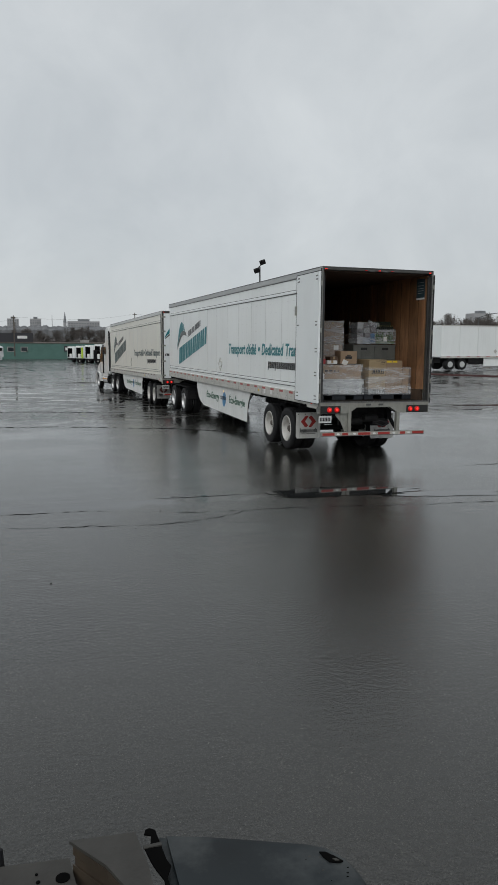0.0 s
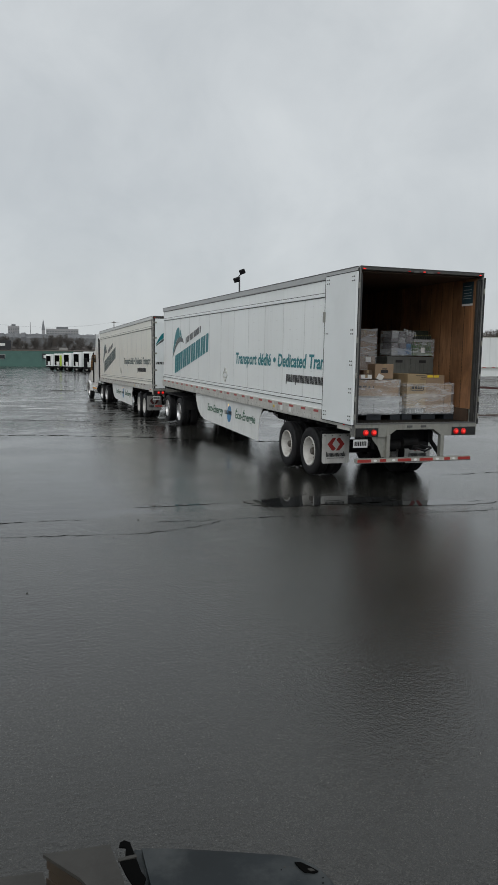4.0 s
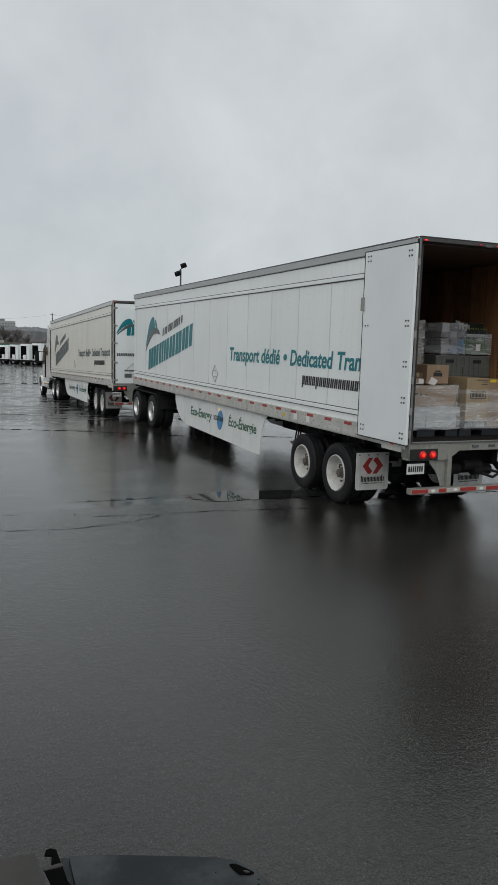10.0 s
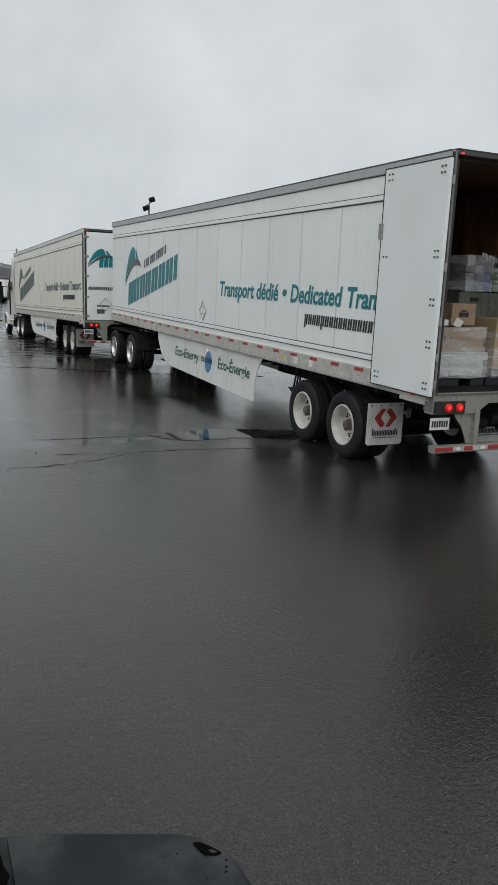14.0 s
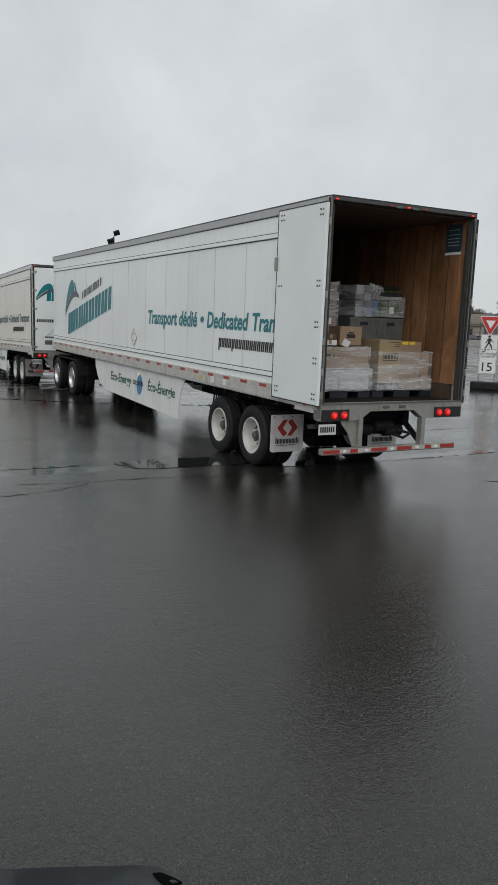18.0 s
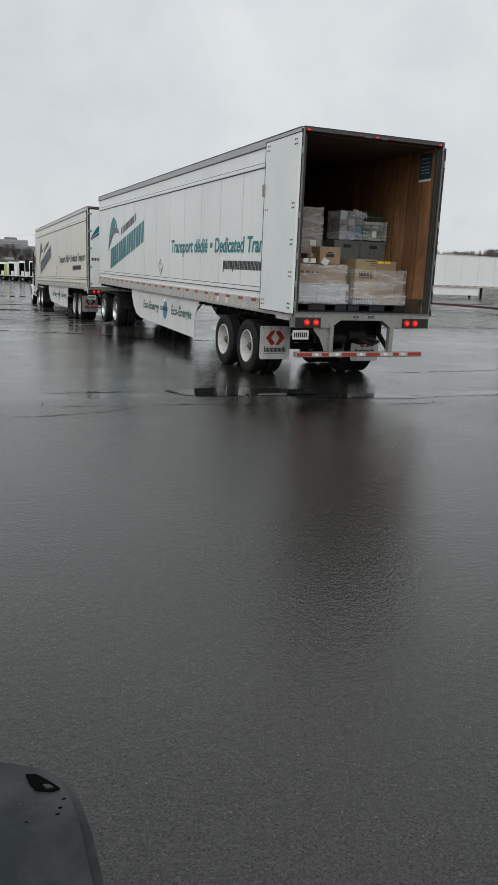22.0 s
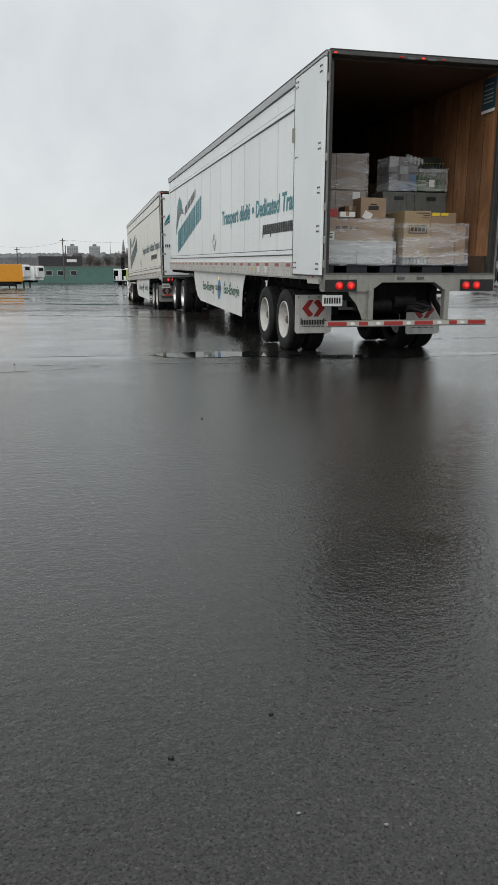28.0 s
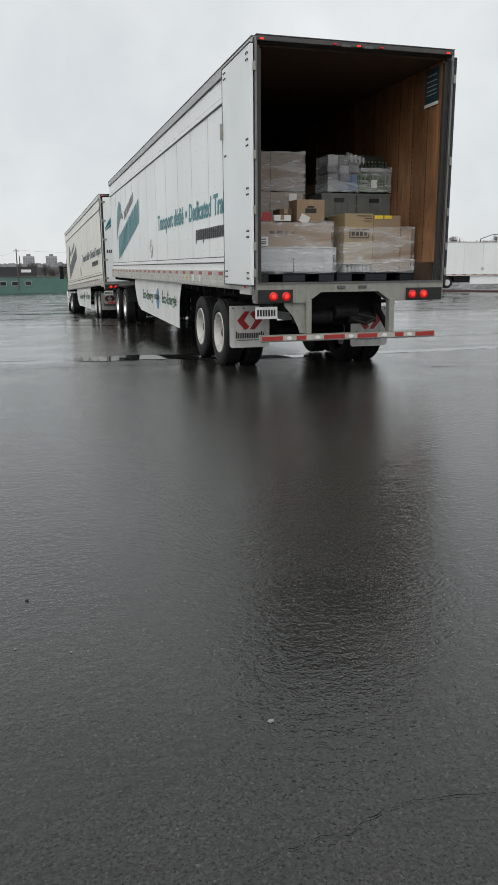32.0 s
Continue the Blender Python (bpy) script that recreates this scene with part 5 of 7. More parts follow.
def make_tractor():
    t = tagged(new("tractor_unit", None), "white conventional highway tractor with a sloped bonnet, lamps lit", "truck")
    bm = bmesh.new()
    for x in (-0.43, 0.43):
        box(bm, x - 0.045, x + 0.045, -1.3, 6.0, 0.72, 0.98)
    part("chassis_frame", bm, CHASSIS, t)
    # sleeper and cab
    def prism(name, prof, half, mat, label="", taper=None):
        b = bmesh.new()
        slab(b, prof, lambda u, v, w: Vector((-half + w, u, v)), 2 * half)
        es = [e for e in b.edges if abs(e.verts[0].co.x - e.verts[1].co.x) < 1e-6 and len(e.link_faces) == 2]
        bmesh.ops.bevel(b, geom=es, offset=0.06, segments=3, affect="EDGES")
        return part(name, b, mat, t, label)
    prism("sleeper", [(2.05, 1.05), (3.45, 1.05), (3.45, 2.9), (3.0, 3.1), (2.82, 3.85), (2.6, 4.0), (2.05, 4.0)], 1.2, TRUCKWHITE, "white sleeper box with a tall roof fairing")
    prism("cab", [(3.5, 1.05), (4.75, 1.0), (4.80, 1.95), (4.25, 2.72), (3.95, 2.93), (3.5, 3.0)], 1.19, TRUCKWHITE, "white cab")
    prism("bonnet", [(4.7, 0.85), (6.15, 0.62), (6.35, 0.75), (6.32, 1.25), (6.05, 1.55), (4.75, 1.98)], 1.06, TRUCKWHITE, "white sloped bonnet")
    prism("front_bumper", [(5.95, 0.32), (6.42, 0.34), (6.48, 0.55), (6.40, 0.74), (5.95, 0.72)], 1.16, TRUCKWHITE)
    for s in (-1, 1):
        # wing over the front wheel
        b = bmesh.new()
        arch = [(4.55 + 0.66 * (1 - math.cos(a)), 0.52 + 0.62 * math.sin(a)) for a in [i * math.pi / 10 for i in range(11)]]
        inner = [(4.62 + 0.59 * (1 - math.cos(a)), 0.52 + 0.55 * math.sin(a)) for a in [i * math.pi / 10 for i in range(11)]]
        slab(b, arch + inner[::-1], lambda u, v, w: Vector((s * (0.86 + w), u, v)), 0.40)
        part("wing", b, TRUCKWHITE, t, "white wing over the front wheel")
        wx = s * 1.195
        b = bmesh.new()
        slab(b, [(3.60, 1.80), (4.70, 1.78), (4.62, 2.15), (4.22, 2.72), (3.60, 2.80)], lambda u, v, w: Vector((wx + s * w, u, v)), 0.008)
        part("side_window", b, CABGLASS, t, "dark side window")
        b = bmesh.new()
        slab(b, [(2.65, 2.30), (3.25, 2.30), (3.25, 2.75), (2.65, 2.75)], lambda u, v, w: Vector((s * 1.242 + s * w, u, v)), 0.008)
        part("sleeper_window", b, CABGLASS, t, "small dark sleeper window")
        # the gap between cab and sleeper is painted as a dark strip
        boxpart("cab_gap", CHASSIS, t, (s * 1.215 - 0.03, s * 1.215 + 0.03, 3.50, 3.60, 1.05, 2.9), label="dark strip standing for the gap between cab and sleeper")
        b = bmesh.new()
        box(b, wx - 0.004, wx + 0.004, 3.60, 3.615, 1.1, 2.75)
        box(b, wx - 0.004, wx + 0.004, 4.62, 4.635, 1.05, 1.95)
        box(b, wx - 0.004, wx + 0.004, 3.60, 4.63, 1.08, 1.095)
        part("door_gap", b, DARKTRIM, t)
        boxpart("door_handle", DARKTRIM, t, (wx - 0.02, wx + 0.02, 3.70, 3.86, 1.66, 1.70), 0.006)
        b = bmesh.new()
        bar(b, (s * 1.17, 4.55, 2.5), (s * 1.50, 4.72, 2.5), 0.02)
        m = part("mirror_arm", b, CHASSIS, t)
        b = bmesh.new()
        bar(b, (s * 1.17, 4.6, 1.95), (s * 1.50, 4.72, 1.95), 0.02)
        part("mirror_arm", b, CHASSIS, t)
        boxpart("mirror", CHASSIS, m, (s * 1.50 - 0.11, s * 1.50 + 0.11, 4.66, 4.78, 1.85, 2.55), 0.03, "black tall mirror")
        b = bmesh.new()
        bar(b, (s * 0.95, 2.35, 0.68), (s * 0.95, 3.75, 0.68), 0.30, 20)
        tank = part("fuel_tank", b, CHROME, t, "bright round fuel tank")
        for i, z in enumerate((0.52, 0.86)):
            boxpart("step", GALV, tank, (s * 1.08 - 0.14, s * 1.08 + 0.14, 2.6, 3.5, z - 0.02, z + 0.02))
        b = bmesh.new()
        slab(b, [(2.02, 0.86), (3.5, 0.86), (3.5, 1.06), (2.02, 1.06)], lambda u, v, w: Vector((s * 1.25 + s * w, u, v)), 0.015)
        part("chassis_fairing", b, TRUCKWHITE, t, "white chassis fairing")
        boxpart("headlight", material("lit_headlight", (0.8, 0.8, 0.78), 0.15, glow=(1, 0.95, 0.85, 2.0)) if s < 0 else LABELWHITE, t, (s * 0.86 - 0.13, s * 0.86 + 0.13, 6.0, 6.30, 0.98, 1.18), 0.04, "lit headlight")
        # added dark panel that paints the shade of the gap behind the sleeper
        b = bmesh.new()
        slab(b, [(2.0, 1.2), (1.62, 1.25), (1.62, 3.6), (2.05, 3.75)], lambda u, v, w: Vector((s * 1.17 + s * w, u, v)), 0.02)
        part("side_fairing", b, CHASSIS, t, "dark panel standing for the shaded gap behind the sleeper")
        b = bmesh.new()
        bar(b, (s * 0.98, 1.75, 1.0), (s * 0.98, 1.75, 3.95), 0.075, 14)
        part("exhaust_stack", b, CHROME, t, "bright upright exhaust stack")
        b = bmesh.new()
        box(b, s * 0.9 - 0.28, s * 0.9 + 0.28, -1.42, -1.40, 0.3, 0.9)
        part("rear_flap", b, CHASSIS, t)
    b = bmesh.new()
    slab(b, [(-1.0, 0.0), (1.0, 0.0), (0.92, 0.86), (-0.92, 0.86)], lambda u, v, w: Vector((u, 4.83 - v * 0.64 + w, 1.98 + v * 0.93)), 0.01)
    part("windscreen", b, CABGLASS, t, "dark sloped windscreen")
    boxpart("grille", CHROME, t, (-0.5, 0.5, 6.33, 6.36, 0.78, 1.3), 0.02)
    axle_set(t, (-0.66, 0.66), RIMALU, "tractor")
    for s in (-1, 1):
        wheel_parts(t, s * 1.07, 5.2, 0.5, s, RIMALU, carrier="tractor")
    bm = bmesh.new()
    bar(bm, (0, 0, 0.98), (0, 0, 1.16), 0.45, 24)
    part("fifth_wheel", bm, HUBGREY, t)
    CARRIED.append((t, tractor_pose))


make_tractor()


# ---- freight in the open trailer ----
FLOOR = 1.277


def aboard(ob, label, category, group=""):
    tagged(ob, label, category, group)
    CARRIED.append((ob, lambda r: rear_pose(r) @ pose(0.03, 0, 0)))
    return ob


def pallet(parent, x0, x1, y0, y1):
    p = boxpart("pallet_deck", PALLETWOOD, parent, (x0, x1, y0, y1, FLOOR + 0.095, FLOOR + 0.12), 0.004, "dark plastic pallet")
    # runners widened, so the shade under the deck is built as dark bars
    n = 3
    for i in range(n):
        x = x0 + (x1 - x0 - 0.12) * i / (n - 1)
        boxpart("pallet_runner", PALLETWOOD, p, (x - 0.10 * (i > 0), x + 0.12 + 0.10 * (i < 2), y0 + 0.01, y1 - 0.01, FLOOR, FLOOR + 0.094), 0.004)
    return p


def film(parent, x0, x1, y0, y1, z0, z1, seed):
    """Stretch film drawn tight round a load, with slack facets."""
    rnd = random.Random(seed)
    bm = bmesh.new()
    ring_n, lev = 28, 9
    rings = []
    for j in range(lev + 1):
        z = z0 + (z1 - z0) * j / lev
        ring = []
        for i in range(ring_n):
            s = i / ring_n * 4
            k, f = int(s), s - int(s)
            px, py = [(x0 + (x1 - x0) * f, y0), (x1, y0 + (y1 - y0) * f), (x1 - (x1 - x0) * f, y1), (x0, y1 - (y1 - y0) * f)][k]
            w = 0.006 + rnd.uniform(0, 0.003)
            cx, cy = (x0 + x1) / 2, (y0 + y1) / 2
            ring.append(bm.verts.new((px + math.copysign(w, px - cx), py + math.copysign(w, py - cy), z + rnd.uniform(-0.01, 0.01))))
        rings.append(ring)
    for a, b in zip(rings, rings[1:]):
        for i in range(ring_n):
            bm.faces.new((a[i], a[(i + 1) % ring_n], b[(i + 1) % ring_n], b[i]))
    o = part("stretch_film", bm, FILM, parent, "clear wrinkled stretch film")
    o.visible_shadow = False
    return o


def carton(parent, name, mat, dims, label="", tape=True):
    c = boxpart(name, mat, parent, dims, 0.006, label)
    if tape:
        x0, x1, y0, y1, z0, z1 = dims
        boxpart("parcel_tape", CARTONLIGHT, c, ((x0 + x1) / 2 - 0.025, (x0 + x1) / 2 + 0.025, y0 - 0.002, y1 + 0.002, z1 - 0.06, z1 + 0.002))
    return c


# left front load: foil-grey packs below, brown cartons above
ld = aboard(new("pallet_load", None), "film-wrapped pallet of brown cartons over silvery packs", "pallet load", "pallet loads in the trailer")
pallet(ld, -1.19, -0.03, 0.58, 1.26)
for i in range(2):
    x = -1.17 + i * 0.566
    boxpart("silver_pack", SILVERPACK, ld, (x, x + 0.560, 0.61, 1.24, FLOOR + 0.125, FLOOR + 0.435), 0.016, "silvery shrink-wrapped pack")
boxpart("pack_lip", SILVERPACK, ld, (-1.185, -0.035, 0.595, 1.25, FLOOR + 0.437, FLOOR + 0.452), 0.005, "bright folded edge of the wrap")
for j in range(2):
    carton(ld, "carton", CARTON, (-1.16, -0.06, 0.64 + j * 0.30, 0.935 + j * 0.30, FLOOR + 0.455, FLOOR + 0.765), tape=False)
film(ld, -1.195, -0.02, 0.585, 1.265, FLOOR + 0.12, FLOOR + 0.45, 1)
film(ld, -1.20, -0.015, 0.575, 1.275, FLOOR + 0.11, FLOOR + 0.26, 31)
film(ld, -1.18, -0.05, 0.62, 1.24, FLOOR + 0.45, FLOOR + 0.775, 2)
boxpart("paper_label", LABELWHITE, ld, (-1.10, -0.97, 0.595, 0.598, FLOOR + 0.46, FLOOR + 0.58), label="white delivery label")
for z in (0.487, 0.51, 0.545):
    boxpart("print_bar", BLACKPRINT, ld, (-1.08, -1.00, 0.592, 0.5945, FLOOR + z, FLOOR + z + 0.012))
for x0, x1, z0, z1 in ((-0.94, -0.87, 0.62, 0.66), (-0.84, -0.76, 0.625, 0.66), (-0.72, -0.69, 0.61, 0.655), (-0.62, -0.605, 0.62, 0.65)):
    boxpart("print_bar", BLACKPRINT, ld, (x0, x1, 0.635, 0.638, FLOOR + z0, FLOOR + z1))
# loose cartons on top of it
for dims, mat, lab in (((-0.50, -0.10, 0.80, 1.12, FLOOR + 0.79, FLOOR + 1.075), CARTON, "brown carton with a dark printed mark"), ((-0.74, -0.56, 0.82, 1.10, FLOOR + 0.79, FLOOR + 0.95), CARTONDARK, "small dark brown carton"), ((-1.18, -0.88, 0.75, 1.05, FLOOR + 0.79, FLOOR + 0.90), REDPACK, "low pack with red print"), ((-0.86, -0.62, 0.70, 0.80, FLOOR + 0.79, FLOOR + 0.865), LABELWHITE, "small white printed pack")):
    c = aboard(new("loose_carton", None), lab + " standing on the wrapped pallet", "carton", "loose cartons on the load")
    carton(c, "carton_body", mat, dims)
    if mat is CARTON:
        boxpart("print_bar", BLACKPRINT, c, (-0.38, -0.22, 0.796, 0.799, FLOOR + 0.90, FLOOR + 0.96))
        boxpart("print_bar", BLACKPRINT, c, (-0.35, -0.25, 0.796, 0.799, FLOOR + 0.97, FLOOR + 0.99))
sh = aboard(new("paper_sheet", None), "white folded delivery note stuck on the cartons", "paper")
bm = bmesh.new()
bmesh.ops.create_cube(bm, size=1, matrix=pose(-0.40, 0.775, FLOOR + 0.82, 12, 24, 0) @ Matrix.Diagonal((0.13, 0.004, 0.11, 1)))
part("sheet", bm, LABELWHITE, sh)
# right front load: one great tan carton on bottle packs
rd = aboard(new("pallet_load", None), "film-wrapped pallet with a great tan carton over pale bottle packs", "pallet load", "pallet loads in the trailer")
pallet(rd, 0.01, 1.18, 0.58, 1.26)
big = boxpart("great_carton", CARTONLIGHT, rd, (0.12, 0.54, 0.62, 1.24, FLOOR + 0.22, FLOOR + 0.89), 0.008, "tall tan carton with a dark framed mark")
boxpart("carton", CARTON, rd, (0.55, 0.965, 0.64, 1.22, FLOOR + 0.13, FLOOR + 0.87), 0.008)
boxpart("carton", CARTON, rd, (0.97, 1.13, 0.62, 1.24, FLOOR + 0.13, FLOOR + 0.69), 0.008)
boxpart("lower_pack", PALEPACK, rd, (0.14, 0.52, 0.68, 1.2, FLOOR + 0.125, FLOOR + 0.215), 0.01, "pale bottle pack under the carton")
for i in range(7):
    x = 0.16 + i * 0.056
    bm = bmesh.new()
    bar(bm, (x, 0.65, FLOOR + 0.125), (x, 0.65, FLOOR + 0.19), 0.025, 10)
    bar(bm, (x, 0.65, FLOOR + 0.19), (x, 0.65, FLOOR + 0.212), 0.014, 8)
    part("bottle", bm, PALEPACK, rd, "pale bottle in the lower pack")
for z in (FLOOR + 0.68, FLOOR + 0.575):
    boxpart("print_frame", BLACKPRINT, big, (0.20, 0.48, 0.615, 0.618, z - 0.007, z + 0.007))
for x in (0.20, 0.48):
    boxpart("print_frame", BLACKPRINT, big, (x - 0.007, x + 0.007, 0.615, 0.618, FLOOR + 0.575, FLOOR + 0.68))
for i in range(4):
    boxpart("print_block", BLACKPRINT, big, (0.225 + i * 0.062, 0.27 + i * 0.062, 0.615, 0.618, FLOOR + 0.60, FLOOR + 0.655))
boxpart("print_bar", BLACKPRINT, big, (0.30, 0.52, 0.615, 0.618, FLOOR + 0.855, FLOOR + 0.865))
boxpart("print_bar", BLACKPRINT, big, (0.42, 0.52, 0.615, 0.618, FLOOR + 0.825, FLOOR + 0.833))
boxpart("print_bar", BLACKPRINT, big, (0.40, 0.52, 0.615, 0.618, FLOOR + 0.79, FLOOR + 0.797))
for x0, x1 in ((0.57, 0.69), (0.715, 0.83)):
    boxpart("yellow_label", LABELYELLOW, rd, (x0, x1, 0.633, 0.638, FLOOR + 0.825, FLOOR + 0.87))
film(rd, 0.10, 1.15, 0.59, 1.265, FLOOR + 0.10, FLOOR + 0.72, 3)
film(rd, 0.09, 1.16, 0.575, 1.275, FLOOR + 0.11, FLOOR + 0.28, 32)
# second row, left
l2 = aboard(new("pallet_load", None), "tall film-wrapped stack of greyish cartons behind the first pallet", "pallet load", "pallet loads in the trailer")
pallet(l2, -1.19, -0.18, 1.38, 2.4)
for k, (z0, z1) in enumerate(((0.13, 0.70), (0.71, 1.22), (1.24, 1.75))):
    for i in range(2):
        x = -1.18 + i * 0.5
        carton(l2, "carton", CARTONGREY, (x, x + 0.49, 1.40, 1.9, FLOOR + z0, FLOOR + z1))
film(l2, -1.195, -0.17, 1.39, 2.4, FLOOR + 0.12, FLOOR + 1.22, 4)
film(l2, -1.185, -0.175, 1.385, 2.38, FLOOR + 1.23, FLOOR + 1.765, 5)
boxpart("paper_label", LABELWHITE, l2, (-0.42, -0.30, 1.365, 1.368, FLOOR + 1.10, FLOOR + 1.2), label="white delivery label")
# second row, right: crates, with drinks packs on top
r2 = aboard(new("pallet_load", None), "stacked grey-green plastic crates behind the tan carton", "pallet load", "pallet loads in the trailer")
pallet(r2, 0.06, 1.18, 1.38, 2.4)
for k in range(3):
    for i in range(2):
        x, z = 0.09 + i * 0.55, FLOOR + 0.13 + k * 0.37
        bm = bmesh.new()
        box(bm, x, x + 0.54, 1.40, 1.98, z, z + 0.355, 0.01)
        for zz in (z + 0.33, z + 0.18, z + 0.03):
            box(bm, x - 0.006, x + 0.546, 1.393, 1.987, zz - 0.014, zz + 0.014)
        for q in range(6):
            box(bm, x + 0.02 + q * 0.097, x + 0.035 + q * 0.097, 1.392, 1.40, z + 0.02, z + 0.33)
        cr = part("crate", bm, CRATEGREY, r2, "grey-green plastic crate")
        # inner shade of the hand slot, painted as a flat black piece
        boxpart("hand_slot", BLACKPRINT, cr, (x + 0.19, x + 0.35, 1.386, 1.391, z + 0.23, z + 0.285), 0.0, "dark hand slot")
d2 = aboard(new("drinks_packs", None), "film-wrapped packs of cans and bottles heaped on the crates", "packs", "pallet loads in the trailer")
GREENBOTTLE = material("green_bottle_plastic", (0.030, 0.085, 0.018), 0.12, spread=0.25, scale=25)
CAPYELLOW = material("dull_yellow_caps", (0.34, 0.31, 0.10), 0.5, vary=0.3)
CANGREY = material("printed_drink_cans", (0.30, 0.31, 0.32), 0.3, metal=0.4, spread=0.35, scale=30, vary=0.4)
rnd = random.Random(21)
TOPZ = FLOOR + 1.245
for k in range(4):
    for i in range(3):
        mat = BLUEPACK if (k == 0 and i > 0) or (k == 1 and i == 2) else PALEPACK if (i + k) % 3 == 0 else GREYPACK
        pk = boxpart("can_pack", mat, d2, (-0.078, 0.078, -0.2, 0.2, -0.058, 0.058), 0.014)
        pk.matrix_basis = pose(0.285 + i * 0.158 + rnd.uniform(-0.012, 0.012), 1.64 + rnd.uniform(-0.02, 0.03), TOPZ + 0.062 + k * 0.124 + rnd.uniform(0, 0.008), rnd.uniform(-3, 3), rnd.uniform(-5, 5) * (k > 0), rnd.uniform(-9, 9))


def drink(name, mat, x, y, z, tall, r, neck, cap=None, lean=0.0):
    bm = bmesh.new()
    bar(bm, (0, 0, 0), (0, 0, tall * (0.62 if neck else 0.94)), r, 10)
    bar(bm, (0, 0, tall * (0.62 if neck else 0.94)), (0, 0, tall), r, 10, r * (0.42 if neck else 0.86))
    o = part(name, bm, mat, d2, smooth=False)
    o.matrix_basis = pose(x, y, z, rnd.uniform(-3, 3), lean, rnd.uniform(0, 90))
    if cap:
        bm = bmesh.new()
        bar(bm, (0, 0, tall), (0, 0, tall + 0.018), r * 0.46, 8)
        part("cap", bm, cap, o)
    return o


# tilted row of cans on the heap
for i in range(5):
    drink("can", CANGREY, 0.50 + i * 0.066, 1.47 + 0.004 * i, TOPZ + 0.43 - i * 0.016, 0.115, 0.031, False, lean=7)
# a green tray of bottles, a second tray on it, a dark pack on top
boxpart("tray", GREENPACK, d2, (0.68, 1.15, 1.41, 1.86, TOPZ + 0.002, TOPZ + 0.06), 0.006, "bright green tray")
for j in range(2):
    for i in range(7):
        drink("bottle", GREENBOTTLE, 0.715 + i * 0.066, 1.45 + j * 0.07, TOPZ + 0.062, 0.20, 0.030, True, GREENPACK)
boxpart("tray", PALEPACK, d2, (0.70, 1.14, 1.42, 1.86, TOPZ + 0.285, TOPZ + 0.335), 0.006, "pale tray")
for i in range(8):
    drink("bottle", DARKBOTTLE, 0.73 + i * 0.054, 1.45, TOPZ + 0.337, 0.075, 0.024, True, CAPYELLOW)
boxpart("can_pack", DARKBOTTLE, d2, (0.74, 1.10, 1.50, 1.86, TOPZ + 0.338, TOPZ + 0.52), 0.02, "dark pack of bottles")
boxpart("paper_label", LABELWHITE, d2, (0.85, 0.945, 1.372, 1.376, TOPZ + 0.06, TOPZ + 0.17))
film(d2, 0.19, 0.66, 1.41, 1.87, TOPZ - 0.005, TOPZ + 0.50, 7)
film(d2, 0.67, 1.16, 1.38, 1.87, TOPZ + 0.0, TOPZ + 0.34, 8)
# unseen freight: dark boxes added to fill the trailer's depth
fr = aboard(new("pallet_load", None), "assumed dark freight filling the hidden depth of the trailer", "pallet load", "pallet loads in the trailer")
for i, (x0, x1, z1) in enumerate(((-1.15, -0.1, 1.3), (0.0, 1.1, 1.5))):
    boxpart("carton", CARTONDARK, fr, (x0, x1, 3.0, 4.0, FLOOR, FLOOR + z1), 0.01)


# ---- torn padded slab and plates before the camera's stand ----
SLABBLACK = material("wet_black_rubber_sheet", (0.013, 0.0175, 0.020), 0.42, spec=0.22, spread=0.35, scale=2.5, stain=(0.075, 0.08, 0.08), stain_amount=0.7, stain_scale=3.2, bump=0.25, bump_scale=5)
PLATEGREY = material("worn_grey_steel_plate", (0.047, 0.045, 0.041), 0.6, spec=0.25, spread=0.15, scale=9, stain=(0.03, 0.028, 0.025), stain_amount=0.6, stain_scale=5, bump=0.2, bump_scale=40)
RAWWOOD = material("wet_split_timber", (0.042, 0.030, 0.019), 0.6, spread=0.35, scale=14, stain=(0.03, 0.02, 0.012), stain_amount=0.7, stain_scale=6)


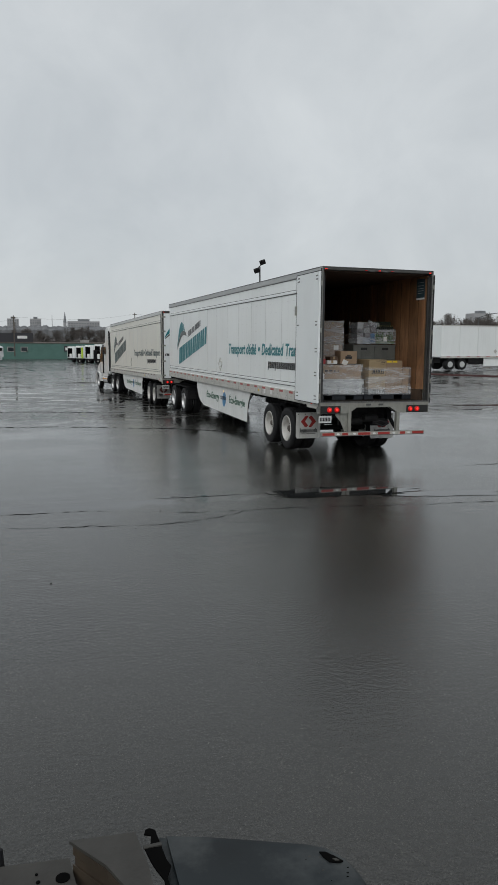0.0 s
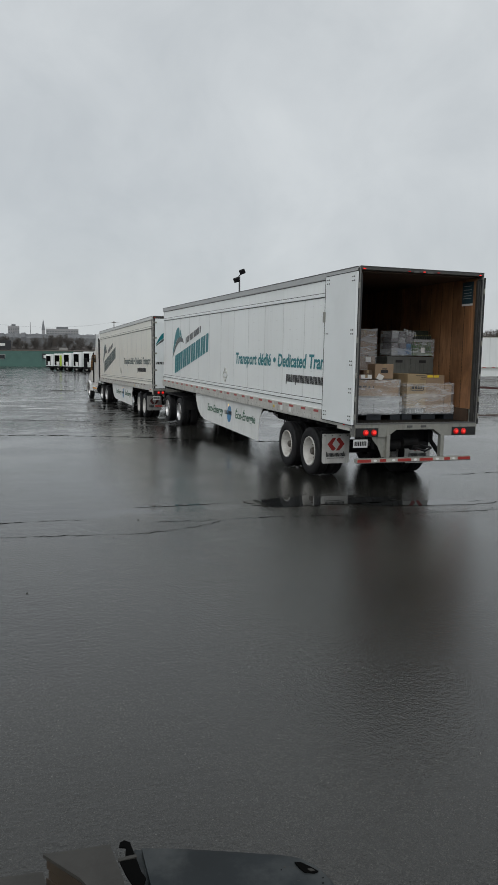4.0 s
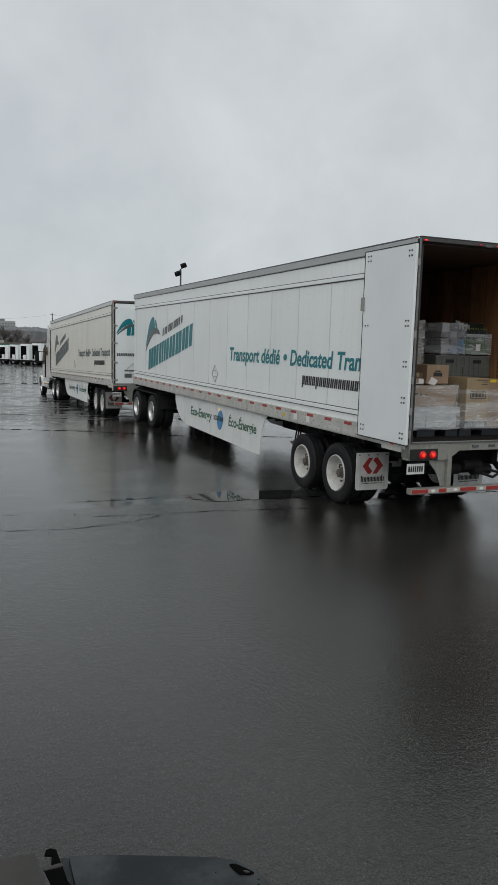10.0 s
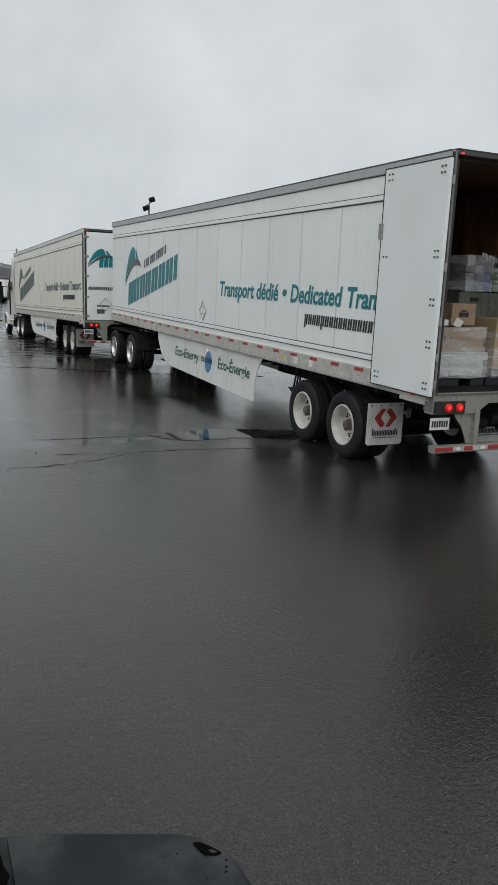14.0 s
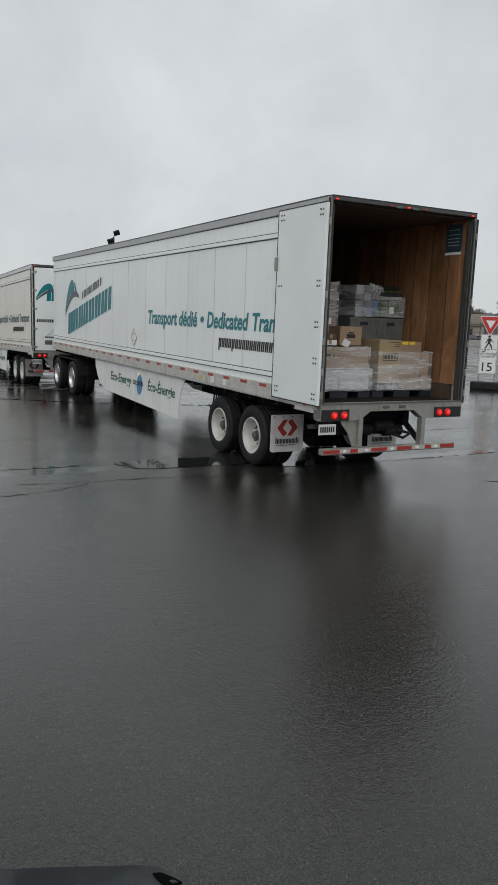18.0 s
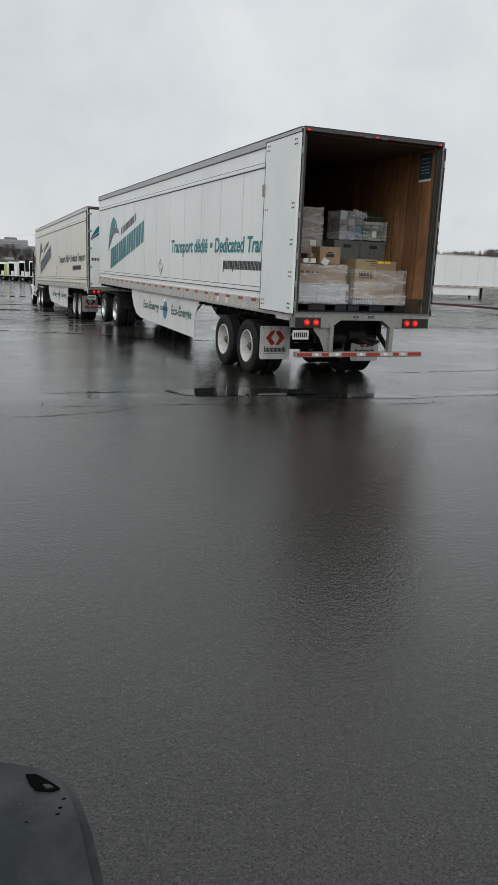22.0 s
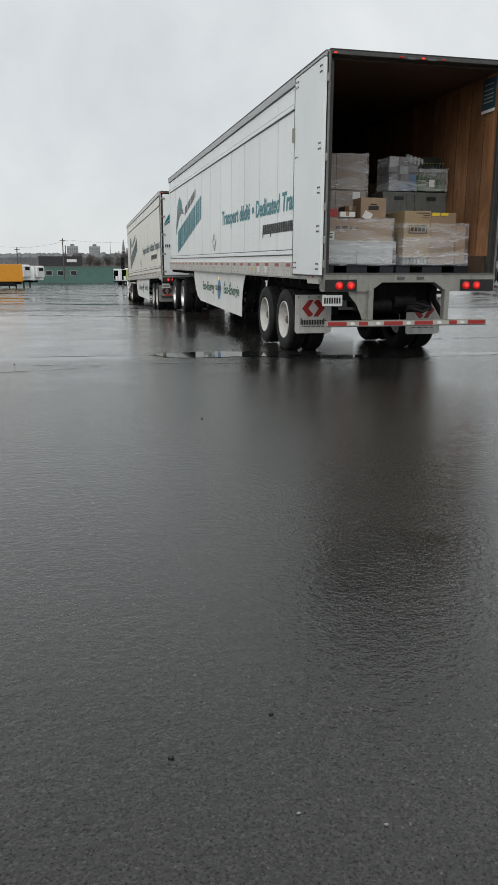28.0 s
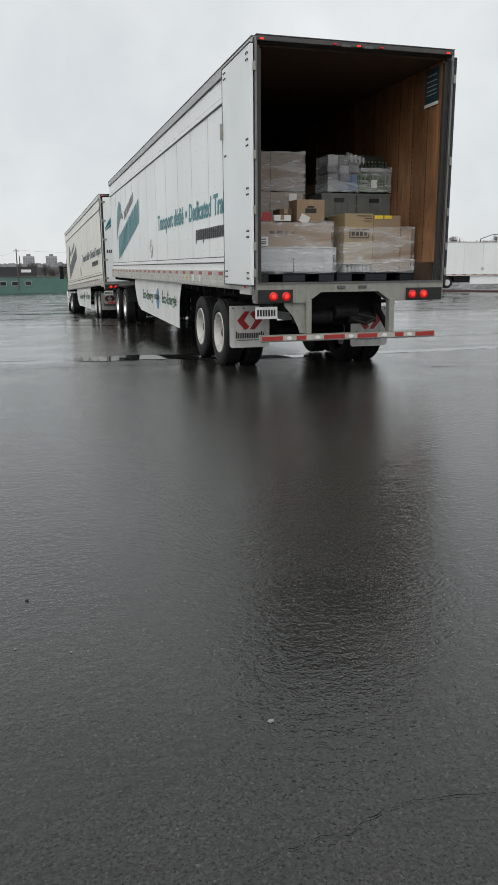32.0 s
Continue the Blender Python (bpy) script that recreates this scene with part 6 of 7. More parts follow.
def make_bumper():
    b = tagged(new("dock_bumper", None), "worn platform edge: torn black rubber slab, timber block, steel plates", "dock bumper")
    # rubber slab: domed edge, rounded outer corner, a torn slot
    TOP = 0.885
    outl = [(-6.955, -6.86), (-6.34, -6.86), (-6.34, -5.70), (-6.346, -5.61), (-6.362, -5.545), (-6.40, -5.49), (-6.46, -5.452), (-6.55, -5.415), (-6.67, -5.366), (-6.80, -5.315), (-6.945, -5.27)]
    bm = bmesh.new()
    slab(bm, outl, lambda u, v, w: Vector((u, v, TOP - 0.11 + w)), 0.11)
    top = [e for e in bm.edges if all(abs(v.co.z - TOP) < 1e-5 for v in e.verts)]
    bmesh.ops.bevel(bm, geom=top, offset=0.022, segments=4, affect="EDGES")
    s = part("rubber_slab", bm, SLABBLACK, b, "wet black rubber slab with a rounded corner")
    # slot, tear and bolt hole are flat black pieces painting their inner shade
    bm = bmesh.new()
    slab(bm, [(-6.445, -5.522), (-6.425, -5.528), (-6.40, -5.560), (-6.385, -5.585), (-6.40, -5.588), (-6.43, -5.575), (-6.44, -5.55)], lambda u, v, w: Vector((u, v, TOP - 0.002 + w)), 0.007)
    sl = part("torn_slot", bm, CRACKDARK, s, "black torn slot near the corner")
    bm = bmesh.new()
    slab(bm, [(-6.416, -5.568), (-6.404, -5.571), (-6.397, -5.582), (-6.410, -5.58)], lambda u, v, w: Vector((u, v, TOP + 0.005 + w)), 0.003)
    part("slot_tongue", bm, PLATEGREY, sl)
    # dried mud and scuffs on the worn corner
    rnd = random.Random(17)
    for i in range(12):
        a, d = rnd.uniform(0, 6.28), rnd.uniform(0.002, 0.006)
        x, y = rnd.uniform(-6.50, -6.375), rnd.uniform(-5.66, -5.50)
        if y > -5.50 - (x + 6.50) * 0.45:
            continue
        bm = bmesh.new()
        slab(bm, [(x + d * math.cos(a + k) * rnd.uniform(0.5, 1.2), y + d * 0.7 * math.sin(a + k) * rnd.uniform(0.5, 1.2)) for k in (0, 1.2, 2.4, 3.7, 5.0)], lambda u, v, w: Vector((u, v, TOP - 0.002 + w)), 0.0026)
        part("scuff", bm, PLATEGREY if i % 2 else CRACKDARK, s)
    # tear between slab and block: a hooked head, a strap, a wide black split
    for name, o, mat, lift, lab in (
        ("torn_hook", [(-6.998, -5.275), (-6.990, -5.252), (-6.975, -5.247), (-6.958, -5.262), (-6.952, -5.335), (-6.985, -5.335), (-6.976, -5.285), (-6.986, -5.280)], CRACKDARK, -0.001, "black hooked end of the tear"),
        ("torn_gap", [(-7.006, -5.352), (-6.950, -5.352), (-6.945, -5.42), (-6.935, -5.455), (-6.955, -5.50), (-6.956, -6.86), (-6.972, -6.86), (-6.968, -5.51), (-6.985, -5.46), (-6.995, -5.42)], CRACKDARK, -0.001, "black ragged gap between slab and block"),
        ("metal_strap", [(-7.010, -5.338), (-6.948, -5.334), (-6.948, -5.349), (-7.010, -5.353)], PLATEGREY, 0.002, "thin grey metal strap over the tear")):
        bm = bmesh.new()
        slab(bm, o, lambda u, v, w: Vector((u, v, TOP + lift + w)), 0.006)
        part(name, bm, mat, b, lab)
    # timber-cored block under a plate
    bm = bmesh.new()
    slab(bm, [(-7.25, -5.257), (-7.028, -5.270), (-7.008, -5.45), (-7.0, -6.86), (-7.03, -6.86), (-7.06, -5.60), (-7.14, -5.41)], lambda u, v, w: Vector((u, v, TOP + 0.004 + w)), 0.012)
    part("cover_plate", bm, PLATEGREY, b, "grey scuffed cover plate on the timber block")
    for k, (za, zb, inset) in enumerate(((0.002, -0.03, 0.006), (-0.034, -0.062, 0.012), (-0.066, -0.13, 0.004))):
        bm = bmesh.new()
        slab(bm, [(-7.245 + inset, -5.262 - inset), (-7.03, -5.275 - inset), (-7.012, -5.45), (-7.004, -6.855), (-7.035 + inset, -6.855), (-7.066 + inset, -5.61), (-7.143 + inset, -5.42)], lambda u, v, w: Vector((u, v, TOP + zb + w)), za - zb)
        part("timber_layer", bm, RAWWOOD, b, "wet split timber layer")
    # lower plate with a round hole
    bm = bmesh.new()
    slab(bm, [(-7.75, -6.86), (-7.05, -6.86), (-7.25, -5.205), (-7.75, -5.165)], lambda u, v, w: Vector((u, v, 0.78 + w)), 0.02)
    pl = part("side_plate", bm, PLATEGREY, b, "grey steel plate with a round hole")
    bm = bmesh.new()
    bar(bm, (-7.275, -5.30, 0.7995), (-7.275, -5.30, 0.803), 0.024, 18)
    part("bolt_hole", bm, CRACKDARK, pl, "round dark bolt hole")
    bm = bmesh.new()
    bar(bm, (-7.478, -5.16, 0.78), (-7.478, -5.16, 0.845), 0.012, 8, 0.008)
    part("peg", bm, CHASSIS, pl)
    bm = bmesh.new()
    bar(bm, (-7.36, -5.262, 0.80), (-7.36, -5.262, 0.804), 0.005, 8)
    part("rivet", bm, CRACKDARK, pl)
    bm = bmesh.new()
    bar(bm, (-7.355, -5.30, 0.80), (-7.355, -5.30, 0.804), 0.007, 8)
    part("rivet", bm, CRACKDARK, pl)
    # what carries them
    boxpart("support_block", PLATEGREY, b, (-7.73, -6.38, -6.85, -5.48, 0.0, 0.7555), 0.01, "dark steel support under the slab")


make_bumper()


# ---- far side of the yard: green shed, parked vehicles ----
# cladding green greyed a little, with distance haze put into the colour
GREENCLAD = material("green_metal_cladding", (0.082, 0.175, 0.150), 0.5, spread=0.08, scale=0.6, stain=(0.05, 0.11, 0.09), stain_amount=0.5, stain_scale=0.4)
SIGNDARK = material("dark_sign_board", (0.03, 0.03, 0.035), 0.6)
TANWALL = material("beige_render", (0.27, 0.24, 0.195), 0.8, spread=0.08, scale=0.5)
BROWNFASCIA = material("brown_fascia", (0.13, 0.11, 0.09), 0.7)
CONCRETE = material("grey_concrete", (0.33, 0.325, 0.31), 0.8, spread=0.15, scale=2, stain=(0.15, 0.145, 0.13), stain_amount=0.5)
# haze of distance is mixed into this far wall grey
FARWALL = material("hazy_grey_concrete", (0.36, 0.36, 0.365), 0.9, spread=0.05, scale=0.1)
FARWINDOW = material("far_window_grey", (0.20, 0.21, 0.22), 0.6)
ORANGE = material("orange_yellow_box_paint", (0.72, 0.30, 0.02), 0.4, spread=0.05, stain=(0.4, 0.18, 0.02), stain_amount=0.3)
LIME = material("lime_green_stripe", (0.45, 0.60, 0.05), 0.5)
POLEGREY = material("galvanised_pole", (0.085, 0.088, 0.09), 0.5, metal=0.3)
WOODPOLE = material("weathered_wood_pole", (0.10, 0.085, 0.07), 0.8, spread=0.2)
BARK = material("bare_grey_bark", (0.105, 0.092, 0.082), 0.85, spread=0.25, scale=8)


def woods_material(name, dark, pale, size):
    """Leafless woods from afar: upright streaks of trunks and twigs, pale and dark."""
    m = bpy.data.materials.new(name)
    m.use_nodes = True
    nt = m.node_tree
    b = nt.nodes["Principled BSDF"]
    b.inputs["Roughness"].default_value = 0.95
    b.inputs["Specular IOR Level"].default_value = 0.1
    co = nt.nodes.new("ShaderNodeTexCoord")
    last = None
    for scale, zs in ((size, 0.30), (size * 0.22, 0.8)):
        mp = nt.nodes.new("ShaderNodeMapping")
        mp.inputs["Scale"].default_value = (scale, scale, scale * zs)
        nt.links.new(co.outputs["Object"], mp.inputs[0])
        n = nt.nodes.new("ShaderNodeTexNoise")
        n.inputs["Scale"].default_value, n.inputs["Detail"].default_value, n.inputs["Roughness"].default_value = 1.0, 6, 0.72
        nt.links.new(mp.outputs[0], n.inputs["Vector"])
        if last is None:
            last = n.outputs[0]
        else:
            mx = nt.nodes.new("ShaderNodeMix")
            mx.inputs[0].default_value = 0.5
            nt.links.new(last, mx.inputs[2])
            nt.links.new(n.outputs[0], mx.inputs[3])
            last = mx.outputs[0]
    r = nt.nodes.new("ShaderNodeValToRGB")
    r.color_ramp.elements[0].position, r.color_ramp.elements[1].position = 0.36, 0.64
    r.color_ramp.elements[0].color, r.color_ramp.elements[1].color = (*dark, 1), (*pale, 1)
    nt.links.new(last, r.inputs[0])
    nt.links.new(r.outputs[0], b.inputs["Base Color"])
    return m


# the hill's paler bluish greys hold distance haze mixed into the colour
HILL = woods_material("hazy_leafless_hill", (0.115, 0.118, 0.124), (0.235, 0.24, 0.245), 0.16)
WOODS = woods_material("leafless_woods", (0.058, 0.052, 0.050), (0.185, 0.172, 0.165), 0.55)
REDPAINT = material("faded_red_kerb_paint", (0.075, 0.030, 0.028), 0.6, spread=0.2)
SIGNRED = material("red_sign_sheet", (0.50, 0.03, 0.03), 0.4)
SIGNWHITE = material("white_sign_sheet", (0.78, 0.78, 0.76), 0.4, spread=0.02)
SIGNYELLOW = material("amber_sign_sheet", (0.75, 0.42, 0.02), 0.4)


def green_shed():
    s = tagged(new("warehouse_shed", None), "long low green metal-clad shed at the far side of the yard", "building")
    z0, z1, y = -1.75, 2.3, 190.0
    x0, x1 = -46.0, 15.0
    boxpart("shed_wall", GREENCLAD, s, (x0, x1, y + 0.1, y + 18, z0, z1))
    n = 61
    for i in range(n):
        xa = x0 + (x1 - x0) * i / n
        boxpart("cladding_panel", GREENCLAD, s, (xa + 0.02, xa + (x1 - x0) / n - 0.02, y, y + 0.09, z0, z1))
    boxpart("roof_edge", BROWNFASCIA, s, (x0 - 0.2, x1 + 0.2, y - 0.1, y + 18.2, z1 + 0.01, z1 + 0.22))
    for xa in (-14.6, -11.8, -8.6):
        w = boxpart("window", CONCRETE, s, (xa, xa + 1.7, y - 0.06, y - 0.005, 0.2, 1.45), label="small grey framed window")
        boxpart("pane", GLASS, w, (xa + 0.18, xa + 1.52, y - 0.08, y - 0.062, 0.36, 1.28))
    d = boxpart("shed_door", GREENCLAD, s, (-7.3, -5.9, y - 0.06, y - 0.005, z0, 0.6), label="green door")
    w = boxpart("vent_box", SIGNDARK, s, (2.0, 3.7, y - 0.3, y - 0.005, 0.3, 1.7), label="dark square vent")
    boxpart("vent_frame", SIGNWHITE, w, (2.3, 3.2, y - 0.34, y - 0.31, 0.6, 1.3))
    boxpart("roof_unit", CONCRETE, s, (6.5, 8.6, y + 4, y + 6, z1 + 0.23, z1 + 0.9))
    b = boxpart("sign_board", SIGNDARK, s, (-16.2, -5.5, y + 1.0, y + 1.3, z1 + 0.55, z1 + 2.6), label="long dark sign board on the roof")
    boxpart("sign_base", SIGNDARK, s, (-16.2, -5.5, y + 0.9, y + 1.4, z1 + 0.23, z1 + 0.54))
    boxpart("sign_mark", SIGNWHITE, b, (-9.3, -6.9, y + 0.9, y + 0.98, z1 + 1.2, z1 + 1.9), label="plain pale mark")
    s.matrix_world = pose(-1.4, 0, -0.75)


green_shed()


def utility_pole(x, y, top, base, cross=True):
    p = tagged(new("utility_pole", None), "weathered wooden utility pole with a cross arm", "pole", "utility poles")
    bm = bmesh.new()
    bar(bm, (x, y, base), (x, y, top), 0.17, 10, 0.12)
    part("mast", bm, WOODPOLE, p)
    if cross:
        bm = bmesh.new()
        box(bm, x - 0.7, x + 0.7, y - 0.06, y + 0.06, top - 0.6, top - 0.45)
        part("cross_arm", bm, WOODPOLE, p)


utility_pole(-11.4, 188.0, 8.4, -1.6)
utility_pole(-11.6, 212.0, 7.4, -1.6, False)
utility_pole(-23.9, 205.0, 6.6, -1.6)
utility_pole(24.0, 230.0, 11.0, -1.6)
utility_pole(27.0, 230.0, 9.5, -1.6)
bm = bmesh.new()
for a, b in (((-60, 205, 7.0), (-30, 205, 7.1)), ((-30, 205, 7.1), (-9.9, 188, 8.0)), ((-9.9, 188, 8.0), (24, 230, 10.6)), ((24, 230, 10.6), (70, 250, 10.0))):
    pts = []
    for i in range(13):
        t = i / 12
        pts.append(Vector(a).lerp(Vector(b), t) - Vector((0, 0, 1.1 * 4 * t * (1 - t))))
    for p, q in zip(pts, pts[1:]):
        bar(bm, p, q, 0.014, 4)
tagged(part("overhead_cable", bm, CHASSIS), "thin sagging overhead cable between the poles", "cable")


def box_truck(x, y, turn, body, label, long=6.5, high=2.9, stripe=False, open_tail=True, cab=True):
    """A parked delivery truck: tail towards its own -y."""
    z = yard_height(x, y)
    t = tagged(new("delivery_truck", None), label, "truck", "trucks parked across the yard")
    bm = bmesh.new()
    box(bm, -1.22, 1.22, 0.06, long, 0.95, 0.95 + high, 0.04)
    part("cargo_box", bm, body, t)
    if open_tail:
        # the box is solid: its unlit inside is painted as a black sheet
        boxpart("open_doorway", CRACKDARK, t, (-1.05, 0.45, 0.02, 0.055, 1.1, 0.95 + high - 0.25), label="black sheet painted as the unlit tail doorway")
        boxpart("raised_door_edge", SIGNWHITE, t, (-1.0, 1.0, -0.01, 0.05, 0.95 + high - 0.34, 0.95 + high - 0.24))
        boxpart("freight", SIGNWHITE, t, (-0.45, 0.35, 0.0, 0.018, 1.1, 1.85), label="pale freight just inside the doorway")
    if stripe:
        boxpart("lime_stripe", LIME, t, (0.60, 1.2, 0.0, 0.055, 1.0, 0.95 + high - 0.3))
    boxpart("tail_bumper", CHASSIS, t, (-1.15, 1.15, -0.05, 0.25, 0.62, 0.94))
    if not cab:
        boxpart("under_frame", CHASSIS, t, (-1.1, 1.1, 0.9, long - 1.0, 0.38, 0.93), label="dark underframe and running gear")
    boxpart("chassis", CHASSIS, t, (-0.5, 0.5, 0.2, long + 1.2 if cab else long - 0.2, 0.6, 0.94))
    if cab:
        bm = bmesh.new()
        slab(bm, [(long + 0.1, 0.55), (long + 2.0, 0.55), (long + 2.1, 1.4), (long + 1.7, 2.5), (long + 0.1, 2.6)], lambda u, v, w: Vector((-1.05 + w, u, v)), 2.1)
        c = part("cab", bm, TRUCKWHITE, t)
        for s in (-1, 1):
            boxpart("cab_window", GLASS, c, (s * 1.055 - 0.006, s * 1.055 + 0.006, long + 0.6, long + 1.6, 1.55, 2.3))
            boxpart("wing_mirror", CHASSIS, c, (s * 1.25 - 0.1, s * 1.25 + 0.1, long + 1.7, long + 1.8, 1.5, 2.1))
        bm = bmesh.new()
        slab(bm, [(-0.95, 0), (0.95, 0), (0.9, 1.0), (-0.9, 1.0)], lambda u, v, w: Vector((u, long + 2.115 - v * 0.36 + w, 1.45 + v)), 0.01)
        part("windscreen", bm, GLASS, c)
    for s in (-1, 1):
        for yy in ((1.4, long + 1.2) if cab else (1.4, 2.6)):
            bm = bmesh.new()
            bar(bm, (s * 0.72, yy, 0.48), (s * 1.12, yy, 0.48), 0.48, 20)
            w = part("wheel", bm, RUBBER, t)
            bm = bmesh.new()
            bar(bm, (s * 1.121, yy, 0.48), (s * 1.125, yy, 0.48), 0.26, 16)
            part("rim", bm, RIMWHITE, w)
    t.matrix_world = pose(x, y, z, 0, 0, turn)
    return t


# a row of parked trucks whose tails face the yard
for i in range(6):
    box_truck(0.3 + i * 1.43, 150.0 - i * 5.0, -58, WHITE, "white box truck parked in a row, its tail door open" if i != 1 else "white box truck with a lime stripe, its tail door open", 7.5, 2.35 + 0.11 * i, stripe=(i == 1))
box_truck(9.5, 118.0, -62, WHITE, "long white trailer parked beside the box trucks", 13.0, 2.8, open_tail=False, cab=False)
# orange box truck and white trucks behind
box_truck(-24.5, 97.0, -84, ORANGE, "orange-yellow box truck parked side-on at the yard's edge", 11.0, 2.2, open_tail=False, cab=False)
def reefer_front(x, y, turn, label, high=2.5):
    """A white cooled trailer seen from its nose, with a rounded cooling unit."""
    z = yard_height(x, y)
    t = tagged(new("cooled_trailer", None), label, "trailer", "trailers parked across the yard")
    bm = bmesh.new()
    box(bm, -1.25, 1.25, 0.0, 7.0, 1.1, 1.1 + high, 0.05)
    part("van_body", bm, WHITE, t)
    bm = bmesh.new()
    box(bm, -0.95, 0.95, -0.42, -0.005, 1.5, 1.0 + high, 0.12)
    u = part("cooling_unit", bm, TRUCKWHITE, t, "rounded white cooling unit")
    boxpart("unit_grille", CHASSIS, u, (-0.55, 0.55, -0.45, -0.425, 0.35 + high, 0.80 + high), 0.01, "dark grille")
    boxpart("under_frame", CHASSIS, t, (-0.5, 0.5, 0.5, 6.5, 0.8, 1.09))
    for s in (-1, 1):
        boxpart("landing_leg", CHASSIS, t, (s * 0.8 - 0.07, s * 0.8 + 0.07, 2.0, 2.14, 0.0, 1.09))
    t.matrix_world = pose(x, y, z, 0, 0, turn)


reefer_front(-13.6, 102.5, 62, "white cooled trailer parked beside the yellow one", 2.12)
reefer_front(-12.1, 107.5, 62, "white cooled trailer parked at the end of the row", 2.05)


# ---- skyline ----
def tower(x, y, w, d, top, label, rows=10, cols=5, crown=True):
    t = tagged(new("apartment_tower", None), label, "building", "far towers on the skyline")
    boxpart("tower_wall", FARWALL, t, (x - w / 2, x + w / 2, y, y + d, -2, top))
    for r in range(rows):
        for c in range(cols):
            xa = x - w / 2 + w * (c + 0.2) / cols
            za = top * (0.30 + 0.66 * r / rows)
            boxpart("window", FARWINDOW, t, (xa, xa + w / cols * 0.6, y - 0.3, y - 0.05, za, za + top * 0.66 / rows * 0.45))
    if crown:
        boxpart("roof_house", FARWINDOW, t, (x - w * 0.18, x + w * 0.18, y + 1, y + d * 0.6, top + 0.05, top + 3.0))


def far(az, d):
    return -7.32 - d * math.sin(radians(az)), -7.68 + d * math.cos(radians(az))


for az, label in ((1.25, "pale far apartment tower on the skyline"), (-0.33, "pale far apartment tower on the skyline")):
    x, y = far(az, 1200)
    tower(x, y, 16.5, 16, 33.5, label)
x, y = far(-3.77, 1150)
tower(x, y, 46, 18, 29.5, "wide grey far apartment slab on the skyline", 6, 12)
x, y = far(-33.25, 900)
tower(x, y, 22, 18, 34.5, "grey far block on the skyline", 5, 8)
x, y = far(-46.61, 800)
tower(x, y, 26, 18, 20, "grey far block behind the bare trees", 5, 7)
x, y = far(-2.41, 1180)
sp = tagged(new("church_spire", None), "thin far church spire on the skyline", "spire")
bm = bmesh.new()
box(bm, x - 2.2, x + 2.2, y, y + 4.4, 0, 28)
part("spire_tower", bm, FARWALL, sp)
bm = bmesh.new()
bmesh.ops.create_cone(bm, cap_ends=True, segments=8, radius1=2.6, radius2=0.15, depth=16, matrix=Matrix.Translation((x, y + 2.2, 36)))
part("spire_cap", bm, FARWINDOW, sp)
for az in (-1.50, -24.2):
    x, y = far(az, 900)
    m = tagged(new("radio_mast", None), "thin far lattice mast", "mast", "far masts")
    bm = bmesh.new()
    bar(bm, (x, y, 0), (x, y, 31), 0.5, 6, 0.25)
    part("mast_shaft", bm, FARWINDOW, m)


lm = tagged(new("lattice_mast", None), "far lattice mast with crossbars behind the parked trucks", "mast", "far masts")
for s in (-1, 1):
    bm = bmesh.new()
    bar(bm, (-56.6 + s * 1.3, 400, 0), (-56.4 + s * 0.15, 400, 20.2), 0.16, 6, 0.10)
    part("mast_leg", bm, FARWINDOW, lm)
for z, w in ((7.6, 3.2), (6.2, 4.2), (12.0, 0.6), (15.0, 0.45)):
    bm = bmesh.new()
    bar(bm, (-56.5 - w, 400, z), (-56.5 + w, 400, z), 0.14, 6)
    part("mast_bar", bm, FARWINDOW, lm)


def ridge(name, label, d, az0, az1, lo, hi, seed, thick, mat):
    """A wooded rise: a long bank with a ragged treetop line."""
    rnd = random.Random(seed)
    n = 1400
    verts, faces = [], []
    for i in range(n + 1):
        az = az0 + (az1 - az0) * i / n
        x, y = far(az, d)
        x2, y2 = far(az, d + thick)
        broad = noise.noise(Vector((i * 0.0054, seed, 0))) + 0.10 * noise.noise(Vector((i * 0.07, seed, 3))) + 0.10 * noise.noise(Vector((i * 0.31, seed, 7)))
        z = lo + (hi - lo) * (0.5 + 0.75 * broad) + rnd.uniform(-0.4, 0.5) * (hi - lo) * 0.16
        verts += [(x, y, -3), (x, y, z * 0.72), (x2, y2, z), (x2, y2, -3)]
    for i in range(n):
        k = i * 4
        for j in range(3):
            faces.append((k + j, k + j + 4, k + j + 5, k + j + 1))
    me = bpy.data.meshes.new(name)
    me.from_pydata(verts, [], faces)
    me.materials.append(mat)
    tagged(new(name, me), label, "woods", kind="stuff")


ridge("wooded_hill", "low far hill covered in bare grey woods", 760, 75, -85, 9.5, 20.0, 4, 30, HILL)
ridge("far_woods", "belt of bare brown woods behind the yard", 330, 60, -80, 1.5, 5.2, 9, 14, WOODS)


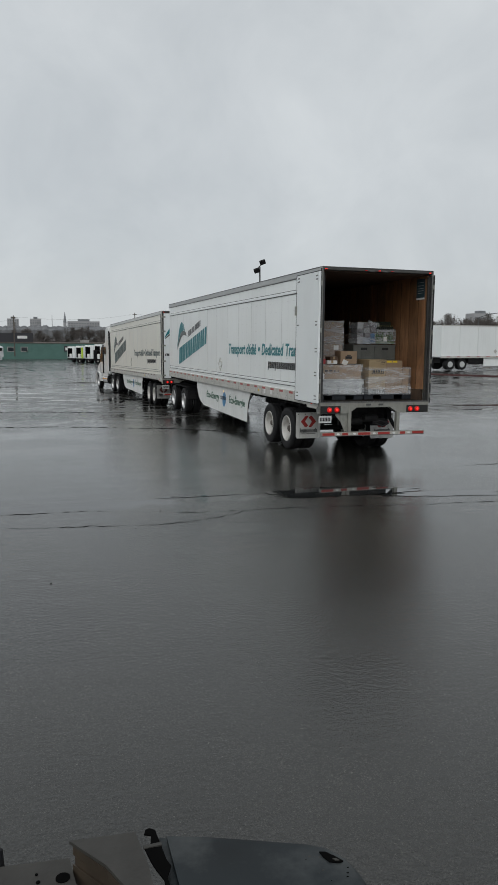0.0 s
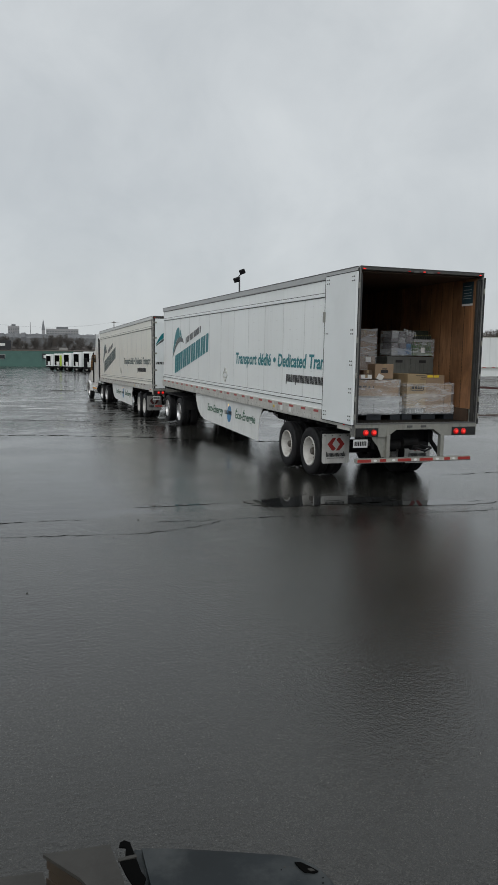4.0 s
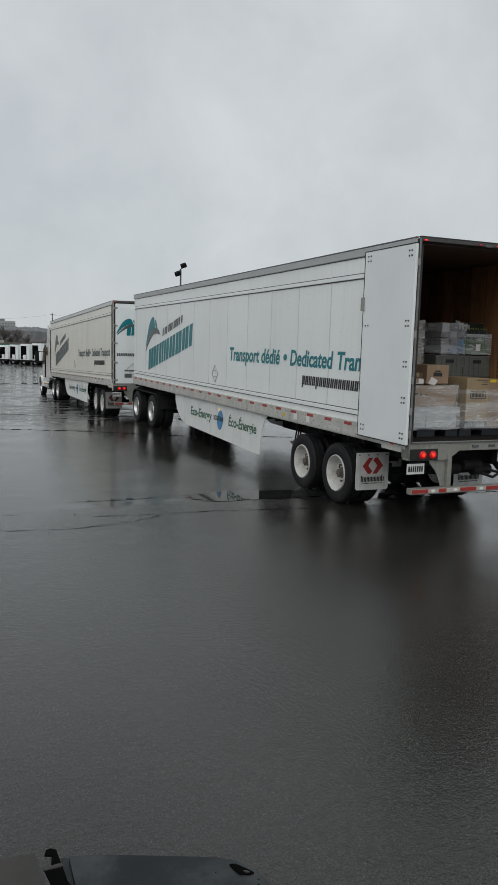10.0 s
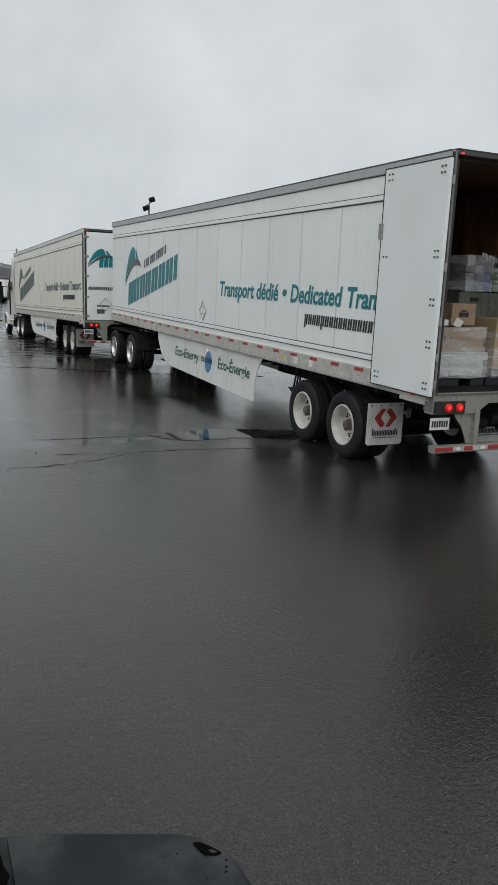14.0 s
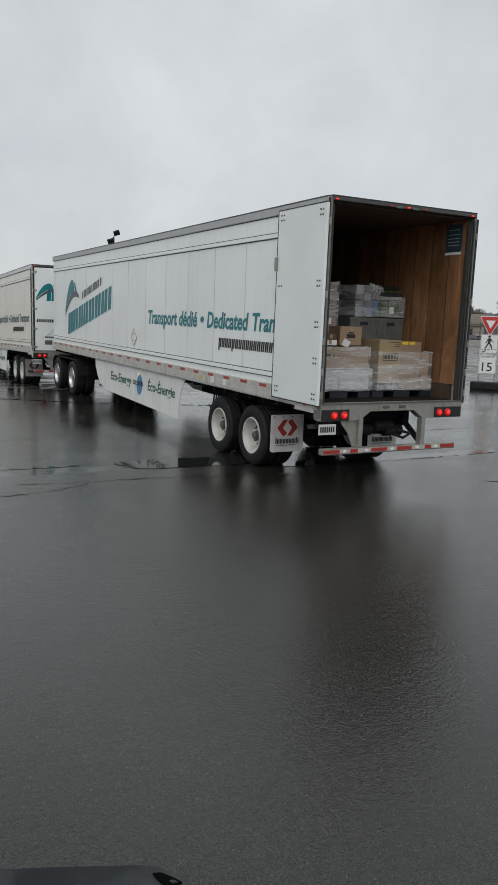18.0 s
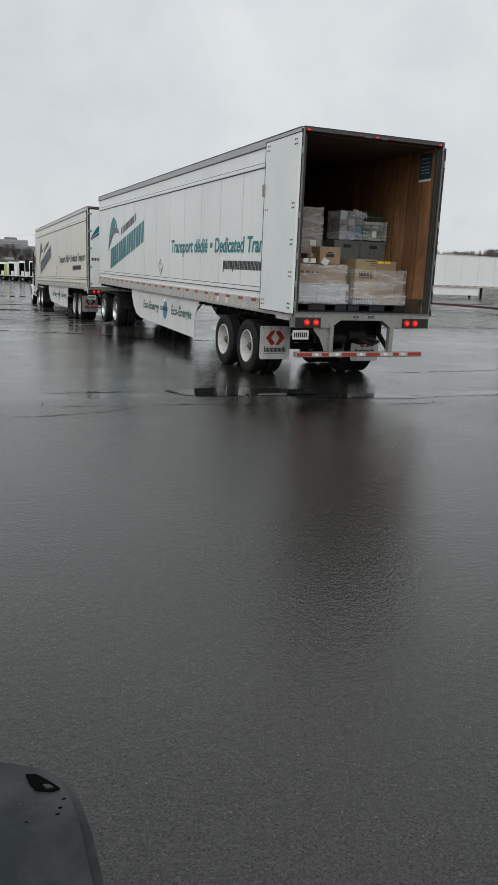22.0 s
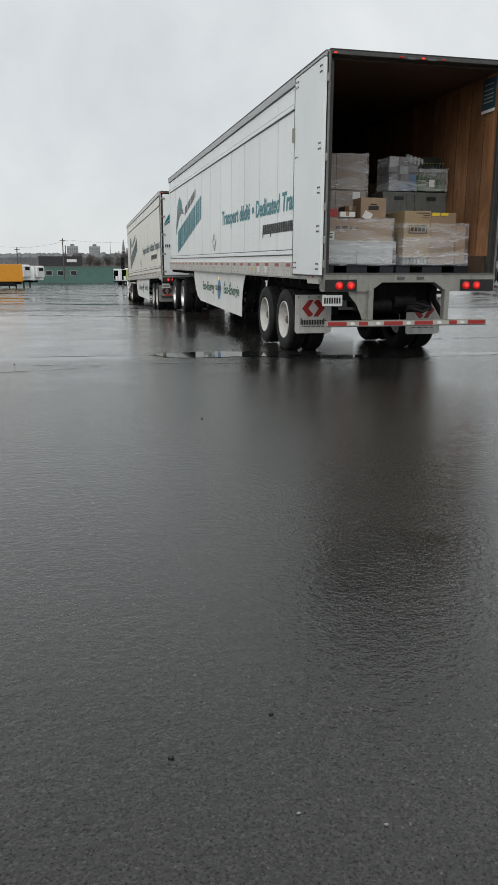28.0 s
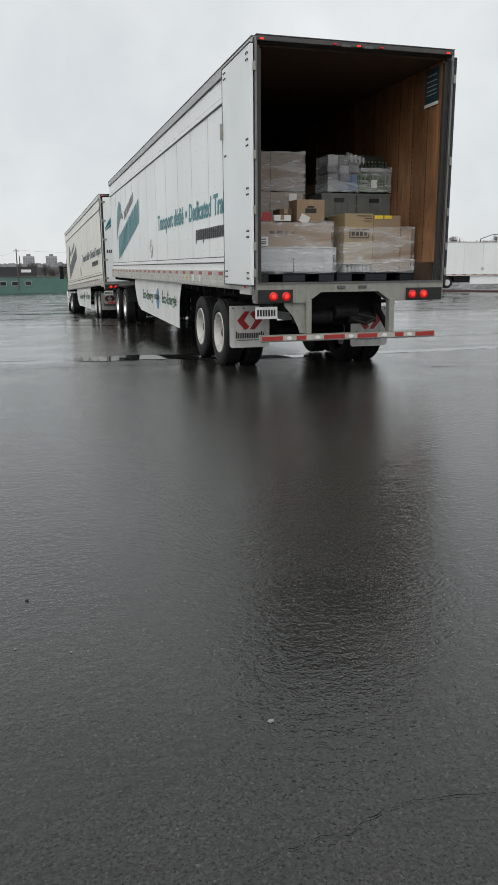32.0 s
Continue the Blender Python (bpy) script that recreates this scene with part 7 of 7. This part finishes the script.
# ---- bare trees ----
def tree_mesh(seed, height):
    """Trunk and twigs of a leafless tree, as two meshes."""
    rnd = random.Random(seed)
    trunk, twigs = ([], []), ([], [])

    def limb(store, a, b, r0, r1, sides):
        vs, fs = store
        d = (b - a).normalized()
        u = d.orthogonal().normalized()
        v = d.cross(u)
        k = len(vs)
        for p, r in ((a, r0), (b, r1)):
            for i in range(sides):
                an = 2 * math.pi * i / sides
                vs.append(p + (u * math.cos(an) + v * math.sin(an)) * r)
        for i in range(sides):
            j = (i + 1) % sides
            fs.append((k + i, k + j, k + sides + j, k + sides + i))

    def grow(p, d, length, r, depth):
        n = 3 if depth < 2 else 2
        for s in range(n):
            q = p + d * (length / n)
            r2 = r * 0.82
            limb(trunk if depth < 2 else twigs, p, q, max(r, 0.008), max(r2, 0.006), 6 if depth < 2 else 3)
            if depth < 5 and (s > 0 or depth > 0):
                for _ in range(2 if depth < 3 else 1):
                    side = Vector((rnd.uniform(-1, 1), rnd.uniform(-1, 1), rnd.uniform(-0.1, 0.7))).normalized()
                    grow(q, (d * 0.75 + side * 0.75).normalized(), length * rnd.uniform(0.5, 0.68), r2 * 0.6, depth + 1)
            p, r = q, r2
            d = (d + Vector((rnd.uniform(-0.16, 0.16), rnd.uniform(-0.16, 0.16), 0.08))).normalized()
        if depth < 5:
            for _ in range(2):
                side = Vector((rnd.uniform(-1, 1), rnd.uniform(-1, 1), 0.5)).normalized()
                grow(p, (d + side * 0.6).normalized(), length * 0.6, r * 0.7, depth + 1)

    grow(Vector((0, 0, 0)), Vector((0, 0, 1)), height * 0.42, height * 0.017, 0)
    out = []
    for nm, (vs, fs) in (("trunk", trunk), ("crown", twigs)):
        me = bpy.data.meshes.new(nm)
        me.from_pydata(vs, [], fs)
        me.materials.append(BARK)
        out.append(me)
    return out


def bare_tree(meshes, x, y, z, s, turn):
    t = tagged(new("bare_tree", None), "leafless grey-brown tree with a fine twiggy crown", "tree", "bare trees round the yard")
    for me in meshes:
        o = new(me.name.split(".")[0], me)
        o.parent = t
    t.matrix_world = pose(x, y, z, 0, 0, turn) @ Matrix.Diagonal((s, s, s * 1.12, 1))
    return t


TREES = [tree_mesh(i, 8.0) for i in (3, 11, 27)]
rnd = random.Random(5)
for i in range(20):
    az = -38.2 - i * 0.29 + rnd.uniform(-0.12, 0.12)
    x, y = far(az, rnd.uniform(186, 215))
    bare_tree(TREES[i % 3], x, y, -0.2, rnd.uniform(0.9, 1.15), rnd.uniform(0, 360))
for az, d, size in ((-41.25, 120, 0.86), (-45.5, 120, 0.86), (-48.3, 136, 1.3), (-50.6, 150, 1.1), (-53.0, 140, 1.2), (-55.5, 150, 1.1)):
    x, y = far(az, d)
    bare_tree(TREES[int(-az) % 3], x, y, -0.2, size, az * 37)
for i in range(34):
    az = -28.6 - i * 0.32 + rnd.uniform(-0.2, 0.2)
    x, y = far(az, rnd.uniform(135, 200))
    bare_tree(TREES[i % 3], x, y, -0.3, rnd.uniform(0.75, 1.0), rnd.uniform(0, 360))
for i in range(16):
    az = 2.2 - i * 0.52 + rnd.uniform(-0.2, 0.2)
    x, y = far(az, rnd.uniform(226, 262))
    bare_tree(TREES[i % 3], x, y, -2.0, rnd.uniform(0.62, 0.98), rnd.uniform(0, 360))


# ---- right side: parked trailers, kerb, signs, fence, cars ----
def parked_trailer(x, y, turn, label):
    """A plain white van trailer on its landing legs: tail at its own y 0."""
    t = tagged(new("parked_trailer", None), label, "trailer", "trailers parked along the fence")
    for k in range(8):
        boxpart("side_panel", WHITE, t, (-1.3, -1.27, 0.02 + k * 2.0, 2.0 + k * 2.0 - 0.02, 1.2, 4.05))
    boxpart("van_body", WHITE, t, (-1.265, 1.265, 0, 16.0, 1.2, 4.06))
    boxpart("top_rail", ALU, t, (-1.32, -1.26, 0, 16.0, 4.0, 4.09))
    boxpart("bottom_rail", ALU, t, (-1.33, -1.26, 0, 16.0, 1.08, 1.25))
    for i in range(14):
        boxpart("red_reflector", REDTAPE, t, (-1.336, -1.331, 0.6 + i * 1.1, 1.0 + i * 1.1, 1.17, 1.23))
    for s in (-1, 1):
        for yy in (1.1, 2.4):
            bm = bmesh.new()
            bar(bm, (s * 0.7, yy, 0.5), (s * 1.24, yy, 0.5), 0.5, 24)
            w = part("wheel", bm, RUBBER, t)
            bm = bmesh.new()
            bar(bm, (s * 1.241, yy, 0.5), (s * 1.247, yy, 0.5), 0.28, 18, 0.24)
            part("rim", bm, RIMALU, w)
        boxpart("landing_leg", CHASSIS, t, (s * 0.8 - 0.08, s * 0.8 + 0.08, 13.0, 13.16, 0.02, 1.2))
    bm = bmesh.new()
    beam(bm, (-0.8, 13.0, 0.6), (-0.8, 11.6, 1.1), 0.07, 0.07)
    part("leg_brace", bm, CHASSIS, t)
    # white panel added in place of a second trailer behind
    boxpart("side_skirt", WHITE, t, (-1.22, -1.18, 4.8, 12.4, 0.34, 1.1), label="low white panel added under the van")
    boxpart("bogie", CHASSIS, t, (-0.6, 0.6, 0.4, 4.6, 0.6, 1.1))
    for s in (-1, 1):
        boxpart("wheel_fairing", CHASSIS, t, (s * 1.2 - 0.03, s * 1.2 + 0.03, 3.05, 4.75, 0.50, 1.075), 0.02, "black fairing beside the wheels")
    d = [(-0.2, 0), (0, 0.2), (0.2, 0), (0, -0.2)]
    flat_mark("placard_frame", [d], ALU, t, on_left(6.0, 1.7, -1.3, 0.01))
    t.matrix_world = pose(x, y, yard_height(x, y), 0, 0, turn)


def turned_trailer():
    """The parked trailer shows its right flank, so its marks change sides."""
    t_before = set(bpy.data.objects)
    parked_trailer(0, 0, 0, "long white van trailer parked on landing legs behind the red kerb")
    t = [o for o in bpy.data.objects if o not in t_before and o.parent is None][0]
    t.matrix_world = pose(28.5, 54.8, 0, 0, 0, -86)
    for o in t.children:
        if o.name.startswith(("side_panel", "top_rail", "bottom_rail", "red_reflector", "side_skirt", "placard")):
            o.matrix_basis = Matrix.Diagonal((-1, 1, 1, 1)) @ o.matrix_basis


turned_trailer()

kerb_line = [(15.0, 52.0), (19.0, 48.0), (22.7, 44.5), (25.5, 40.5), (26.8, 36.0), (27.0, 30.0), (28.3, 23.5), (31.5, 19.0)]
for (ax, ay), (bx, by) in zip(kerb_line, kerb_line[1:]):
    n = 4
    for i in range(n):
        p0 = Vector((ax + (bx - ax) * i / n, ay + (by - ay) * i / n, 0.06))
        p1 = Vector((ax + (bx - ax) * (i + 1) / n, ay + (by - ay) * (i + 1) / n, 0.06))
        bm = bmesh.new()
        beam(bm, p0, p0.lerp(p1, 0.985), 0.22, 0.14)
        tagged(part("kerb_stone", bm, REDPAINT if ay > 34 else CONCRETE), "faded red painted kerb stone" if ay > 34 else "grey concrete kerb stone", "kerb", "kerb stones of the island", "structure")


def facing(x, y, back=0.0):
    """A board that looks at the camera's first stand."""
    a = math.degrees(math.atan2(x + 7.32, y + 7.68))
    return pose(x, y, yard_height(x, y), 0, 0, -a)


def sign_board(parent, name, outline, mat, z, label, proud=0.0, depth=0.02):
    bm = bmesh.new()
    slab(bm, outline, lambda u, v, w: Vector((u, -proud - w, z + v)), depth)
    return part(name, bm, mat, parent, label)


def road_sign():
    s = tagged(new("road_sign", None), "portable yield and speed sign on a black rubber base", "road sign")
    for x0, x1, y0 in ((-0.66, 0.56, 0.0), (0.50, 1.06, 0.71)):
        bm = bmesh.new()
        box(bm, x0, x1, y0 - 0.35, y0 + 0.35, 0, 0.34, 0.06)
        part("rubber_base", bm, RUBBER, s, "black rubber weight")
    for x in (-0.34, 0.34):
        bm = bmesh.new()
        bar(bm, (x, 0.03, 0.3), (x, 0.03, 2.75), 0.03, 8)
        part("sign_post", bm, GALV, s)
    rnd_tri = [(-0.42, 0.72), (-0.38, 0.76), (0.38, 0.76), (0.42, 0.72), (0.04, 0.02), (-0.04, 0.02)]
    t = sign_board(s, "yield_triangle", rnd_tri, SIGNRED, 2.46, "red yield triangle with a white centre", 0.03)
    sign_board(t, "triangle_centre", [(-0.20, 0.60), (0.20, 0.60), (0.0, 0.24)], SIGNWHITE, 2.46, "white centre", 0.052, 0.006)
    sign_board(s, "triangle_border", [(-0.455, 0.735), (-0.41, 0.79), (0.41, 0.79), (0.455, 0.735), (0.05, -0.02), (-0.05, -0.02)], SIGNWHITE, 2.46, "white border of the triangle", 0.02, 0.008)
    p = sign_board(s, "crossing_board", [(-0.375, 0), (0.375, 0), (0.375, 0.85), (-0.375, 0.85)], SIGNWHITE, 1.60, "white crossing board with a black symbol", 0.0)
    fig = [[(0.055 * math.cos(k * math.pi / 6), 0.755 + 0.055 * math.sin(k * math.pi / 6)) for k in range(12)]]
    fig += [[(-0.055, 0.45), (0.05, 0.45), (0.075, 0.66), (0.03, 0.69), (-0.04, 0.68), (-0.06, 0.64)],
            [(-0.19, 0.235), (-0.14, 0.215), (-0.06, 0.33), (0.005, 0.46), (-0.055, 0.47), (-0.11, 0.36)],
            [(0.10, 0.225), (0.155, 0.225), (0.115, 0.37), (0.05, 0.47), (-0.01, 0.46), (0.055, 0.35)],
            [(-0.16, 0.46), (-0.125, 0.44), (-0.085, 0.53), (-0.03, 0.645), (-0.06, 0.665), (-0.12, 0.56)],
            [(0.06, 0.62), (0.10, 0.55), (0.18, 0.50), (0.195, 0.53), (0.13, 0.58), (0.075, 0.665)]]
    fig += [[(-0.33 + i * 0.14, 0.175), (-0.24 + i * 0.14, 0.175), (-0.24 + i * 0.14, 0.20), (-0.33 + i * 0.14, 0.20)] for i in range(5)]
    fig += [[(-0.28, 0.05), (-0.18, 0.05), (-0.10, 0.13), (-0.14, 0.16), (-0.24, 0.08), (-0.24, 0.13), (-0.28, 0.13)]]
    bm = bmesh.new()
    for o in fig:
        slab(bm, o, lambda u, v, w: Vector((u, -0.024 - w, 1.60 + v)), 0.004)
    part("crossing_symbol", bm, BLACKPRINT, p, "black walking symbol and arrow")
    q = sign_board(s, "speed_board", [(-0.375, 0), (0.375, 0), (0.375, 0.86), (-0.375, 0.86)], SIGNWHITE, 0.70, "white speed board", 0.0)
    m = lambda x, z: Matrix(((1, 0, 0, x), (0, 0, -1, -0.026), (0, 1, 0, z), (0, 0, 0, 1)))
    lettering("speed_word", "MAXIMUM", 0.13, BLACKPRINT, q, m(-0.29, 1.42), 0, 0, 0.0, "black lettering", 0.58)
    lettering("speed_number", "15", 0.55, BLACKPRINT, q, m(-0.225, 0.83), 0, 0, 0.004, "black numerals", 0.43)
    for board, z0, z1 in ((p, 1.60, 2.45), (q, 0.70, 1.56)):
        bm = bmesh.new()
        for x in (-0.352, 0.352):
            box(bm, x - 0.006, x + 0.006, -0.026, -0.021, z0 + 0.02, z1 - 0.02)
        for z in (z0 + 0.02, z1 - 0.02):
            box(bm, -0.358, 0.358, -0.026, -0.021, z - 0.006, z + 0.006)
        part("board_border", bm, BLACKPRINT, board, "thin black border line")
    s.matrix_world = facing(15.0, 15.2) @ Matrix.Translation((0.08, 0, 0.0)) @ Matrix.Scale(0.895, 4)
    s2 = tagged(new("sign_post", None), "bare thin metal post on a rubber base", "post")
    bm = bmesh.new()
    bar(bm, (0, 0, 0), (0.06, 0, 3.02), 0.04, 8)
    part("post_tube", bm, POLEGREY, s2)
    boxpart("edge_sign", POLEGREY, s2, (-0.5, 0.06, -0.02, 0.02, 2.98, 3.03))
    s2.matrix_world = facing(17.0, 16.2)
    g = tagged(new("guide_sign", None), "tall white guide board with an amber head and dark lines", "sign")
    boxpart("guide_board", SIGNWHITE, g, (-0.32, 0.32, -0.02, 0.02, 1.85, 3.3))
    boxpart("guide_head", SIGNYELLOW, g, (-0.325, 0.325, -0.03, -0.021, 3.02, 3.32))
    for i, w in enumerate((0.22, 0.24, 0.12, 0.24, 0.22, 0.24, 0.16)):
        boxpart("print_bar", BLACKPRINT, g, (-w, w, -0.03, -0.021, 2.86 - i * 0.135, 2.92 - i * 0.135))
    bm = bmesh.new()
    bar(bm, (0, 0.05, 0.2), (0, 0.05, 1.9), 0.04, 8)
    part("guide_post", bm, POLEGREY, g)
    g.matrix_world = facing(27.8, 31.9) @ Matrix.Translation((0, 0, -0.22))


road_sign()


def flood_pole(x, y, top, label, level=False, arm=False):
    p = tagged(new("light_pole", None), label, "light pole", "yard light poles")
    z = yard_height(x, y)
    bm = bmesh.new()
    bar(bm, (0, 0, 0), (0, 0, top), 0.14, 10, 0.08)
    part("pole", bm, POLEGREY, p)
    if arm:
        bm = bmesh.new()
        bar(bm, (0, 0, top), (1.6, 0, top + 0.55), 0.05, 8)
        bar(bm, (1.6, 0, top + 0.55), (3.0, 0, top + 0.7), 0.05, 8)
        part("lamp_arm", bm, POLEGREY, p)
        boxpart("lamp_head", CHASSIS, p, (2.9, 3.7, -0.15, 0.15, top + 0.62, top + 0.78), 0.04)
    else:
        bm = bmesh.new()
        bar(bm, (-0.5 if level else -0.3, 0, top - (0.0 if level else 0.25)), (0.5 if level else 0.25, 0, top + (0.0 if level else 0.4)), 0.05, 8)
        part("lamp_arm", bm, POLEGREY, p)
        for sx, sz, tip in (((-0.5, 0.2, 22), (0.5, 0.2, -22)) if level else ((-0.32, -0.35, -20), (0.28, 0.5, -20))):
            bm = bmesh.new()
            bmesh.ops.create_cube(bm, size=1, matrix=pose(sx, 0, top + sz, 25, tip, 0) @ Matrix.Diagonal((0.62, 0.45, 0.42, 1)))
            bmesh.ops.bevel(bm, geom=bm.edges[:], offset=0.05, segments=2, affect="EDGES")
            h = part("flood_lamp", bm, CHASSIS, p, "dark square flood lamp")
    p.matrix_world = facing(x, y)


x, y = far(-16.88, 80.0)
flood_pole(x, y, 11.2, "tall grey yard light pole with two dark flood lamps")
x, y = far(-40.09, 112.0)
flood_pole(x, y, 11.3, "tall grey yard light pole with two dark flood lamps", level=True)
x, y = far(-46.82, 125.0)
flood_pole(x, y, 8.4, "grey street light with a curved arm", arm=True)
x, y = far(-32.95, 120.0)
flood_pole(x, y, 6.2, "grey street light with a curved arm", arm=True)


def low_building():
    b = tagged(new("low_building", None), "long low beige building with a brown fascia beyond the fence", "building")
    boxpart("building_wall", TANWALL, b, (-24, 8, 0, 20, 0, 4.4))
    boxpart("fascia", BROWNFASCIA, b, (-24.3, 8.3, -0.3, 20.3, 3.0, 3.6))
    boxpart("upper_wall", TANWALL, b, (-24, 8, -0.1, 20, 3.61, 5.6))
    for i in range(6):
        w = boxpart("window", BROWNFASCIA, b, (-22 + i * 5, -19.2 + i * 5, -0.06, -0.005, 0.9, 2.6))
        boxpart("pane", GLASS, w, (-21.8 + i * 5, -19.4 + i * 5, -0.09, -0.065, 1.1, 2.4))
    x, y = far(-41.5, 168)
    b.matrix_world = facing(x, y)


low_building()


def car(az, d, mat, label, turn):
    c = tagged(new("parked_car", None), label, "car", "cars parked behind the fence")
    bm = bmesh.new()
    slab(bm, [(-2.15, 0.35), (2.2, 0.35), (2.25, 0.75), (1.9, 0.95), (1.1, 1.02), (0.45, 1.48), (-1.3, 1.5), (-2.0, 1.05), (-2.2, 0.9)], lambda u, v, w: Vector((-0.88 + w, u, v)), 1.76)
    bmesh.ops.bevel(bm, geom=[e for e in bm.edges if abs(e.verts[0].co.x - e.verts[1].co.x) < 1e-6], offset=0.05, segments=2, affect="EDGES")
    part("car_body", bm, mat, c)
    for s in (-1, 1):
        bm = bmesh.new()
        slab(bm, [(-1.7, 1.03), (0.95, 1.03), (0.42, 1.40), (-1.25, 1.42)], lambda u, v, w: Vector((s * 0.885 + s * w, u, v)), 0.006)
        part("side_window", bm, GLASS, c)
        for yy in (-1.35, 1.4):
            bm = bmesh.new()
            bar(bm, (s * 0.7, yy, 0.33), (s * 0.9, yy, 0.33), 0.33, 18)
            w = part("wheel", bm, RUBBER, c)
            bm = bmesh.new()
            bar(bm, (s * 0.901, yy, 0.33), (s * 0.906, yy, 0.33), 0.2, 14)
            part("rim", bm, RIMALU, w)
    bm = bmesh.new()
    slab(bm, [(-0.75, 0), (0.75, 0), (0.66, 0.5), (-0.66, 0.5)], lambda u, v, w: Vector((u, 1.12 - v * 1.28 + w, 1.03 + v * 0.9)), 0.008)
    part("windscreen", bm, GLASS, c)
    x, y = far(az, d)
    c.matrix_world = facing(x, y) @ pose(0, 0, 0, 0, 0, turn)


CARRED = material("red_car_paint", (0.17, 0.02, 0.02), 0.25, coat=0.6)
CARDARK = material("dark_car_paint", (0.02, 0.022, 0.026), 0.25, coat=0.6)
CARSILVER = material("silver_car_paint", (0.42, 0.43, 0.44), 0.3, metal=0.4, coat=0.5)
for i, (az, mat, lab, turn) in enumerate(((-38.9, CARRED, "red car parked behind the fence", 70), (-40.0, CARSILVER, "silver car parked behind the fence", 80), (-40.9, CARDARK, "dark car parked behind the fence", 20), (-41.7, CARDARK, "dark car parked behind the fence", 30), (-42.5, CARSILVER, "silver car parked behind the fence", 15), (-43.9, TRUCKWHITE, "white car parked behind the fence", 75), (-45.3, CARSILVER, "silver car parked behind the fence", 80), (-46.4, CARRED, "red car parked behind the fence", 70), (-47.6, TRUCKWHITE, "white car parked behind the fence", 75), (-48.8, CARDARK, "dark car parked behind the fence", 80), (-39.4, CARDARK, "dark car parked behind the fence", 25), (-41.3, CARSILVER, "silver car parked behind the fence", 20), (-43.2, CARDARK, "dark car parked behind the fence", 15), (-44.6, CARDARK, "dark car parked behind the fence", 80), (-46.9, CARDARK, "dark car parked behind the fence", 75), (-48.2, CARRED, "red car parked behind the fence", 75))):
    car(az, 128 + (i % 3) * 3, mat, lab, turn)


def fence():
    f = tagged(new("yard_fence", None), "metal post fence on a low concrete wall along the yard", "fence")
    a, b = Vector((*far(-36.92, 113), 0)), Vector((*far(-56.81, 117), 0))
    n = 26
    for i in range(n):
        p, q = a.lerp(b, i / n), a.lerp(b, (i + 1) / n)
        bm = bmesh.new()
        beam(bm, p + Vector((0, 0, 0.45)), p.lerp(q, 0.99) + Vector((0, 0, 0.45)), 0.3, 0.9)
        part("low_wall_block", bm, CONCRETE, f)
        bm = bmesh.new()
        bar(bm, p, p + Vector((0, 0, 3.4)), 0.06, 8)
        part("fence_post", bm, POLEGREY, f)
        bm = bmesh.new()
        bar(bm, p + Vector((0, 0, 3.3)), q + Vector((0, 0, 3.3)), 0.03, 6)
        part("fence_rail", bm, POLEGREY, f)
        bm = bmesh.new()
        bar(bm, p + Vector((0, 0, 2.0)), q + Vector((0, 0, 2.0)), 0.02, 6)
        part("fence_rail", bm, POLEGREY, f)


fence()


def motions():
    """Everything that rolls: the road train, its load and its wheels."""
    def carry(ob, where, local=None):
        rest = local if local is not None else Matrix.Identity(4)
        walk(ob, [(float(r[0]), where(r) @ rest) for r in ROLL])

    carry(rear_trailer, rear_pose)
    carry(lead_trailer, lead_pose)
    for ob, where in CARRIED:
        carry(ob, where, ob.matrix_basis.copy())
    for w, x, y, z, carrier, radius in ROLLERS:
        rows = []
        for r in ROLL:
            rows.append((float(r[0]), pose(x, y, z, -math.degrees((r[2] - ROLL[0][2]) / radius))))
        walk(w, rows)


motions()
